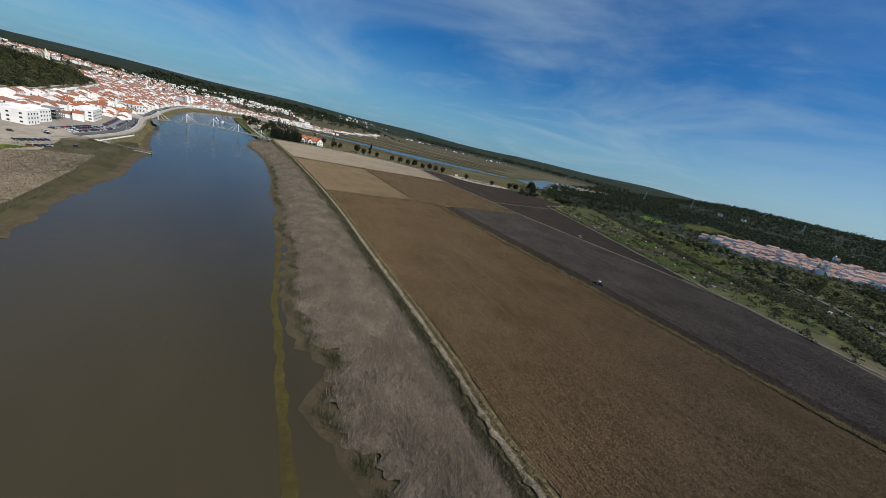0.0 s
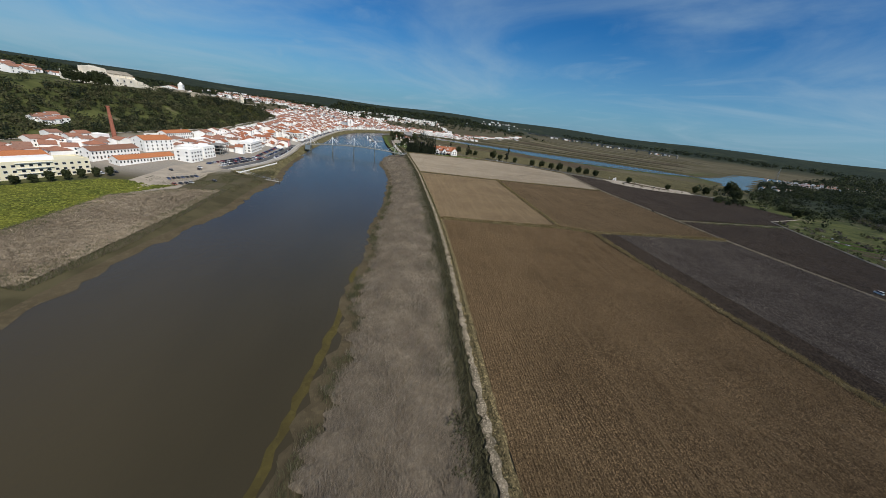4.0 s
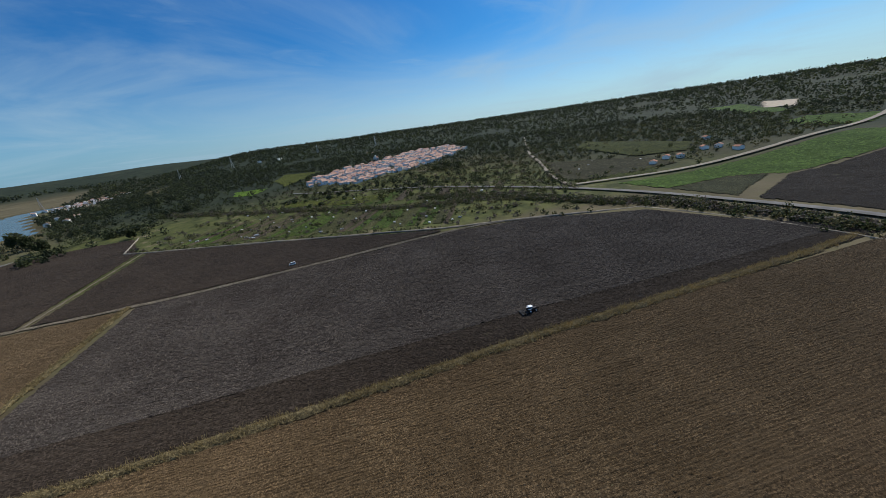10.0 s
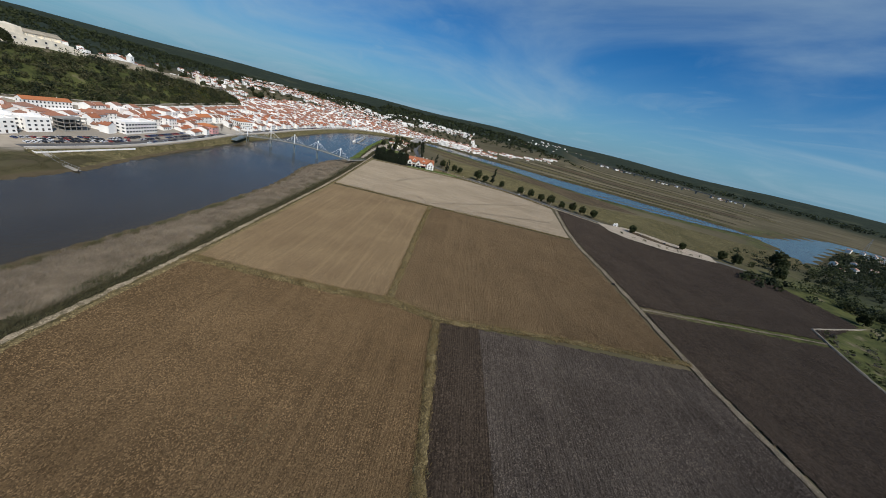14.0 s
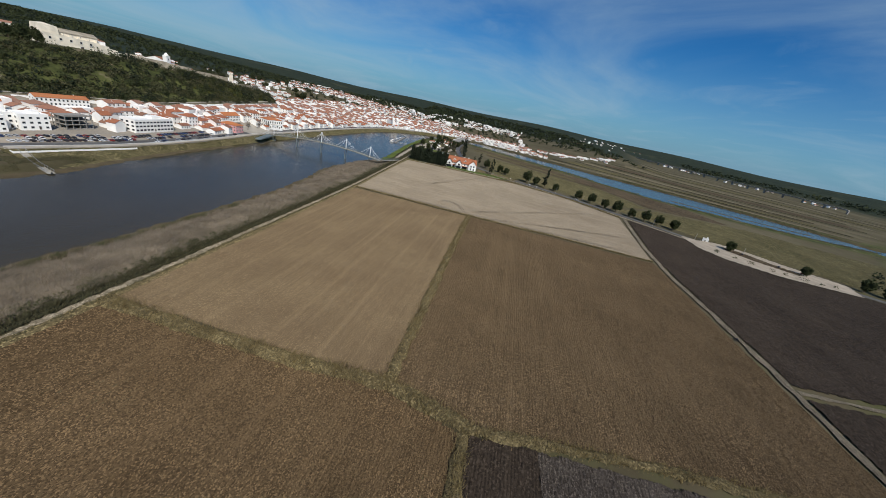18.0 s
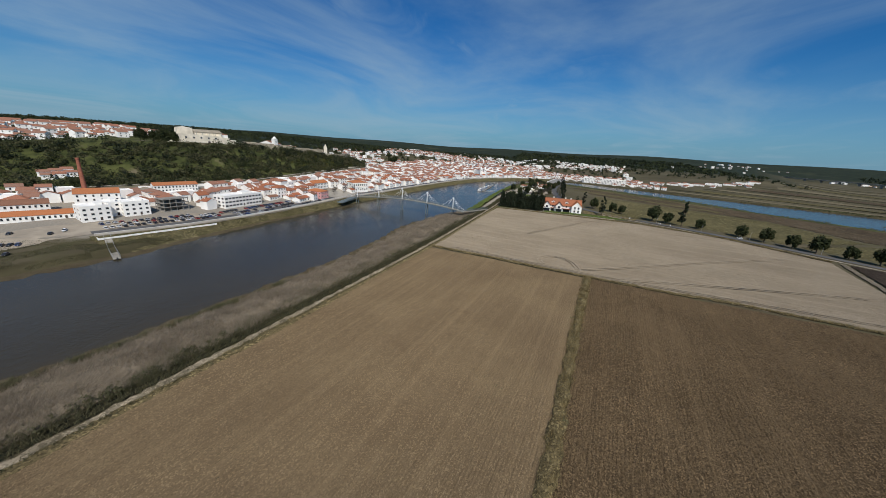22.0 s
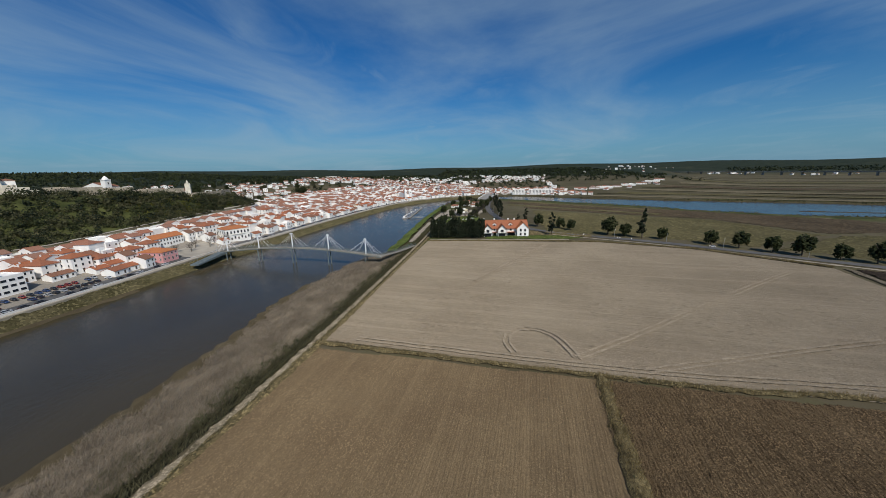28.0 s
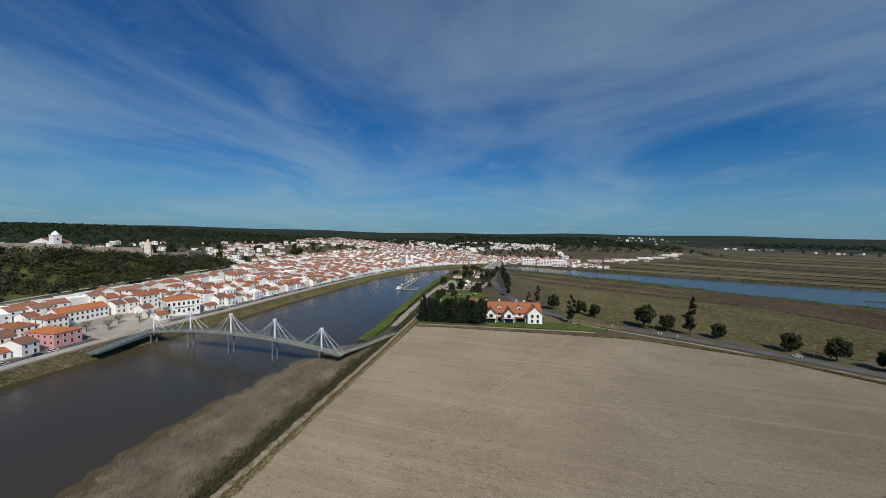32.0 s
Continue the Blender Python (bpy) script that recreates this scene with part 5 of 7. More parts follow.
hb = custom("riverside_hotel", "long white four-storey hotel block on the northern shore", "hotel", 84, 712, -2, 62, 14, 4, "flat", M_WHITE, None, step=3.4, win=(1.6, 1.5), sides=False)
custom("riverside_hotel", "white four-storey hotel block on the northern shore", "hotel", 52, 712, 2, 30, 14, 4, "flat", M_WHITE, None, step=3.4, win=(1.6, 1.5), sides=False)
custom("roadside_kiosk", "small white flat-roofed kiosk beside the road", "kiosk", 224, 345, -30, 5.5, 3.5, 1, "flat", M_WHITE, None)

# ---- waterfront ----
def wall_along(name, pts, z0, z1, thick, mat, label, category):
    g = Geo()
    line = pts
    for (x0, y0), (x1, y1) in zip(line, line[1:]):
        l = math.hypot(x1 - x0, y1 - y0)
        nx, ny = -(y1 - y0) / l * thick / 2, (x1 - x0) / l * thick / 2
        g.hull([(x0 - nx, y0 - ny, z0), (x1 - nx, y1 - ny, z0), (x1 + nx, y1 + ny, z0), (x0 + nx, y0 + ny, z0)],
               [(x0 - nx, y0 - ny, z1), (x1 - nx, y1 - ny, z1), (x1 + nx, y1 + ny, z1), (x0 + nx, y0 + ny, z1)])
    return tagged(part(name, g, mat), label, category, kind="structure")


QL = rounded_line(QUAY[2:], 1)
wall_along("quay_wall", QL, -2.6, 1.75, 0.9, M_QUAY, "worn stone quay wall along the river", "quay wall")
M_SHORE = soil("grassy_shore_earth", (0.070, 0.062, 0.028), (0.125, 0.105, 0.055), None, 0, 1.4, 0.25, 0.10)
sy = np.linspace(199, 688, 360)
qx, wx = along_quay(sy) + 0.3, np.interp(sy, [p[1] for p in WEST_BANK], [p[0] for p in WEST_BANK])
st = np.linspace(0, 1, 8)
shore = np.random.default_rng(3)
bx = qx[:, None] + (wx - qx + 0.6)[:, None] * st + shore.uniform(-0.15, 0.15, (360, 8))
bz = np.where(st == 0, 1.62, 1.45 + (WATER - 1.5) * st ** 0.8 + shore.uniform(-0.12, 0.12, (360, 8)))
si = np.arange(360 * 8).reshape(360, 8)
tagged(new("shore_bank", soup("shore_bank", np.stack([bx, np.repeat(sy[:, None], 8, 1), bz], -1).reshape(-1, 3), np.stack([si[:-1, :-1], si[:-1, 1:], si[1:, 1:], si[1:, :-1]], -1).reshape(-1, 4), [M_SHORE], smooth=True)), "sloping bank of rough grass and mud below the quay", "river bank", kind="structure")
wall_along("quay_kerb", [(x - 3.4, y) for x, y in QL], 1.2, 1.82, 0.25, M_TRIM, "pale kerb of the riverside promenade", "kerb")


def terrain_ribbon(name, pts, width, lift, mat, label, category):
    return ribbon(name, pts, width, lift, mat, label, category, 0.0, 0.05, 4.0, drape=True)


terrain_ribbon("pavement", [(x - 1.9, y) for x, y in QL], 2.8, 0.14, M_PAVE, "pale riverside promenade paving", "pavement")
terrain_ribbon("quay_road", [(x - 5.8, y) for x, y in QL], 4.4, 0.14, M_ASPHALT, "riverside street along the house fronts", "road")
terrain_ribbon("parking", [(-84, 150), (-86, 172), (-88, 192), (-80, 212), (-76, 240)], 17, 0.10, M_SAND, "sandy riverside car park", "car park")
terrain_ribbon("square", [(-84, 319), (-88, 343)], 14, 0.17, M_PAVE, "pale paved town square beside the river", "square")
terrain_ribbon("hill_road", [(x - 2.4, y) for y, x in zip(*FOOT) if y > 150], 1.8, 0.25, M_PAVE, "pale lane climbing round the castle hill", "lane")
for (y0, x0, z0), (y1, x1, z1) in zip(list(zip(*FOOT, [0] * 9))[2:7], list(zip(*FOOT, [0] * 9))[3:8]):
    n = 6
    for k in range(n):
        a, b = k / n, (k + 1) / n
        pa, pb = (x0 + (x1 - x0) * a + 0.4, y0 + (y1 - y0) * a), (x0 + (x1 - x0) * b + 0.4, y0 + (y1 - y0) * b)
        top_z = float(np.interp((pa[1] + pb[1]) / 2, *LANE)) + 0.6
        wall_along("retaining_wall", [pa, pb], top_z - 2.6, top_z - 1.1, 0.35, M_WHITE, "long white retaining wall at the hill foot", "retaining wall")


def terrace():
    ob = root("river_terrace", "long white walled terrace with a sunken dark pool", "terrace", pose(-69.3, 218, 0.2, 0, 0, 82))
    part("deck", box_geo(-18, -2.6, -3, 18, 3.0, 0.55), M_PAVE, ob)
    part("pool", box_geo(-16.5, -0.6, 0.55, 12, 2.0, 0.59), M_GLASS, ob, "still dark pool water")
    for a in ((-18, -2.6, 18, -2.35), (-18, 2.75, 18, 3.0), (-18, -2.35, -17.75, 2.75), (17.75, -2.35, 18, 2.75)):
        part("parapet", box_geo(a[0], a[1], 0.55, a[2], a[3], 1.15), M_WHITE, ob)


terrace()


def jetty(pts, name, label):
    ob = root(name, label, "jetty")
    for k, ((x0, y0, z0), (x1, y1, z1)) in enumerate(zip(pts, pts[1:])):
        l = math.hypot(x1 - x0, y1 - y0)
        m = pose(x0, y0, z0, 0, -math.degrees(math.atan2(z1 - z0, l)), math.degrees(math.atan2(y1 - y0, x1 - x0)))
        part("walkway", box_geo(0, -0.9, -0.15, l, 0.9, 0), M_PLANK, ob, at=m)
        for s in (-0.85, 0.85):
            g = Geo()
            g.beam((0, s, 0.95), (l, s, 0.95), 0.04)
            for q in range(int(l / 2) + 1):
                g.beam((min(l, 2 * q), s, -0.05), (min(l, 2 * q), s, 0.95), 0.035)
            part("railing", g, M_GALV, ob, at=m)
        g = Geo()
        g.beam((x1, y1, -4), (x1, y1, z1 + 0.4), 0.18, 8)
        part("pile", g, M_DARKMETAL, ob)


jetty([(-72, 203, 1.6), (-61, 200, -0.9), (-50, 197.3, -1.1)], "river_jetty", "narrow grey gangway leading down to a floating jetty")
jetty([(-18, 470, -0.4), (-30, 468, -1.1), (-36, 504, -1.1), (-43, 542, -1.1)], "boat_jetty", "long floating boat jetty")


def boat(x, y, turn, s=1.0, cabin=True):
    ob = root("boat", "small white motor boat moored at the jetty" if cabin else "small open white boat at the jetty", "boat", pose(x, y, WATER, 0, 0, turn) @ TRUE, "boats at the jetty")
    ring = [(-3, -1), (1.5, -1.1), (3.6, 0), (1.5, 1.1), (-3, 1)]
    g = Geo()
    g.hull([(a * 0.85 * s, b * 0.7 * s, -0.3) for a, b in ring], [(a * s, b * s, 0.75 * s) for a, b in ring])
    part("hull", g, M_STEEL, ob)
    if cabin:
        g = Geo()
        g.box(-1.6 * s, -0.8 * s, 0.75 * s, 1.0 * s, 0.8 * s, 2.0 * s, 0, 0.15)
        part("cabin", g, M_WHITE, ob)
        part("windscreen", box_geo(-1.3 * s, -0.82 * s, 1.25 * s, 0.9 * s, 0.82 * s, 1.65 * s), M_GLASS, ob)


boat(-34, 470, 80, 1.9)
for k in range(6):
    boat(-39.5 - 1.0 * k, 489 + 9 * k, 80 + 6 * (k % 3), 0.9, k % 2 == 0)


def footbridge():
    """A gently arched cable-stayed footbridge with five white masts."""
    ob = root("footbridge", "grey-green arched footbridge with white masts and stay cables", "footbridge")
    y0, xs = 330.0, [-69.5, -51.5, -33.5, -15.6, 1.8]

    def deck_z(x):
        t = (x + 28) / 44
        return 5.6 - 3.4 * t * t

    nodes = [-72 + 81.2 * k / 24 for k in range(25)]
    for a, b in zip(nodes, nodes[1:]):
        za, zb = deck_z(a), deck_z(b)
        g = Geo()
        g.hull([(a, y0 - 1.15, za - 0.22), (b, y0 - 1.15, zb - 0.22), (b, y0 + 1.15, zb - 0.22), (a, y0 + 1.15, za - 0.22)], [(a, y0 - 1.15, za), (b, y0 - 1.15, zb), (b, y0 + 1.15, zb), (a, y0 + 1.15, za)])
        part("deck_panel", g, M_PLANK, ob)
        for s in (-1.15, 1.15):
            g = Geo()
            g.beam((a, y0 + s, za - 0.35), (b, y0 + s, zb - 0.35), 0.17, 4)
            g.beam((a, y0 + s, za + 1.1), (b, y0 + s, zb + 1.1), 0.06, 4)
            g.beam((a, y0 + s, za + 0.55), (b, y0 + s, zb + 0.55), 0.04, 4)
            for q in range(4):
                c = a + (b - a) * q / 4
                g.beam((c, y0 + s, deck_z(c) - 0.1), (c, y0 + s, deck_z(c) + 1.1), 0.05, 4)
            g.beam((a, y0 + s, za + 1.05), (b, y0 + s, zb - 0.2), 0.035, 4)
            part("railing", g, M_DECK, ob)
    for x in xs:
        zt = deck_z(x) + 6.0
        for s in (-1.0, 1.0):
            g = Geo()
            g.beam((x, y0 + s, -4.5), (x, y0 + s, deck_z(x) - 0.3), 0.24, 10)
            part("pier", g, M_DECK, ob)
        part("pier_cap", box_geo(x - 0.4, y0 - 1.3, deck_z(x) - 0.75, x + 0.4, y0 + 1.3, deck_z(x) - 0.3), M_DECK, ob)
        g = Geo()
        g.beam((x, y0, deck_z(x) - 0.3), (x, y0, zt), 0.27, 10, 0.22)
        part("mast", g, M_STEEL, ob, "single slim white mast")
        g = Geo()
        g.box(x - 0.42, y0 - 0.42, zt - 0.1, x + 0.42, y0 + 0.42, zt + 0.4)
        part("mast_head", g, M_STEEL, ob)
        for s in (-1, 1):
            for reach in (4.2, 7.6):
                for q in (-1.15, 1.15):
                    g = Geo()
                    g.beam((x, y0 + q * 0.2, zt), (x + s * reach, y0 + q, deck_z(x + s * reach)), 0.04, 5)
                    part("stay_cable", g, M_STEEL, ob)
    # landing ramp along the quay
    g = Geo()
    g.hull([(-70, 330, 1.3), (-73.4, 328, 1.3), (-69, 311, 0.7), (-65.6, 312, 0.7)][::-1], [(-70, 330, 2.3), (-73.4, 328, 2.3), (-69, 311, 1.2), (-65.6, 312, 1.2)][::-1])
    part("ramp", g, M_DECK, ob)
    for (xa, ya), (xb, yb) in (((-70, 330), (-65.6, 312)), ((-73.4, 328), (-69, 311))):
        g = Geo()
        for q in range(9):
            t = q / 8
            px, py, pz = xa + (xb - xa) * t, ya + (yb - ya) * t, 2.3 - 1.1 * t
            g.beam((px, py, pz - 0.1), (px, py, pz + 1.1), 0.05, 4)
        g.beam((xa, ya, 3.4), (xb, yb, 2.3), 0.06, 4)
        part("ramp_railing", g, M_DECK, ob)
    # the walk turns along the bank at its eastern end
    walk_line = [(8.0, 331.2, 3.2), (9.2, 340, 2.2), (10.2, 350, 1.4), (11.5, 362, 0.8)]
    for (xa, ya, za), (xb, yb, zb) in zip(walk_line, walk_line[1:]):
        g = Geo()
        g.hull([(xa - 1, ya, za - 0.25), (xa + 1, ya, za - 0.25), (xb + 1, yb, zb - 0.25), (xb - 1, yb, zb - 0.25)], [(xa - 1, ya, za), (xa + 1, ya, za), (xb + 1, yb, zb), (xb - 1, yb, zb)])
        part("deck_panel", g, M_PLANK, ob)
        for s in (-1, 1):
            g = Geo()
            for q in range(7):
                t = q / 6
                g.beam((xa + (xb - xa) * t + s, ya + (yb - ya) * t, za + (zb - za) * t - 0.1), (xa + (xb - xa) * t + s, ya + (yb - ya) * t, za + (zb - za) * t + 1.1), 0.06, 4)
            g.beam((xa + s, ya, za + 1.1), (xb + s, yb, zb + 1.1), 0.06, 4)
            g.beam((xa + s, ya, za + 0.55), (xb + s, yb, zb + 0.55), 0.04, 4)
            part("railing", g, M_DECK, ob)
        g = Geo()
        g.beam((xb, yb, -3), (xb, yb, zb - 0.2), 0.25, 8)
        part("pier", g, M_DECK, ob)


footbridge()


def road_bridge():
    ob = root("road_bridge", "low white arched road bridge at the river bend", "bridge")
    part("deck", box_geo(6, 618, 1.2, 20, 712, 2.2), M_CONCRETE, ob)
    for x in (6.2, 19.8):
        part("parapet", box_geo(x - 0.2, 618, 2.2, x + 0.2, 712, 3.2), M_TRIM, ob)
    for y in (640, 656, 672, 688):
        part("pier", box_geo(7, y - 0.8, -5, 19, y + 0.8, 1.2), M_CONCRETE, ob)
    for x in (6.0, 20.0):
        g = Geo()
        n = 14
        for k in range(n):
            a, b = math.pi * k / n, math.pi * (k + 1) / n
            g.beam((x, 700 - 9 * math.cos(a), 2.0 + 7 * math.sin(a)), (x, 700 - 9 * math.cos(b), 2.0 + 7 * math.sin(b)), 0.45, 6)
        part("arch", g, M_STEEL, ob)


road_bridge()


def viaduct():
    ob = root("rail_viaduct", "long low concrete viaduct crossing the marsh", "viaduct")
    a, b = Vector((1010, 1200)), Vector((600, 1880))
    n = 16
    u = (b - a) / n
    t = math.degrees(math.atan2(u.y, u.x))
    span = box_geo(0, -4, 9, u.length, 4, 11.5).data("span", [M_CONCRETE])
    pier = box_geo(-1.6, -3, -4, 1.6, 3, 9).data("pier", [M_CONCRETE])
    for k in range(n):
        p = a + u * k
        part("span", span, None, ob, at=pose(p.x, p.y, 0, 0, 0, t))
        part("pier", pier, None, ob, at=pose(p.x, p.y, 0, 0, 0, t))


viaduct()


def pylon(x, y):
    z = ground_z(x, y)
    ob = root("power_pylon", "tall grey lattice power pylon", "pylon", pose(x, y, z, 0, 0, 35) @ TRUE, "power pylons")
    H, w = 44.0, 4.0
    for sx in (-1, 1):
        for sy in (-1, 1):
            g = Geo()
            g.beam((sx * w, sy * w, -2), (sx * 0.6, sy * 0.6, H), 0.3, 4, 0.18)
            part("leg", g, M_GALV, ob)
    g = Geo()
    for k in range(9):
        z0, z1 = H * k / 9, H * (k + 1) / 9
        r0, r1 = w + (0.6 - w) * k / 9, w + (0.6 - w) * (k + 1) / 9
        for sx, sy, tx, ty in ((-1, -1, 1, -1), (1, -1, 1, 1), (1, 1, -1, 1), (-1, 1, -1, -1)):
            g.beam((sx * r0, sy * r0, z0), (tx * r1, ty * r1, z1), 0.13, 4)
    part("bracing", g, M_GALV, ob)
    for zz, l in ((H - 3, 9), (H - 10, 11), (H - 17, 9)):
        g = Geo()
        g.beam((-l, 0, zz), (l, 0, zz), 0.35, 4)
        part("cross_arm", g, M_GALV, ob)


for x, y in ((880, 465), (770, 640), (915, 370), (1000, 190), (985, 40)):
    pylon(x, y)


# ---- vehicles ----
def car_geo(l=4.2, w=1.75, h=1.45, van=False):
    body, cabin = Geo(), Geo()
    ring = [(-l / 2, -w / 2), (l / 2 - 0.3, -w / 2), (l / 2, -w / 2 + 0.35), (l / 2, w / 2 - 0.35), (l / 2 - 0.3, w / 2), (-l / 2, w / 2)]
    body.hull([(x, y, 0.28) for x, y in ring], [(x * 0.99, y * 0.97, 0.85 if not van else 1.2) for x, y in ring])
    x0, x1 = (-l / 2 + 0.1, l / 2 - 1.0) if van else (-l / 2 + 0.35, l / 2 - 1.25)
    zb = 0.85 if not van else 1.2
    zt = h if not van else 2.0
    k = 0.4 if not van else 0.15
    cabin.hull([(x0, -w / 2 + 0.08, zb), (x1 + 0.35, -w / 2 + 0.08, zb), (x1 + 0.35, w / 2 - 0.08, zb), (x0, w / 2 - 0.08, zb)], [(x0 + k, -w / 2 + 0.25, zt - 0.05), (x1 - 0.35, -w / 2 + 0.25, zt - 0.05), (x1 - 0.35, w / 2 - 0.25, zt - 0.05), (x0 + k, w / 2 - 0.25, zt - 0.05)])
    roof = Geo()
    roof.box(x0 + k, -w / 2 + 0.24, zt - 0.05, x1 - 0.35, w / 2 - 0.24, zt + 0.02, 0, 0.06)
    return body, cabin, roof


def wheel_mesh(r=0.31, t=0.2):
    g = Geo()
    g.beam((0, -t / 2, 0), (0, t / 2, 0), r, 14)
    return g.data("wheel", [M_RUBBER])


WHEEL = wheel_mesh()
CARS = {}


def car(colour, x, y, turn, z=None, van=False, group="parked cars"):
    m = pose(x, y, (ground_z(x, y) + 0.12) if z is None else z, 0, 0, turn)
    key = (colour, van)
    if key in CARS:
        return copy_thing(CARS[key], m)
    kind = "van" if van else "car"
    ob = CARS[key] = root(kind, "parked %s %s with dark windows" % (colour, kind), kind, m @ TRUE, group)
    body, cabin, roof = car_geo(van=van)
    part("body", body, M_PAINT[colour], ob)
    part("window_band", cabin, M_GLASS, ob)
    part("roof", roof, M_PAINT[colour], ob)
    for sx in (-1.3, 1.3):
        for sy in (-0.78, 0.78):
            part("wheel", WHEEL, None, ob, at=pose(sx, sy, 0.31))
    for sy in (-0.55, 0.55):
        part("headlight", box_geo(2.02, sy - 0.15, 0.6, 2.1, sy + 0.15, 0.74), M_TRIM, ob)
        part("tail_light", box_geo(-2.12, sy - 0.13, 0.6, -2.08, sy + 0.13, 0.74), M_PAINT["red"], ob)
    return ob


crng = random.Random(8)
shades = ["dark", "dark", "silver", "white", "red", "blue", "dark", "silver"]
for k in range(22):
    y = 206 + 1.75 * k
    car(crng.choice(shades), float(along_quay(y)) - 9.5 - crng.uniform(0, 0.6), y, 180 + crng.uniform(-4, 4))
for k in range(22):
    y = 212 + 1.8 * k
    if k % 5 != 3:
        car(crng.choice(shades), float(along_quay(y)) - 13.2, y, crng.uniform(-4, 4))
for k in range(44):
    y = 250 + 1.85 * (k % 22)
    if crng.random() < 0.8:
        car(crng.choice(shades), float(along_quay(y)) - (9.4 if k < 22 else 13.6), y, (180 if k < 22 else 0) + crng.uniform(-5, 5))
for k in range(17):
    y = 250 + 3.6 * k
    if k % 4 != 2:
        car(crng.choice(shades), float(along_quay(y)) - 4.5, y, lerp_angle(y))
for k in range(36):
    y = 366 + 5.4 * k
    if crng.random() < 0.7:
        car(crng.choice(shades), float(along_quay(y)) - 4.5, y, lerp_angle(y))
for k in range(7):
    car("dark" if k % 3 else "blue", -87.5 + 1.0 * k, 176.5 + 1.45 * k, -35 + crng.uniform(-5, 5))
for x, y, c in [(-80.5, 168.5, "red"), (-79.2, 170.4, "dark"), (-78.0, 172.0, "dark"), (-77.2, 173.8, "silver"), (-71.5, 180.5, "dark"), (-104, 172, "dark"), (-106, 168, "silver"), (-84, 193, "dark"), (-86, 197, "white"), (-92, 186, "dark")]:
    car(c, x, y, -35 + crng.uniform(-9, 9))
for k in range(15):
    y = 207 + 1.9 * k
    if k % 6 != 4:
        car(crng.choice(shades), float(along_quay(y)) - 16.4, y, 180 + crng.uniform(-4, 4))
for x, y, t in [(-83, 304, 80), (-84.5, 301, 80), (25, 462, 20), (27, 470, 20), (22, 455, 100), (34, 450, 60), (6, 455, 30), (2, 449, 40), (12, 452, 10), (36, 505, 95), (33, 520, 95), (31, 532, 95)]:
    car(crng.choice(shades), x, y, t)
car("white", 149, 382.5, 155, 0.24)
car("white", 181.5, 112, 100, 0.2, van=True)


def tractor(x, y, turn):
    ob = root("tractor", "white and dark farm tractor pulling a harrow through the clods", "tractor", pose(x, y, 0.18, 0, 0, turn) @ TRUE)
    g = Geo()
    g.box(0.2, -0.42, 0.75, 2.3, 0.42, 1.55, 0, 0.06)
    part("bonnet", g, M_DARKMETAL, ob)
    part("chassis", box_geo(-1.2, -0.35, 0.55, 2.2, 0.35, 0.8), M_DARKMETAL, ob)
    g = Geo()
    g.box(-1.35, -0.75, 1.0, 0.3, 0.75, 2.45, 0, 0.12)
    part("cab", g, M_GLASS, ob)
    g = Geo()
    g.box(-1.5, -0.85, 2.45, 0.45, 0.85, 2.65, 0, 0.1)
    part("cab_roof", g, M_STEEL, ob, "white cab roof")
    for s in (-1, 1):
        big, small = wheel_mesh(0.85, 0.5), wheel_mesh(0.55, 0.36)
        w = part("rear_wheel", big, None, ob, at=pose(-0.95, s * 0.95, 0.85))
        g = Geo()
        g.beam((0, -0.27, 0), (0, 0.27, 0), 0.4, 12)
        part("rim", g, M_STEEL, w)
        w = part("front_wheel", small, None, ob, at=pose(1.75, s * 0.8, 0.55))
        g = Geo()
        g.beam((0, -0.2, 0), (0, 0.2, 0), 0.26, 12)
        part("rim", g, M_STEEL, w)
        part("mudguard", box_geo(-1.7, s * 0.95 - 0.28, 1.72, -0.2, s * 0.95 + 0.28, 1.8), M_STEEL, ob)
    g = Geo()
    g.beam((1.4, 0.3, 1.5), (1.4, 0.3, 2.5), 0.06, 8)
    part("exhaust", g, M_DARKMETAL, ob)
    hr = root("harrow", "wide dark tined harrow hitched behind a tractor", "harrow", pose(x, y, 0.18, 0, 0, turn) @ TRUE)
    for xx in (-2.6, -3.3, -4.0):
        part("beam", box_geo(xx - 0.08, -1.9, 0.55, xx + 0.08, 1.9, 0.72), M_DARKMETAL, hr)
    for s in (-1.2, 0, 1.2):
        part("frame_bar", box_geo(-4.1, s - 0.06, 0.72, -1.5, s + 0.06, 0.82), M_DARKMETAL, hr)
    tine = box_geo(-0.05, -0.05, -0.15, 0.05, 0.05, 0.56).data("tine", [M_DARKMETAL])
    for xx in (-2.6, -3.3, -4.0):
        for k in range(9):
            part("tine", tine, None, hr, at=pose(xx, -1.8 + 0.45 * k, 0))
    g = Geo()
    g.beam((-4.5, -1.9, 0.3), (-4.5, 1.9, 0.3), 0.28, 10)
    part("roller", g, M_DARKMETAL, hr)


tractor(110.8, 46, -88)
hr2 = root("parked_harrow", "small dark farm implement standing beside the farm track", "harrow", pose(168, 213, 0.15, 0, 0, 70) @ TRUE)
for k in range(4):
    part("beam", box_geo(-1.4 + 0.8 * k, -1.3, 0.4, -1.25 + 0.8 * k, 1.3, 0.6), M_DARKMETAL, hr2)
part("draw_bar", box_geo(-2.2, -0.1, 0.6, 2.0, 0.1, 0.75), M_DARKMETAL, hr2)
part("seat_post", box_geo(-0.3, -0.3, 0.75, 0.3, 0.3, 1.5), M_DARKMETAL, hr2)


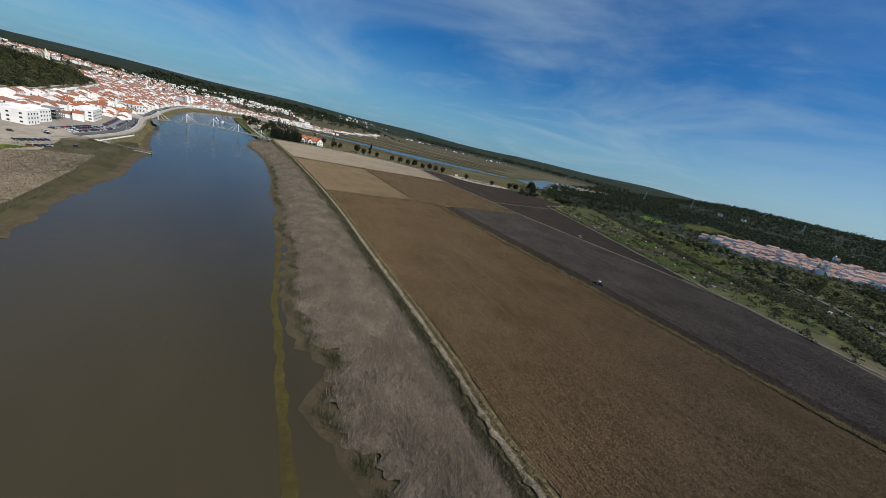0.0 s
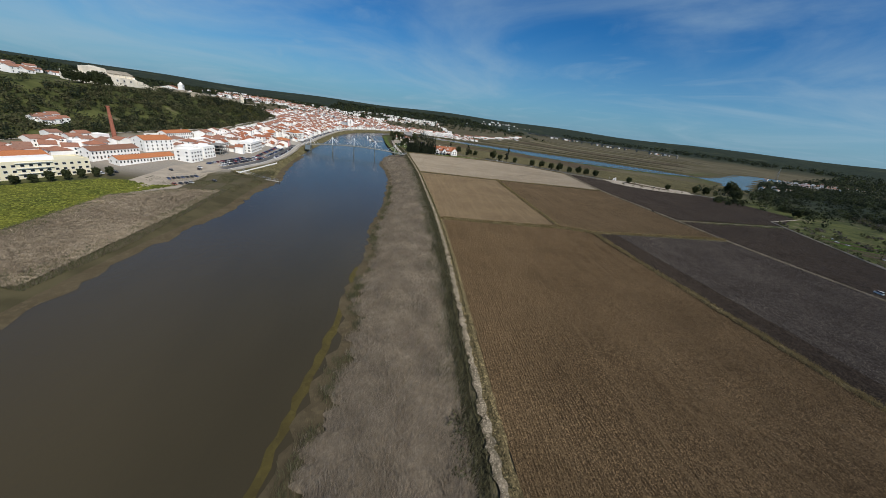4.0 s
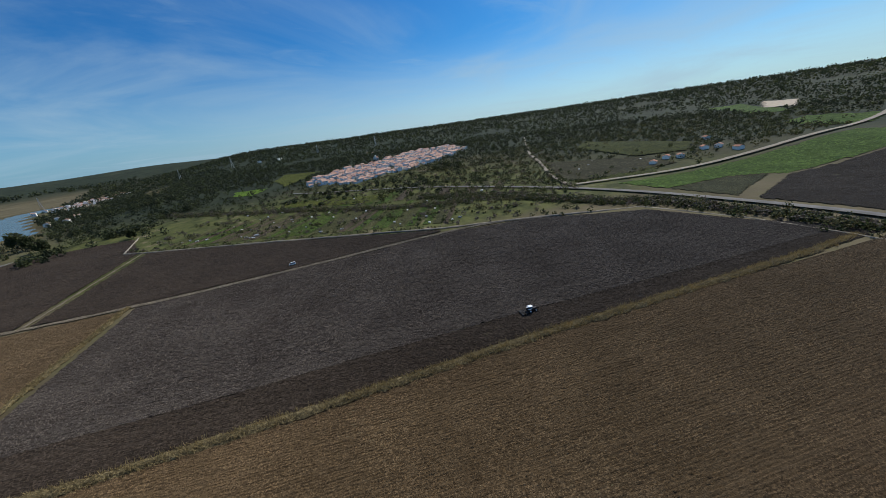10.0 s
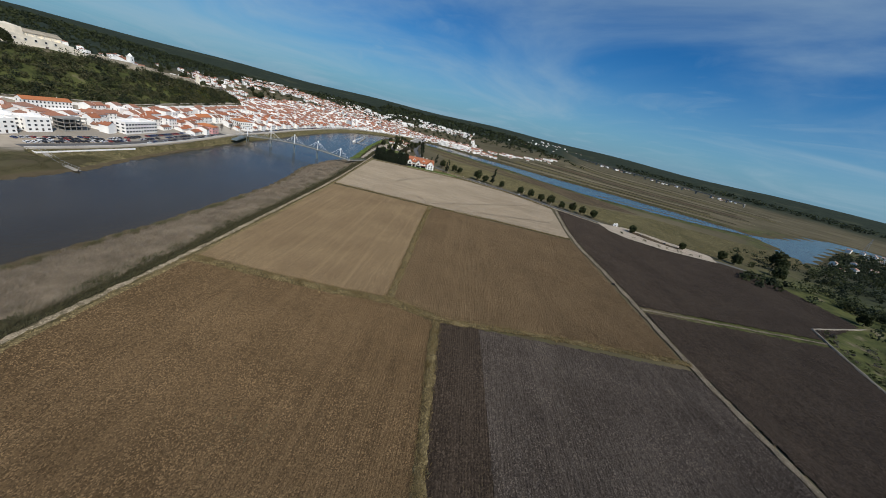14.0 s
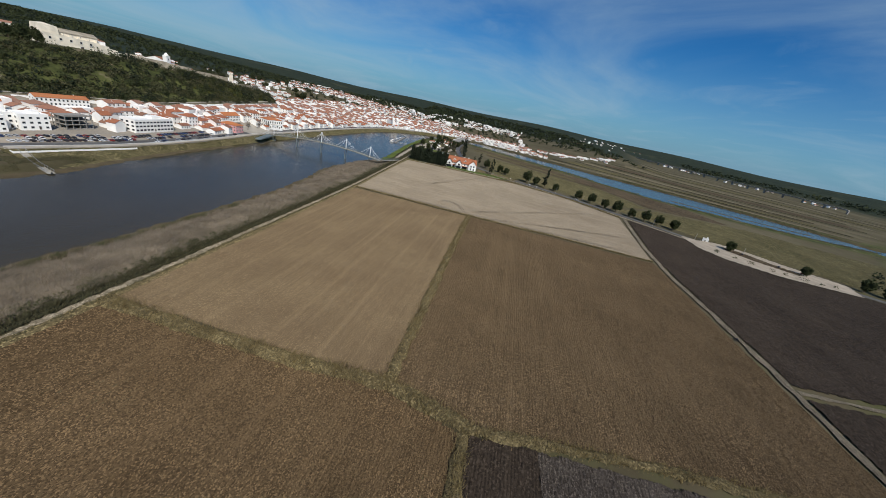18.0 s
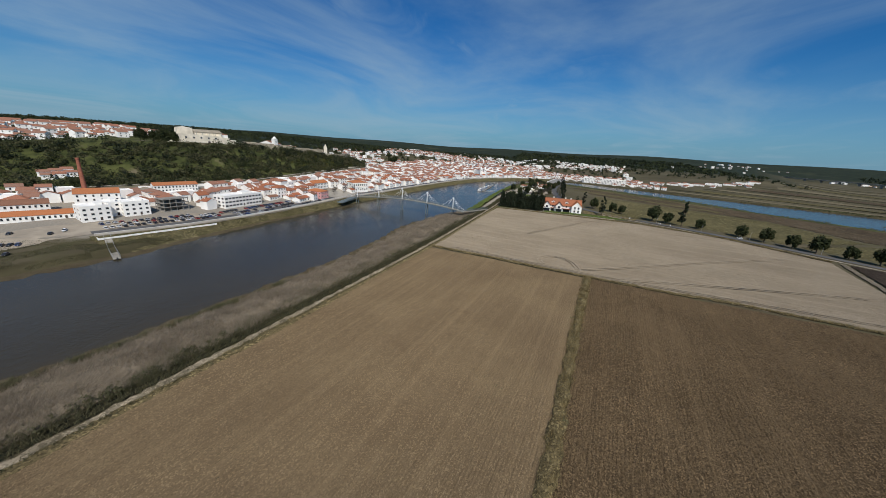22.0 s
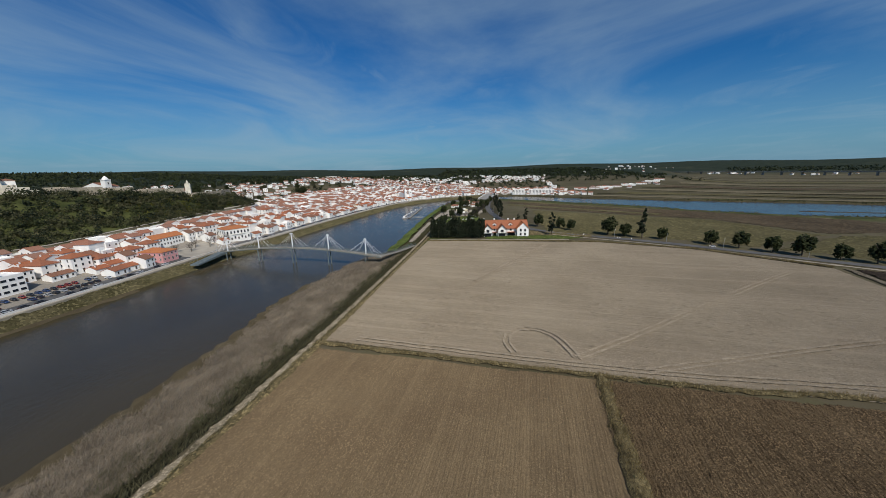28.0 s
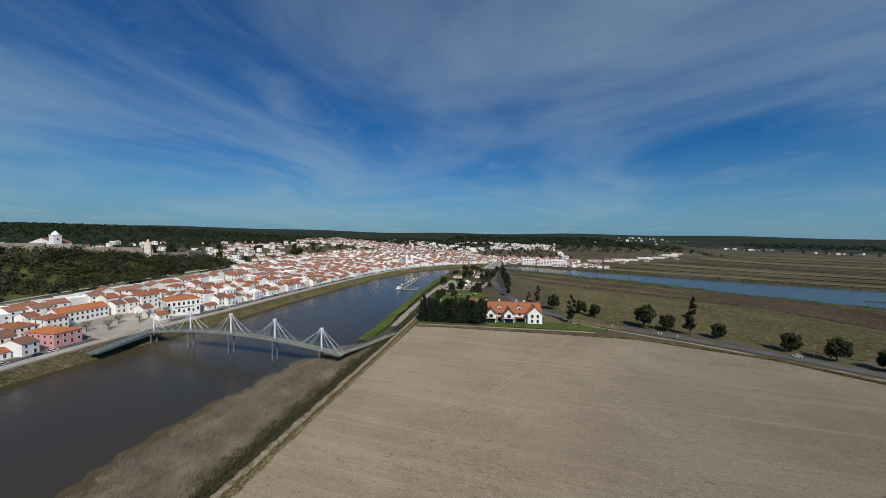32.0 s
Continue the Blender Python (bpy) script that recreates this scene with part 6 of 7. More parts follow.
def lamp_post(x, y, turn, h=7.0):
    z = ground_z(x, y)
    ob = root("street_lamp", "slim grey street lamp with a short arm", "street lamp", pose(x, y, z, 0, 0, turn) @ TRUE, "street lamps")
    g = Geo()
    g.beam((0, 0, -0.5), (0, 0, h), 0.11, 8, 0.07)
    part("pole", g, M_GALV, ob)
    g = Geo()
    g.beam((0, 0, h), (1.3, 0, h + 0.25), 0.05, 6)
    part("arm", g, M_GALV, ob)
    part("lamp_head", box_geo(1.0, -0.14, h + 0.2, 1.7, 0.14, h + 0.34), M_TRIM, ob)
    return ob


lp = lamp_post(112, 401, 60)
for x, y, t in [(134, 393, 60), (153, 382, 60), (176, 369, 60), (196, 356, 60), (218, 345, 60), (240, 334, 60), (60, 436, 30), (44, 470, 20), (36, 510, 10)]:
    copy_thing(lp, pose(x, y, ground_z(x, y), 0, 0, t))
for k in range(13):
    y = 250 + 28 * k
    copy_thing(lp, pose(float(along_quay(y)) - 4.6, y, ground_z(float(along_quay(y)) - 4.6, y), 0, 0, lerp_angle(y)))
for k, (x, y) in enumerate([(113, 398), (113.9, 397.6), (119, 396), (97, 404.5)]):
    ob = root("white_post", "short white roadside marker post", "post", pose(x, y, 0.1) @ TRUE, "roadside posts")
    part("post", box_geo(-0.25, -0.2, 0, 0.25, 0.2, 1.3), M_WHITE, ob)

# ---- garden plots ----
grng = random.Random(21)
e0, e1 = Vector((193, 46)), Vector((256, 200))
run = (e1 - e0).normalized()
side = Vector((run.y, -run.x))
pos = 0.0
while pos < 165:
    w = grng.uniform(2.4, 5.0)
    p = e0 + run * (pos + w / 2) + side * 7
    q = p + side * grng.uniform(34, 68)
    ribbon("garden_plot", [(p.x, p.y), ((p.x + q.x) / 2, (p.y + q.y) / 2), (q.x, q.y)], w, 0.16, grng.choice(M_PLOT), "narrow vegetable plot with rows of low plants", "vegetable plot", 0.12, 0.25, drape=True)
    pos += w + grng.uniform(0.3, 1.6)


pos = -25.0
while pos < 150:
    w = grng.uniform(3.5, 8.0)
    p = e0 + run * (pos + w / 2) + side * grng.uniform(62, 80)
    q = p + side * grng.uniform(22, 44) + run * grng.uniform(-6, 6)
    if grng.random() < 0.7:
        ribbon("garden_plot", [(p.x, p.y), ((p.x + q.x) / 2, (p.y + q.y) / 2), (q.x, q.y)], w, 0.2, grng.choice(M_PLOT), "vegetable plot behind the hedge", "vegetable plot", 0.12, 0.3, drape=True)
    pos += w + grng.uniform(0.5, 5)


def shed(x, y, turn, kind):
    m = pose(x, y, ground_z(x, y), 0, 0, turn) @ Matrix.Diagonal((0.75, 0.75, 0.75, 1))
    key = "shed%d" % kind
    if key in BUILT:
        return copy_thing(BUILT[key], m)
    w, d = ((3.4, 2.6), (5.2, 3.0), (2.4, 2.2))[kind]
    ob = BUILT[key] = root("garden_shed", ("small white garden shed with a flat metal roof", "long grey garden shed with a pale roof", "tiny weathered tool hut")[kind], "shed", m @ TRUE, "garden sheds")
    part("wall", box_geo(-w / 2, -d / 2, -1, w / 2, d / 2, 2.1), (M_WHITE, M_CONCRETE, M_PLANK)[kind], ob)
    g = Geo()
    g.hull([(-w / 2 - 0.2, -d / 2 - 0.2, 2.1), (w / 2 + 0.2, -d / 2 - 0.2, 2.1), (w / 2 + 0.2, d / 2 + 0.2, 2.4), (-w / 2 - 0.2, d / 2 + 0.2, 2.4)], [(-w / 2 - 0.2, -d / 2 - 0.2, 2.18), (w / 2 + 0.2, -d / 2 - 0.2, 2.18), (w / 2 + 0.2, d / 2 + 0.2, 2.48), (-w / 2 - 0.2, d / 2 + 0.2, 2.48)])
    part("roof", g, M_GALV if kind else M_TRIM, ob)
    opening("door", window_mesh(0.8, 1.8, True), ob, at=pose(0, -d / 2, 0))
    return ob


for k in range(44):
    p = e0 + run * grng.uniform(-20, 175) + side * grng.choice([grng.uniform(8, 16), grng.uniform(20, 75)])
    shed(p.x, p.y, grng.uniform(-90, 90), grng.choice([0, 1, 2, 2]))
for x, y in [(262, -70), (268, -82), (275, -90), (283, -120), (250, -110), (330, -60), (390, -90), (300, 40), (310, 90), (330, 120), (300, 150)]:
    shed(x, y, grng.uniform(-90, 90), 1)

# meadows round the plain
sheet("meadow_house", [(78, 412), (130, 404), (168, 386), (215, 420), (190, 470), (120, 500), (70, 520)], 0.05, M_MEADOW, "olive meadow behind the tree-lined road", "meadow", step=2.5, clod=0.1, seed=31)
sheet("meadow_strip", [(64, 535), (120, 508), (190, 476), (220, 425), (290, 440), (270, 480), (200, 520), (140, 560), (60, 600)], 0.05, M_MEADOW_B, "brown wet meadow along the second river arm", "meadow", step=2.5, clod=0.1, seed=32)
sheet("meadow_east", [(175, 382), (225, 352), (300, 320), (400, 360), (440, 410), (300, 436), (220, 418)], 0.05, M_MEADOW, "olive marsh meadow beyond the road", "meadow", step=3.0, clod=0.1, seed=33)
GREEN = [(207, -57), (201, -98), (198, -130), (197, -164), (198, -215), (160, -215), (162, -172), (165.5, -113), (171, -110), (180, -96), (179, -61)]
sheet("meadow_green", GREEN, 0.12, M_MEADOW_G, "bright green strip of young crop", "meadow", step=1.4, clod=0.12, seed=34)
sheet("meadow_olive", [(178, -62), (178.6, -94), (170, -108.5), (158.6, -81), (152, -67)], 0.12, M_PLOT[1], "olive half-grown crop beside the green strip", "meadow", step=1.2, clod=0.12, seed=36)
sheet("field_far_south", [(145, -68), (164, -113), (161, -137), (160, -172), (158, -250), (60, -270), (30, -110), (60, -84), (111, -76), (125, -73)], 0.05, M_DARK, "dark ploughed field beyond the raised road", "field", step=1.2, clod=0.2, seed=35)
ribbon("field_bank", [(148, -66), (158, -84), (166, -112), (164, -138), (162, -172)], 1.4, 0.2, M_PAVE, "pale stony bank between crop and ploughed field", "field margin", 0.3, 0.4, 2.0)
sheet("pasture_brown", [(305, -69), (252, -116), (224, -112), (228, -62), (236, -44)], 0.3, M_MEADOW, "rough brown pasture beside the lane", "pasture", step=1.8, clod=0.2, seed=37)
sheet("pasture_olive", [(369, -149), (300, -158), (257, -161), (241, -139), (259, -115), (330, -114)], 0.5, M_LAWN, "olive pasture with a dark hedge", "pasture", step=1.8, clod=0.2, seed=38)
sheet("pasture_low", [(240, -62), (232, -100), (214, -90), (222, -52)], 0.15, M_LAWN, "green grass beside the bend of the lane", "pasture", step=1.8, clod=0.2, seed=39)
sheet("meadow_south", [(266, -284), (222, -290), (208, -246), (226, -236), (262, -250)], 0.15, M_MEADOW_G, "green meadow beyond the farm", "meadow", step=3.0, clod=0.2, seed=44)
sheet("meadow_far", [(452, -462), (350, -362), (290, -316), (332, -312), (470, -420)], 0.3, M_MEADOW_G, "far green meadow among the woods", "meadow", step=5.0, clod=0.2, seed=45)
sheet("sand_pit", [(430, -468), (386, -462), (318, -352), (345, -352)], 0.4, M_SAND, "pale sandy clearing on the far slope", "clearing", step=5.0, clod=0.4, seed=46)
for pts, mat, text in (([(439, 165), (471, 150), (538, 138), (560, 190), (500, 190)], M_LAWN, "green meadow behind the village"), ([(422, 193), (446, 183), (452, 219), (430, 214)], M_MEADOW_G, "small bright meadow in the woods"), ([(580, 367), (700, 440), (770, 470), (784, 430), (640, 372)], M_MEADOW, "tan clearing on the wooded slope"), ([(300, 60), (336, 112), (350, 150), (330, 150), (285, 80)], M_LAWN, "green allotment behind the hedge")):
    sheet("clearing", pts, 0.25, mat, text, "meadow", step=3.0, clod=0.2, seed=47)
# strips of the northern plain and the dark banks between them
PLAIN = [[(150, 690), (232, 662), (311, 632), (376, 610), (440, 588), (500, 566)], [(190, 735), (262, 706), (345, 668), (420, 640), (500, 622)], [(230, 790), (300, 752), (385, 712), (480, 676), (600, 660)], [(280, 850), (394, 810), (520, 765), (640, 740)], [(340, 930), (450, 900), (590, 850), (720, 800)], [(400, 1030), (530, 990), (670, 930), (820, 860)], [(450, 1160), (600, 1110), (760, 1010), (900, 930)]]
for k, line in enumerate(PLAIN):
    line = rounded_line(line, 2)
    ribbon("plain_strip", line, 19 + 7 * k, 0.35, (M_PLAIN, M_MEADOW, M_PLAIN, M_MEADOW_B)[k % 4], "long flat strip of tan and olive marsh meadow", "meadow", 0.1, 1.5, 12.0, drape=True)
    ribbon("plain_bank", [(x + 8 + 3.5 * k, y + 17 + 6.5 * k) for x, y in line], 2.2 + 0.5 * k, 1.3, M_DITCH, "low dark bank across the tidal marsh", "marsh bank", 0.6, 0.8, 10.0, drape=True)
ribbon("arm_mud", rounded_line([(138, 594), (174, 570), (205, 541), (262, 509), (286, 507), (367, 497), (419, 500), (462, 508)], 2), 9.0, WATER + 0.03, M_MUD, "wet mud flat along the second river arm", "mud bank", 0.2, 2.0, 5.0)
ribbon("arm_mud", rounded_line([(280, 540), (330, 531), (380, 526), (420, 524)], 2), 4.0, WATER + 0.03, M_MUD, "low mud bar in the second river arm", "mud bank", 0.2, 1.8, 5.0)

# the head of the pale field: low wall, lawn and river path
wall_along("field_wall", [(15, 379.5), (45, 384.5), (88, 391)], 0.0, 0.42, 0.16, M_RUIN, "low grey wall between the field and the house garden", "garden wall")
sheet("house_lawn", [(44, 386.5), (88, 393), (96, 397), (84, 402), (68, 400), (44, 395)], 0.06, M_BANK, "green lawn before the gabled house", "lawn", step=1.2, clod=0.1, seed=51)
sheet("yard", [(68, 402), (84, 403), (98, 398), (104, 403), (80, 414), (68, 412)], 0.05, M_MARGIN, "bare brown yard beside the gabled house", "yard", step=1.2, clod=0.2, seed=52)
ribbon("green_bank", rounded_line([(4, 352), (-1, 385), (-6, 420), (-13, 462), (-17, 510), (-22, 560)], 2), 4.6, 0.06, M_BANK, "bright green grassy bank above the mud", "river bank", 0.1, 0.8, 3.0, drape=True)
ribbon("river_path", rounded_line([(7, 372), (3.5, 391), (-0.5, 421), (-4, 455), (-8, 500)], 2), 3.0, 0.28, M_SAND, "sandy path along the river bank", "path", 0.05, 0.4, 3.0, drape=True)
sheet("spit_lawn", [(2, 428), (22, 420), (34, 452), (26, 476), (4, 470)], 0.05, M_BANK, "green lawn behind the conifer hedge", "lawn", step=1.5, clod=0.1, seed=53)
sheet("spit_parking", [(-4, 470), (24, 478), (30, 520), (-8, 520)], 0.07, M_SAND, "sandy car park by the river landing", "car park", step=2.0, clod=0.05, seed=54)
for k in range(26):
    car(crng.choice(shades + ["white", "white"]), 0.5 + 3.0 * (k % 9) + crng.uniform(-0.3, 0.3), 432 + 24 * (k // 9) + crng.uniform(-1, 1), 90 + crng.uniform(-12, 12))
sheet("layby", [(208, 343), (217, 341), (231, 347), (247, 341), (262, 330), (284, 318), (278, 302), (240, 302), (218, 310), (209, 322)], 0.5, M_SAND, "pale sandy layby beside the country road", "layby", step=1.2, clod=0.06, seed=56)
sheet("layby_island", [(231, 340), (241, 336), (250, 326), (262, 319), (258, 314), (240, 322), (230, 331)], 0.62, M_MEADOW_B, "brown grassy island in the sandy layby", "grass island", step=1.0, clod=0.08, seed=57)
for x, y, t in ((238, 331, 60), (252, 322, 40), (263, 320, 150)):
    car(crng.choice(shades), x, y, t, 0.62)
# second-arm meadows in bands
for k, (a, b, w, mat) in enumerate(((( 40, 612), (168, 528), 9, 0), ((44, 590), (172, 512), 10, 1), ((46, 566), (166, 498), 9, 0))):
    ribbon("meadow_band", [a, ((a[0] + b[0]) / 2, (a[1] + b[1]) / 2), b], w, 0.30, (M_MEADOW, M_MEADOW_B)[mat], "long strip of olive and brown marsh meadow", "meadow", 0.05, 0.8, 6.0)

# ---- vegetation ----
def cards(r, centres, radii, per, size, squash=1.0, shell=0.55):
    """Small leaf quads spread through ellipsoids: corners and faces."""
    centres, radii = np.repeat(centres, per, 0), np.repeat(radii, per, 0)
    size = np.repeat(np.broadcast_to(size, (len(centres) // per,)), per)
    n = len(centres)
    d = r.normal(size=(n, 3))
    d /= np.linalg.norm(d, axis=1, keepdims=True)
    p = centres + d * radii * (shell + (1 - shell) * r.random((n, 1)))
    nrm = d + 0.8 * r.normal(size=(n, 3)) + (0, 0, 0.3)
    nrm /= np.linalg.norm(nrm, axis=1, keepdims=True)
    a = np.cross(nrm, r.normal(size=(n, 3)))
    a /= np.linalg.norm(a, axis=1, keepdims=True) + 1e-9
    b = np.cross(nrm, a)
    s = (size * r.uniform(0.6, 1.4, n))[:, None] / 2
    b = b * r.uniform(0.55, 1.0, (n, 1))
    co = np.stack([p - a * s - b * s * 0.6, p + a * s * 0.7 - b * s, p + a * s + b * s * 0.7, p - a * s * 0.6 + b * s], 1).reshape(-1, 3)
    return co, np.arange(4 * n).reshape(-1, 4)


def limbs_geo(h, spread, r, count, base=0.16):
    g = Geo()
    g.beam((0, 0, -0.3), (0.05 * h * r.uniform(-1, 1), 0.04 * h, h * 0.5), base, 8, base * 0.6)
    for k in range(count):
        a = 2 * math.pi * k / count + r.uniform(-0.4, 0.4)
        g.beam((0, 0, h * r.uniform(0.25, 0.45)), (spread * 0.55 * math.cos(a), spread * 0.55 * math.sin(a), h * r.uniform(0.6, 0.8)), base * 0.5, 6, base * 0.2)
    return g


TREES = {}


def tree(kind, x, y, s=1.0, turn=0.0, z=None):
    zz = ground_z(x, y) if z is None else z
    m = pose(x, y, zz, 0, 0, turn) @ Matrix.Diagonal((s, s, s * (0.9 + 0.2 * ((x * 7 + y * 3) % 1)), 1))
    if kind in TREES:
        first = TREES[kind].scale
        return copy_thing(TREES[kind], m @ Matrix.Diagonal((1 / first[0], 1 / first[1], 1 / first[2], 1)))
    spec = {
        "broad": ("broad-leaved dark green roadside tree with an uneven crown", 9.5, 3.0, M_LEAF, "roadside trees"),
        "round": ("bushy dark green tree with a low rounded crown", 7.4, 2.5, M_LEAF, "roadside trees"),
        "slim": ("slender upright dark tree with a ragged crown", 12.0, 2.2, M_PINE, "roadside trees"),
        "conifer": ("dense dark conifer in a tall hedge", 9.0, 1.8, M_PINE, "conifers of the hedge"),
        "cypress": ("tall narrow dark cypress", 11.0, 1.2, M_PINE, "cypresses"),
        "bare": ("bare grey-brown winter tree", 6.5, 2.6, M_BARE, "winter trees"),
        "olive": ("small grey-green tree on the slope", 5.0, 2.6, M_SCRUB, "garden trees"),
    }[kind]
    label, h, w, leaf, group = spec
    r, pr = np.random.default_rng(len(TREES) + 40), random.Random(len(TREES) + 40)
    ob = TREES[kind] = root("tree", label, "tree", m, group)
    part("trunk", limbs_geo(h, w, pr, 5, 0.10 + 0.012 * h), M_BARK, ob)
    if kind in ("conifer", "cypress"):
        c = np.array([(r.normal(0, 0.12 * w), r.normal(0, 0.12 * w), h * t) for t in np.linspace(0.12, 0.95, 11)])
        rad = np.array([(w * (1.05 - t) ** 0.6, w * (1.05 - t) ** 0.6, h * 0.09) for t in np.linspace(0.12, 0.95, 11)])
        co, f = cards(r, c, rad, 75, 0.5, shell=0.6)
    elif kind == "slim":
        c = np.array([(r.normal(0, 0.3 * w), r.normal(0, 0.3 * w), h * t) for t in np.linspace(0.22, 0.95, 11)])
        rad = np.array([(w * pr.uniform(0.5, 0.9) * (1.15 - t), w * pr.uniform(0.5, 0.9) * (1.15 - t), h * 0.07) for t in np.linspace(0.22, 0.95, 11)])
        co, f = cards(r, c, rad, 70, 0.5, shell=0.4)
    elif kind == "bare":
        g = Geo()
        for k in range(120):
            a, e = pr.uniform(0, 2 * math.pi), pr.uniform(0.2, 1.3)
            p = Vector((0.5 * w * math.cos(a) * pr.random(), 0.5 * w * math.sin(a) * pr.random(), h * pr.uniform(0.4, 0.75)))
            g.beam(p, p + Vector((math.cos(a) * math.cos(e), math.sin(a) * math.cos(e), math.sin(e))) * pr.uniform(0.9, 1.9), 0.035, 3, 0.012)
        part("crown", g, M_BARE, ob)
        return ob
    else:
        n = 18
        ang = r.uniform(0, 2 * np.pi, n)
        rr = w * np.sqrt(r.random(n)) * 0.72
        c = np.stack([rr * np.cos(ang), rr * np.sin(ang), h * (0.26 + 0.60 * r.random(n) * (1 - 0.35 * rr / w))], -1)
        rad = np.stack([w * r.uniform(0.3, 0.5, n), w * r.uniform(0.3, 0.5, n), h * r.uniform(0.14, 0.22, n)], -1)
        co, f = cards(r, c, rad, 80, 0.6, shell=0.4)
    part("crown", soup("crown", co, f, [leaf]), None, ob)
    return ob


trng = random.Random(4)
for kind, x, y, s in [("broad", 73, 431, 1.0), ("slim", 80, 404, 0.95), ("broad", 92, 419, 0.8), ("round", 86, 425, 1.0), ("broad", 110, 407, 1.25), ("round", 118, 404, 1.0), ("slim", 125, 400, 1.15), ("round", 134, 399, 0.85), ("round", 151, 389, 0.95), ("broad", 159, 382, 0.95), ("round", 168, 376, 1.0), ("broad", 175, 371, 1.05), ("round", 184, 366, 0.9), ("broad", 192, 362, 1.0), ("broad", 200, 360, 0.9), ("round", 209, 357, 1.0), ("slim", 65, 445, 0.8), ("slim", 60, 440, 0.55), ("round", 290, 316, 1.0), ("round", 298, 312, 1.1), ("broad", 352, 340, 1.6), ("broad", 340, 322, 1.3), ("round", 322, 304, 1.2), ("round", 232, 334, 0.9), ("round", 262, 318, 0.8), ("broad", 310, 292, 1.2), ("round", 310, 240, 1.0)]:
    tree(kind, x, y, s * 1.25, trng.uniform(0, 360))
for k in range(30):
    tree("conifer", 14 + 28 * (k // 2) / 14 + trng.uniform(-0.6, 0.6), 385.5 + 5 * (k % 2) + 0.12 * k + trng.uniform(-0.8, 0.8), trng.uniform(0.95, 1.25), trng.uniform(0, 360))
for k in range(9):
    tree("slim", 47 - 1.9 * k, 462 + 13 * k, trng.uniform(0.8, 1.15), trng.uniform(0, 360))
for k in range(60):
    x, y = trng.uniform(-16, 30), trng.uniform(425, 625)
    if poly_distance(np.array([x]), np.array([y]), RIVER)[0] > 5:
        tree(trng.choice(["olive", "round", "bare", "broad"]), x, y, trng.uniform(0.7, 1.1), trng.uniform(0, 360))
for k in range(9):
    y = 316 + 5 * k
    tree("bare", float(along_quay(y)) - 11 - 3 * (k % 2), y, 0.8, trng.uniform(0, 360))
for k in range(11):
    p = Vector((-111, 148)) + Vector((0.43, 0.90)) * 4.2 * (k - 5)
    tree("round", p.x, p.y, 0.55, trng.uniform(0, 360))
for k in range(10):
    tree("broad", -188 + trng.uniform(-8, 8), 268 + 1.6 * k + trng.uniform(-2, 2), trng.uniform(0.8, 1.25), 0)
for k in range(70):
    x, y = trng.uniform(-330, -120), trng.uniform(420, 660)
    if not any(abs(x - a) < 7 and abs(y - b) < 7 for a, b, _, _ in HOUSES):
        tree(trng.choice(["olive", "round", "broad"]), x, y, trng.uniform(0.8, 1.4), trng.uniform(0, 360))


def stuff(name, co, f, mats, label, category, mi=None):
    return tagged(new(name, soup(name, co, f, mats, mi)), label, category, kind="stuff")


def clumps(name, pts, size, per, leaf, mats, label, category, seed, flat=0.75):
    """Many bushes or far trees, each a bunch of leaf quads standing on the ground."""
    r = np.random.default_rng(seed)
    pts, size = np.asarray(pts, float), np.asarray(size, float)
    z = height(pts[:, 0], pts[:, 1])
    centres = np.stack([pts[:, 0], pts[:, 1], z + size * flat * 0.8], -1)
    rad = np.stack([size * r.uniform(0.8, 1.2, len(size)), size * r.uniform(0.8, 1.2, len(size)), size * flat], -1)
    co, f = cards(r, centres, rad, per, np.asarray(leaf) if np.ndim(leaf) else leaf, shell=0.5)
    mi = None
    if len(mats) > 1:
        mi = np.repeat(r.integers(0, len(mats), len(pts)), per)
    return stuff(name, co, f, mats, label, category, mi)


def clear_of(p, gap=8.0):
    hs = np.array([(a, b) for a, b, _, _ in HOUSES])
    return np.array([np.abs(hs - q).max(1).min() > gap for q in p])


nr = np.random.default_rng(77)
# scrub on the castle hill
y = nr.uniform(70, 445, 5000)
p = np.stack([np.interp(y, *FOOT) - 1.6 - nr.random(5000) * (np.interp(y, *SLOPE) + np.where(y > 325, 10, -10)), y], -1)
p = p[~((np.abs(p[:, 0] + 199) < 15) & (np.abs(p[:, 1] - 310) < 34)) & (np.hypot(p[:, 0] + 141.5, p[:, 1] - 374) > 5)]
p = p[clear_of(p, 4.5) & (np.sin(p[:, 0] * 0.21 + 2 * np.sin(p[:, 1] * 0.07)) * np.cos(p[:, 1] * 0.13) < 0.50)]
clumps("hillside_scrub", p, nr.uniform(0.9, 2.3, len(p)) * (1 + 0.9 * (nr.random(len(p)) < 0.16)), 32, 0.6, [M_SCRUB, M_SCRUB, M_SCRUB, M_LEAF, M_PINE], "dense green scrub and small trees on the castle hill", "scrub", 1)
y = nr.uniform(335, 398, 320)
p = np.stack([np.interp(y, *FOOT) - 4.5 - nr.random(320) * np.interp(y, *SLOPE) * 0.7, y], -1)
clumps("broom_bushes", p, nr.uniform(0.9, 1.8, len(p)), 26, 0.6, [M_BROOM, M_SCRUB], "yellow-green broom bushes below the old tower", "broom", 2)
p = np.stack([nr.uniform(-240, -200, 200), nr.uniform(322, 430, 200)], -1)
p = p[clear_of(p, 6) & ~((p[:, 0] > -222) & (np.abs(p[:, 1] - 308) < 38))]
clumps("hilltop_trees", p, nr.uniform(1.6, 3.4, len(p)), 26, 1.1, [M_LEAF, M_PINE], "dark trees on the hilltop behind the castle", "trees", 3, 0.85)
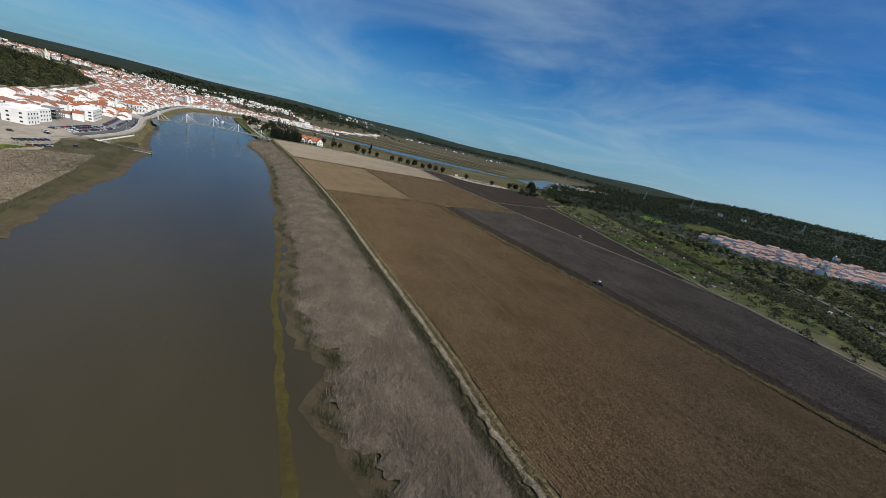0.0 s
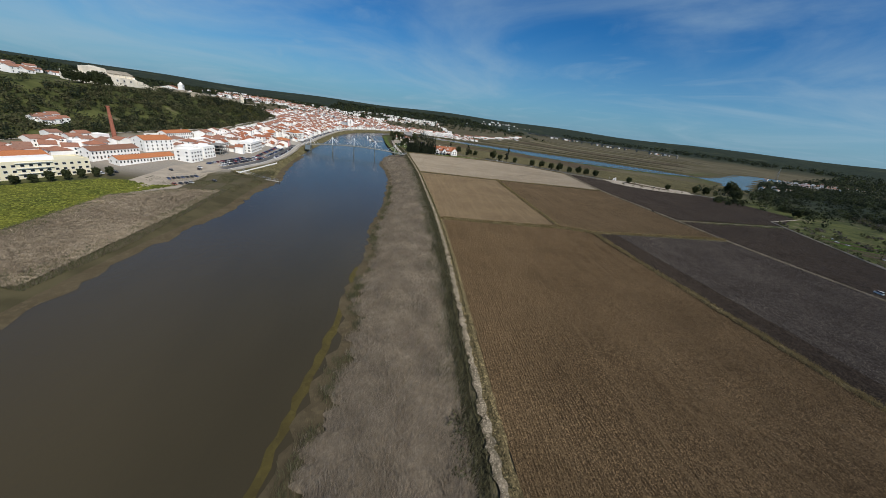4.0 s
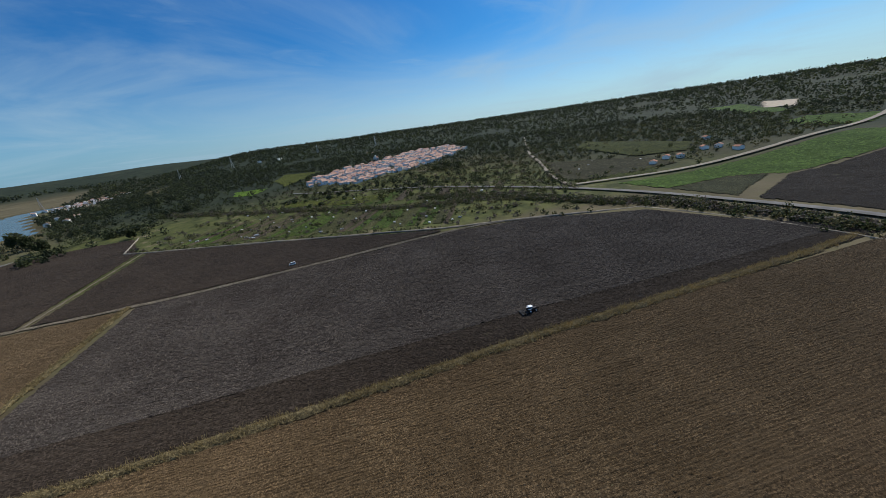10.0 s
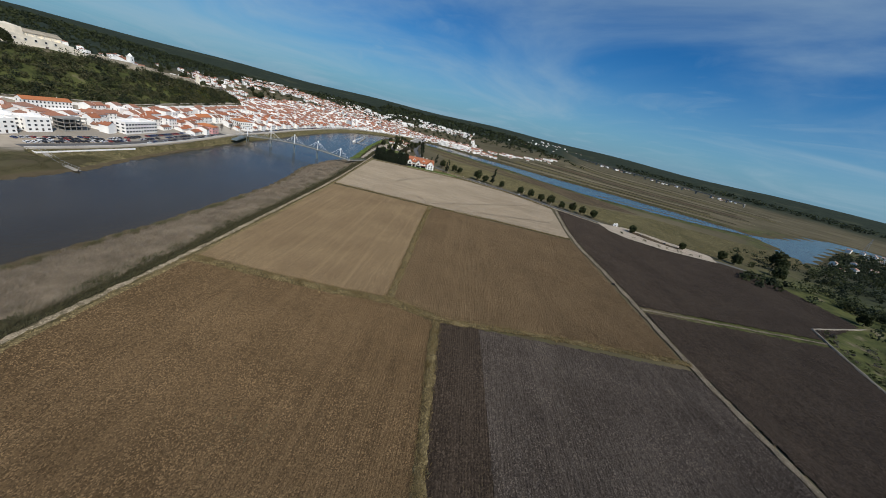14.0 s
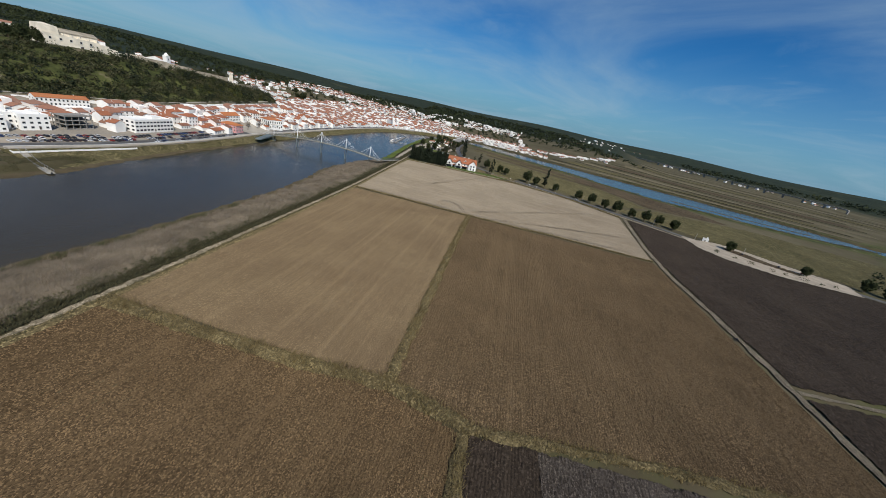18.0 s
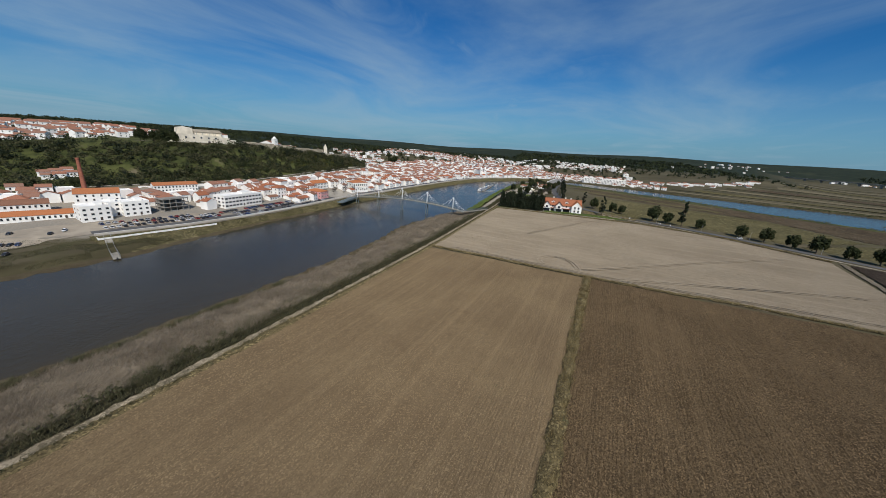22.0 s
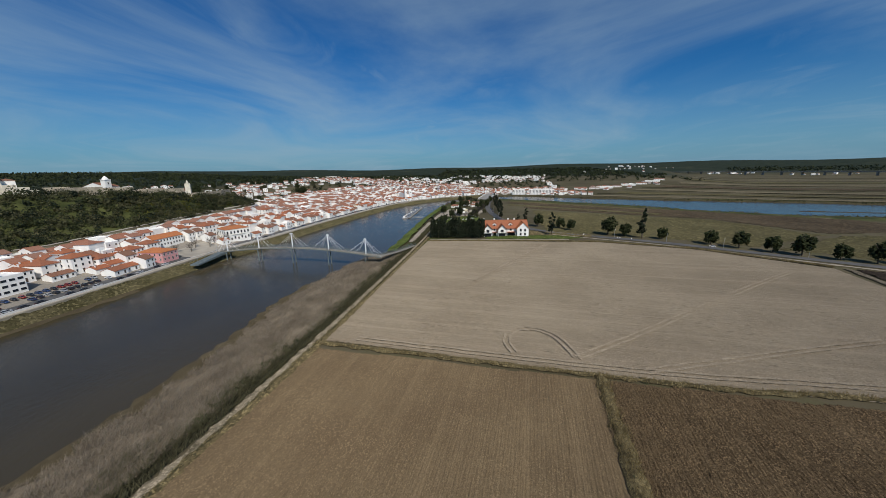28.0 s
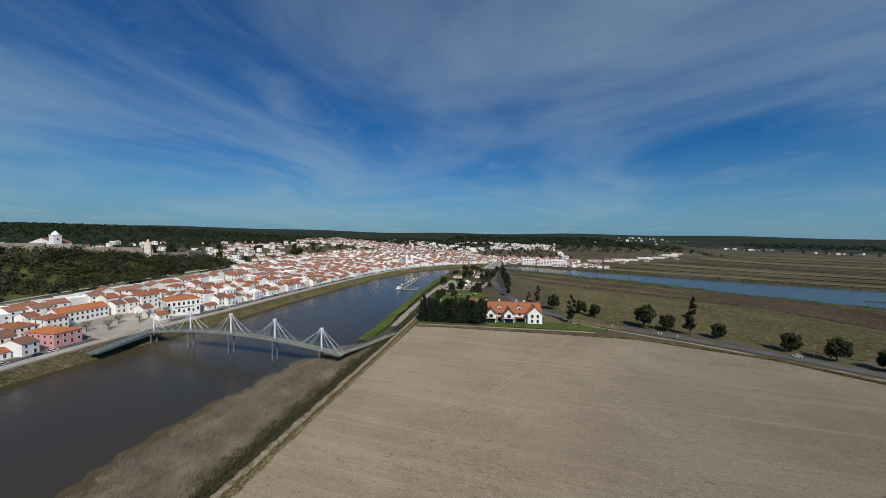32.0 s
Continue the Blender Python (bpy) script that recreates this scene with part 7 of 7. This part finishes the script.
# bushes of the layby, and dark brush along the second river arm
p = np.array([(219, 322), (220, 324), (226, 317), (232, 313), (233, 314), (240, 309), (246, 308), (254, 306), (262, 306), (270, 308)])
clumps("layby_bushes", p, nr.uniform(1.0, 1.9, len(p)), 60, 0.35, [M_LEAF, M_SCRUB], "round dark bushes round the sandy layby", "bushes", 71)
bank = np.concatenate([np.array(resample(NORTH_BANK[1:10], 2.2)) + (1.5, 3.0), np.array(resample(SOUTH_BANK[9:19], 2.2)) + (-1.0, -3.5)])
bank = bank[np.sin(bank[:, 0] * 0.05) + np.sin(bank[:, 0] * 0.137 + 2) > -0.9]
bank = bank + nr.normal(0, 0.9, bank.shape)
clumps("arm_brush", bank, nr.uniform(0.6, 1.5, len(bank)), 24, 0.5, [M_BRAMBLE, M_SCRUB], "low dark brush along the second river arm", "brush", 72, 0.7)
# woods behind the town
s = nr.uniform(90, 1500, 9000)
y = nr.uniform(-50, 1500, 9000)
p = np.stack([along_quay(np.clip(y, 100, 690)) - s, y], -1)
p = p[(nr.random(len(p)) < np.where(s < 380, 0.85, 0.9)) & ((y > 450) | (s > 330))]
p = p[clear_of(p, 3.6)]
dd = np.hypot(p[:, 0] - 50, p[:, 1] - 200)
clumps("town_woods", p, nr.uniform(2.2, 4.4, len(p)) * np.clip(dd / 700, 0.8, 1.8), 18, np.clip(dd / 380, 1.1, 3.6), [M_LEAF, M_PINE, M_LEAF], "dark wooded ridge behind the town", "woodland", 4, 0.8)
# woods to the east and south-east
OPEN = [GREEN, [(305, -69), (252, -116), (224, -112), (228, -62), (236, -44)], [(369, -149), (300, -158), (257, -161), (241, -139), (259, -115), (330, -114)], [(266, -284), (222, -290), (208, -246), (262, -250)], [(452, -462), (350, -362), (290, -316), (332, -312), (470, -420)], [(430, -468), (386, -462), (318, -352), (345, -352)], [(439, 165), (471, 150), (538, 138), (560, 190), (500, 190)], [(580, 367), (700, 440), (770, 470), (784, 430), (640, 372)], [(60, -280), (60, -60), (205, -60), (200, -280)], VILLAGE_EDGE]


def outside(p, gap=2.0):
    ok = np.ones(len(p), bool)
    for line in OPEN:
        ok &= poly_distance(p[:, 0], p[:, 1], line) > gap
    return ok


def road_gap(p, pts, gap):
    line = np.array(resample(pts, 3.0))
    return np.array([np.abs(line - q).max(1).min() > gap for q in p])


for ring, count, near, far, per, leaf in (("near", 9000, 290, 640, 22, 420), ("far", 15000, 640, 1900, 11, 380)):
    az = np.radians(nr.uniform(60 if ring == "near" else 26, 172, count))
    rr = near + (far - near) * nr.random(count) ** (0.8 if ring == "near" else 1.1)
    p = np.stack([50 + rr * np.sin(az), 200 + rr * np.cos(az)], -1)
    thin = (rr < 420) & (nr.random(count) < np.where(np.sin(p[:, 0] * 0.045) * np.sin(p[:, 1] * 0.05 + 1) > 0.1, 0.15, 0.75))
    meadow_gap = (np.sin(p[:, 0] * 0.013 + 1) * np.cos(p[:, 1] * 0.016) > 0.72) & (rr > 600)
    p = p[~thin & ~meadow_gap & ((az > radians(60)) | (rr > 1750))]
    p = p[outside(p) & clear_of(p, 3.6) & (poly_distance(p[:, 0], p[:, 1], RIVER) > 10) & ((p[:, 0] > 225) | (p[:, 1] > -40))]
    p = p[road_gap(p, ROAD_SE, 5) & road_gap(p, ROAD_S, 5)]
    dd = np.hypot(p[:, 0] - 60, p[:, 1] - 70)
    clumps("east_woods", p, nr.uniform(1.8, 3.6, len(p)) * np.clip(dd / 500, 0.8, 3.2), per, np.clip(dd / leaf, 0.8, 4.4), [M_PINE, M_LEAF, M_PINE, M_PINE], "dark pine and cork oak woods on the rising ground", "woodland", 5 if ring == "near" else 55, 0.8)
# far woods north
x = nr.uniform(-700, 700, 4200)
y = nr.uniform(735, 1900, 4200)
keep = (x < 420 - (y - 900) * 0.1)
p = np.stack([x, y], -1)[keep & ((y > 1000) | ((x < 120) & (nr.random(4200) < 0.9)))]
p = p[clear_of(p, 4.5)]
dd = np.hypot(p[:, 0] - 60, p[:, 1] - 230)
clumps("north_woods", p, nr.uniform(2.4, 4.6, len(p)) * np.clip(dd / 800, 0.7, 1.8), 14, np.clip(dd / 330, 1.5, 5.0), [M_PINE, M_LEAF], "dark woods beyond the northern town", "woodland", 6, 0.8)
p = np.stack([nr.uniform(395, 580, 260), nr.uniform(-70, 150, 260)], -1)
p = p[(poly_distance(p[:, 0], p[:, 1], VILLAGE_EDGE) < 6) & clear_of(p, 2.4)]
clumps("village_trees", p, nr.uniform(1.0, 2.2, len(p)), 30, 0.8, [M_PINE, M_LEAF], "dark garden trees between the village houses", "trees", 63, 0.9)
# trees near the second village and pond
p = np.stack([nr.uniform(300, 480, 150), nr.uniform(215, 420, 150)], -1)
p = p[(p[:, 1] < 330 + (p[:, 0] - 340) * 0.45) & (p[:, 1] > 215 + (p[:, 0] - 300) * 0.5) & (poly_distance(p[:, 0], p[:, 1], RIVER) > 8)]
clumps("grove", p, nr.uniform(2.6, 5.2, len(p)), 60, 1.0, [M_PINE, M_LEAF], "dark grove of trees near the pond", "grove", 7, 0.95)
# bushes between garden plots and along the scrub belt
p = []
for k in range(5200):
    q = e0 + run * nr.uniform(-70, 190) + side * nr.uniform(2, 210)
    line = abs((q - e0).dot(side) % 26 - 13)
    if nr.random() < (0.8 if line > 10.8 else 0.17):
        p.append((q.x, q.y))
p = np.array(p)
p = p[clear_of(p, 7)]
clumps("garden_bushes", p, nr.uniform(0.6, 2.0, len(p)), 26, 0.6, [M_SCRUB, M_LEAF, M_BARE], "hedges and bushes between the garden plots", "bushes", 8)
hedge2 = resample([(222, -4), (231, 13), (254, 66), (299, 123), (340, 190), (392, 262)], 0.9)
p = np.array([(x + nr.normal(0, 3.2), y + nr.normal(0, 2.4)) for x, y in hedge2 for _ in range(2)])
clumps("dark_hedgerow", p, nr.uniform(0.8, 2.4, len(p)), 30, 0.6, [M_SCRUB, M_LEAF, M_BARE], "long dark hedgerow behind the garden plots", "hedgerow", 15)
for cx, cy, n, spread, big in ((379, -1, 22, 11, 5.0), (405, 249, 26, 14, 5.0), (330, 256, 20, 10, 4.6), (288, 280, 14, 9, 3.8), (470, 300, 30, 22, 5.0), (620, 362, 40, 40, 5.5), (330, 40, 26, 26, 3.2), (345, 110, 24, 24, 3.0)):
    p = np.stack([cx + nr.normal(0, spread, n), cy + nr.normal(0, spread * 0.7, n)], -1)
    p = p[(poly_distance(p[:, 0], p[:, 1], RIVER) > 4) & clear_of(p, 4)]
    clumps("dark_grove", p, nr.uniform(0.6, 1.0, len(p)) * big, 60, 1.1, [M_PINE, M_LEAF], "dense dark grove of tall trees", "grove", 16 + n, 0.9)
belt = resample([(270, 44), (232, 2), (200, -16), (180, -28), (163, -44), (132, -53), (109, -57), (60, -62)], 1.1)
p = np.array([(x + nr.normal(0, 3.0), y + nr.normal(0, 2.6)) for x, y in belt for _ in range(7)])
clumps("scrub_belt", p, nr.uniform(0.8, 2.1, len(p)), 26, 0.6, [M_BARE, M_SCRUB, M_LEAF, M_LEAF], "tangled belt of brush along the raised road", "brush", 9)
p = np.array([(x + nr.normal(0, 0.5), y + nr.normal(0, 0.5)) for x, y in resample([(a + 3.5, b) for a, b in WALL_E[1:5]], 2.2)])
clumps("edge_bushes", p, nr.uniform(0.4, 1.3, len(p)), 26, 0.4, [M_SCRUB, M_BARE, M_LEAF], "low bushes along the field edge", "bushes", 10)
p = np.stack([nr.uniform(212, 420, 1700), nr.uniform(-300, 40, 1700)], -1)
p = p[clear_of(p, 4) & road_gap(p, ROAD_SE, 4)]
p = p[outside(p, 1.0) | (nr.random(len(p)) < 0.12)]
p = p[((p[:, 0] > 212) | (p[:, 1] > -40))]
clumps("orchard_trees", p, 1.2 + 1.2 * nr.random(len(p)), 24, 0.8, [M_SCRUB, M_LEAF], "scattered small trees in rough pasture", "trees", 11)


# reeds and grass
def blades(r, x, y, z, h, w, lean, wind):
    n = len(x)
    a = r.uniform(0, 2 * np.pi, n)
    hx, hy = np.cos(a) * w / 2, np.sin(a) * w / 2
    la = r.uniform(0, 2 * np.pi, n)
    tip = np.stack([x + np.cos(la) * lean * h + wind[0] * h, y + np.sin(la) * lean * h + wind[1] * h, z + h], -1)
    co = np.stack([np.stack([x - hx, y - hy, z], -1), np.stack([x + hx, y + hy, z], -1), tip], 1).reshape(-1, 3)
    return co, np.arange(3 * n).reshape(-1, 3)


rr_ = np.random.default_rng(9)
ey = [p[1] for p in EAST_BANK][::-1]
ex = [p[0] for p in EAST_BANK][::-1]
ty = [p[1] for p in TRACK_W]
tx = [p[0] for p in TRACK_W]


def reed_edge(y):
    """The ragged water-side edge of the reeds, and their land-side edge."""
    ragged = 1.0 * np.sin(y * 0.55) + 0.8 * np.sin(y * 1.43 + 1) + 0.5 * np.sin(y * 3.1)
    return np.interp(y, ey, ex) - 0.4 + ragged, np.interp(y, ty, tx) - 3.2


def lumps(x, y, scale, step=8):
    v = np.array([noise.noise((a * scale, b * scale * 0.7, 0.0)) for a, b in zip(x[::step], y[::step])])
    return np.repeat(v, step)[: len(x)]


# the matted bed from which the reeds stand up
ny_, nx_ = 1160, 46
gy_, gu_ = np.meshgrid(np.linspace(-60, 346, ny_), np.linspace(0, 1, nx_), indexing="ij")
lo_, hi_ = reed_edge(gy_)
gx_ = lo_ + (hi_ - lo_) * gu_ + rr_.uniform(-0.1, 0.1, gu_.shape)
gz_ = height(gx_, gy_) + 0.12 + 0.3 * smooth(0.0, 0.12, gu_) * smooth(1.0, 0.9, gu_) + 0.05 * np.sin(gx_ * 0.9 + 2 * np.sin(gy_ * 0.31)) + 0.3 * rr_.random(gu_.shape)
idx = np.arange(gx_.size).reshape(gx_.shape)
stuff("reed_thatch", np.stack([gx_, gy_, gz_], -1).reshape(-1, 3), np.stack([idx[:-1, :-1], idx[:-1, 1:], idx[1:, 1:], idx[1:, :-1]], -1).reshape(-1, 4), [M_THATCH], "matted dry stalks at the foot of the reeds", "reeds")
y = rr_.uniform(-60, 346, 340000)
lo_, hi_ = reed_edge(y)
x = lo_ + (hi_ - lo_) * rr_.random(len(y))
order = np.lexsort((x, np.floor(y * 1.5)))
x, y = x[order], y[order]
lump = lumps(x, y, 0.22)
z = height(x, y)
tall = np.clip(1.25 + 0.55 * lump + rr_.normal(0, 0.18, len(x)), 0.5, 1.9)
sway = 0.12 * np.sin(x * 0.35 + y * 0.12)
co, f = blades(rr_, x, y, z - 0.1, tall, 0.05 + 0.05 * rr_.random(len(x)), 0.55, (0.22 + sway, 0.25))
gap = np.interp(y, ty, tx) - x
mi = ((rr_.random(len(x)) < np.where(gap < 6.0 + 3 * lump, 0.4, 0.05)) & (y > 60)).astype(int)
stuff("reed_bed", co, f, [M_REED, M_REEDGREEN], "dense bed of dry grey-tan reeds leaning one way", "reeds", mi)
# loose tufts out on the mud
c = np.array([(np.interp(v, ey, ex) - rr_.uniform(0.3, 2.6), v) for v in rr_.uniform(-20, 215, 130)])
k = np.repeat(np.arange(len(c)), 110)
x, y = c[k, 0] + rr_.normal(0, 0.55, len(k)), c[k, 1] + rr_.normal(0, 0.8, len(k))
co, f = blades(rr_, x, y, height(x, y) - 0.1, rr_.uniform(0.7, 1.5, len(k)), 0.09, 0.4, (0.05, 0.05))
stuff("reed_tufts", co, f, [M_REEDGREEN], "loose reed tufts on the mud edge", "reeds")
# west bank: flattened pale reeds, rushes at the water and the yellow-green grass behind
sheet("reed_flat_west", [(-86, 93), (-73, 86), (-60, 87), (-60, 112), (-60, 140), (-62, 166), (-75, 163), (-88, 147), (-85, 111)], 0.15, M_THATCH_W, "wide flattened bed of pale dry reeds", "reed flat", step=0.6, clod=0.2, seed=41, sink=True)
sheet("reed_flat_south", [(-57.5, 60), (-59, 69), (-62, 82), (-70, 84), (-72, 76), (-84, 40), (-60, 30)], 0.15, M_THATCH, "grey reed clump at the river mouth of the creek", "reed flat", step=0.6, clod=0.2, seed=43, sink=True)
sheet("grass_west", [(-140, 118), (-122, 132), (-101, 161), (-79, 168), (-87, 149), (-85.5, 111), (-85.5, 92), (-72.5, 86), (-71, 77), (-84, 42), (-140, 40)], 0.12, M_LAWN, "yellow-green flowering meadow below the yellow building", "meadow", step=0.8, clod=0.16, seed=42, sink=True)
q = rr_.uniform((-90, 30), (-56, 170), (230000, 2))
west_lines = ([(-86, 93), (-73, 86), (-59, 87), (-58, 112), (-59, 140), (-61, 168), (-75, 163), (-88, 147), (-85, 111)], [(-57, 60), (-58, 69), (-62, 82), (-70, 84), (-72, 76), (-84, 40), (-60, 30)])
dw = np.minimum(*[poly_distance(q[:, 0], q[:, 1], line) for line in west_lines])
q, dw = q[dw < 0.6], dw[dw < 0.6]
co, f = blades(rr_, q[:, 0], q[:, 1], height(q[:, 0], q[:, 1]) - 0.05, rr_.uniform(0.35, 0.9, len(q)), 0.13, 0.5, (0.15, 0.15))
stuff("west_reed_bed", co, f, [M_REEDPALE, M_REEDGREEN], "low pale reed bed on the far bank", "reeds", (rr_.random(len(q)) < np.where(dw > -4, 0.6, 0.05)).astype(int))
# rough grass on the shore below the quay
y = rr_.uniform(168, 318, 60000)
xa, xb = np.interp(y, [q[1] for q in WEST_BANK], [q[0] for q in WEST_BANK]), along_quay(y)
u = rr_.random(len(y))
x = xa - 1.2 + (xb - xa + 1.8) * u
patch = np.sin(y * 0.21) * np.cos(x * 0.5 + y * 0.05) + 0.9 * u
x, y = x[patch > 0.15], y[patch > 0.15]
co, f = blades(rr_, x, y, height(x, y) - 0.1, rr_.uniform(0.25, 0.6, len(x)), 0.14, 0.5, (0.1, 0.1))
stuff("shore_grass", co, f, [M_REEDGREEN, M_BRAMBLE], "rough olive grass on the shore below the quay", "grass", rr_.integers(0, 2, len(x)))
# larger trees on the castle hill and between the houses of the plateau
y = rr_.uniform(80, 420, 420)
q = np.stack([np.interp(y, *FOOT) - 3 - rr_.random(420) * np.interp(y, *SLOPE), y], -1)
q = q[clear_of(q, 4.5) & ~((np.abs(q[:, 0] + 196) < 18) & (np.abs(q[:, 1] - 310) < 34)) & (np.hypot(q[:, 0] + 141.5, q[:, 1] - 374) > 6)]
clumps("hillside_trees", q, rr_.uniform(1.6, 3.4, len(q)), 64, 0.75, [M_PINE, M_LEAF, M_SCRUB], "round dark trees scattered on the castle hill", "trees", 61, 0.85)
q = np.stack([rr_.uniform(-400, -226, 420), rr_.uniform(80, 322, 420)], -1)
q = q[clear_of(q, 2.6)]
clumps("estate_trees", q, rr_.uniform(1.2, 2.2, len(q)), 40, 0.8, [M_PINE, M_LEAF], "dark garden trees between the plateau houses", "trees", 62, 0.9)
# grass on ditches and margins
gx, gyy, gh, gm = [], [], [], []
for row, (pts, w, tall) in enumerate(MARGINS):
    for a, b in resample(pts, 0.8):
        n = int((18 + 26 * rr_.random()) * w * (0.6 if row < 3 else 1.0))
        gm.append(np.full(n, 1 if row < 3 else 0))
        gx.append(a + rr_.normal(0, w * 0.28, n))
        gyy.append(b + rr_.normal(0, w * 0.28, n))
        gh.append(np.full(n, tall * rr_.uniform(0.5, 1.2)))
gx, gyy, gh, gm = np.concatenate(gx), np.concatenate(gyy), np.concatenate(gh), np.concatenate(gm)
co, f = blades(rr_, gx, gyy, np.full(len(gx), 0.3), gh * rr_.uniform(0.5, 1.0, len(gx)), 0.11, 0.6, (0.08, 0.08))
stuff("margin_grass", co, f, [M_GRASSBLADE, M_BRAMBLE], "rough yellow-green grass on the ditch banks", "grass", gm)
p = []
for pts, w, tall in MARGINS[3:]:
    for a, b in resample(pts, 1.7):
        if rr_.random() < 0.5:
            p.append((a + rr_.normal(0, w * 0.3), b + rr_.normal(0, w * 0.3)))
clumps("margin_brush", p, rr_.uniform(0.25, 0.65, len(p)), 26, 0.22, [M_REEDGREEN, M_GRASSBLADE, M_GRASSBLADE], "low brush and brambles in the field ditches", "brush", 13)
# dark clods and old stubble left in the pale field
q = rr_.uniform((17, 285), (62, 378), (700, 2))
q = q[(q[:, 0] - 15 - (378 - q[:, 1]) * 0.07) / 45 < rr_.random(len(q)) ** 2]
clumps("stubble_clods", q, rr_.uniform(0.08, 0.22, len(q)), 8, 0.2, [M_UMBER], "dark clods and stubble scattered on the pale field", "clods", 14, 0.6)
# bushes along the western ditch
p = np.array([(np.interp(v, ty, tx) - rr_.uniform(2.6, 5.0), v) for c in np.concatenate([rr_.uniform(110, 335, 38), [52, 56]]) for v in c + rr_.normal(0, 1.6, 7)])
clumps("ditch_bushes", p, rr_.uniform(0.5, 1.1, len(p)), 60, 0.26, [M_BRAMBLE, M_SCRUB, M_BRAMBLE], "green bushes along the reed edge", "bushes", 12)


# ---- the plan brought to true size ----
for ob in [o for o in scene.objects if o.parent is None and o.type in ("MESH", "EMPTY")]:
    ob.matrix_basis = Matrix.Diagonal((PLAN, PLAN, PLAN, 1)) @ ob.matrix_basis
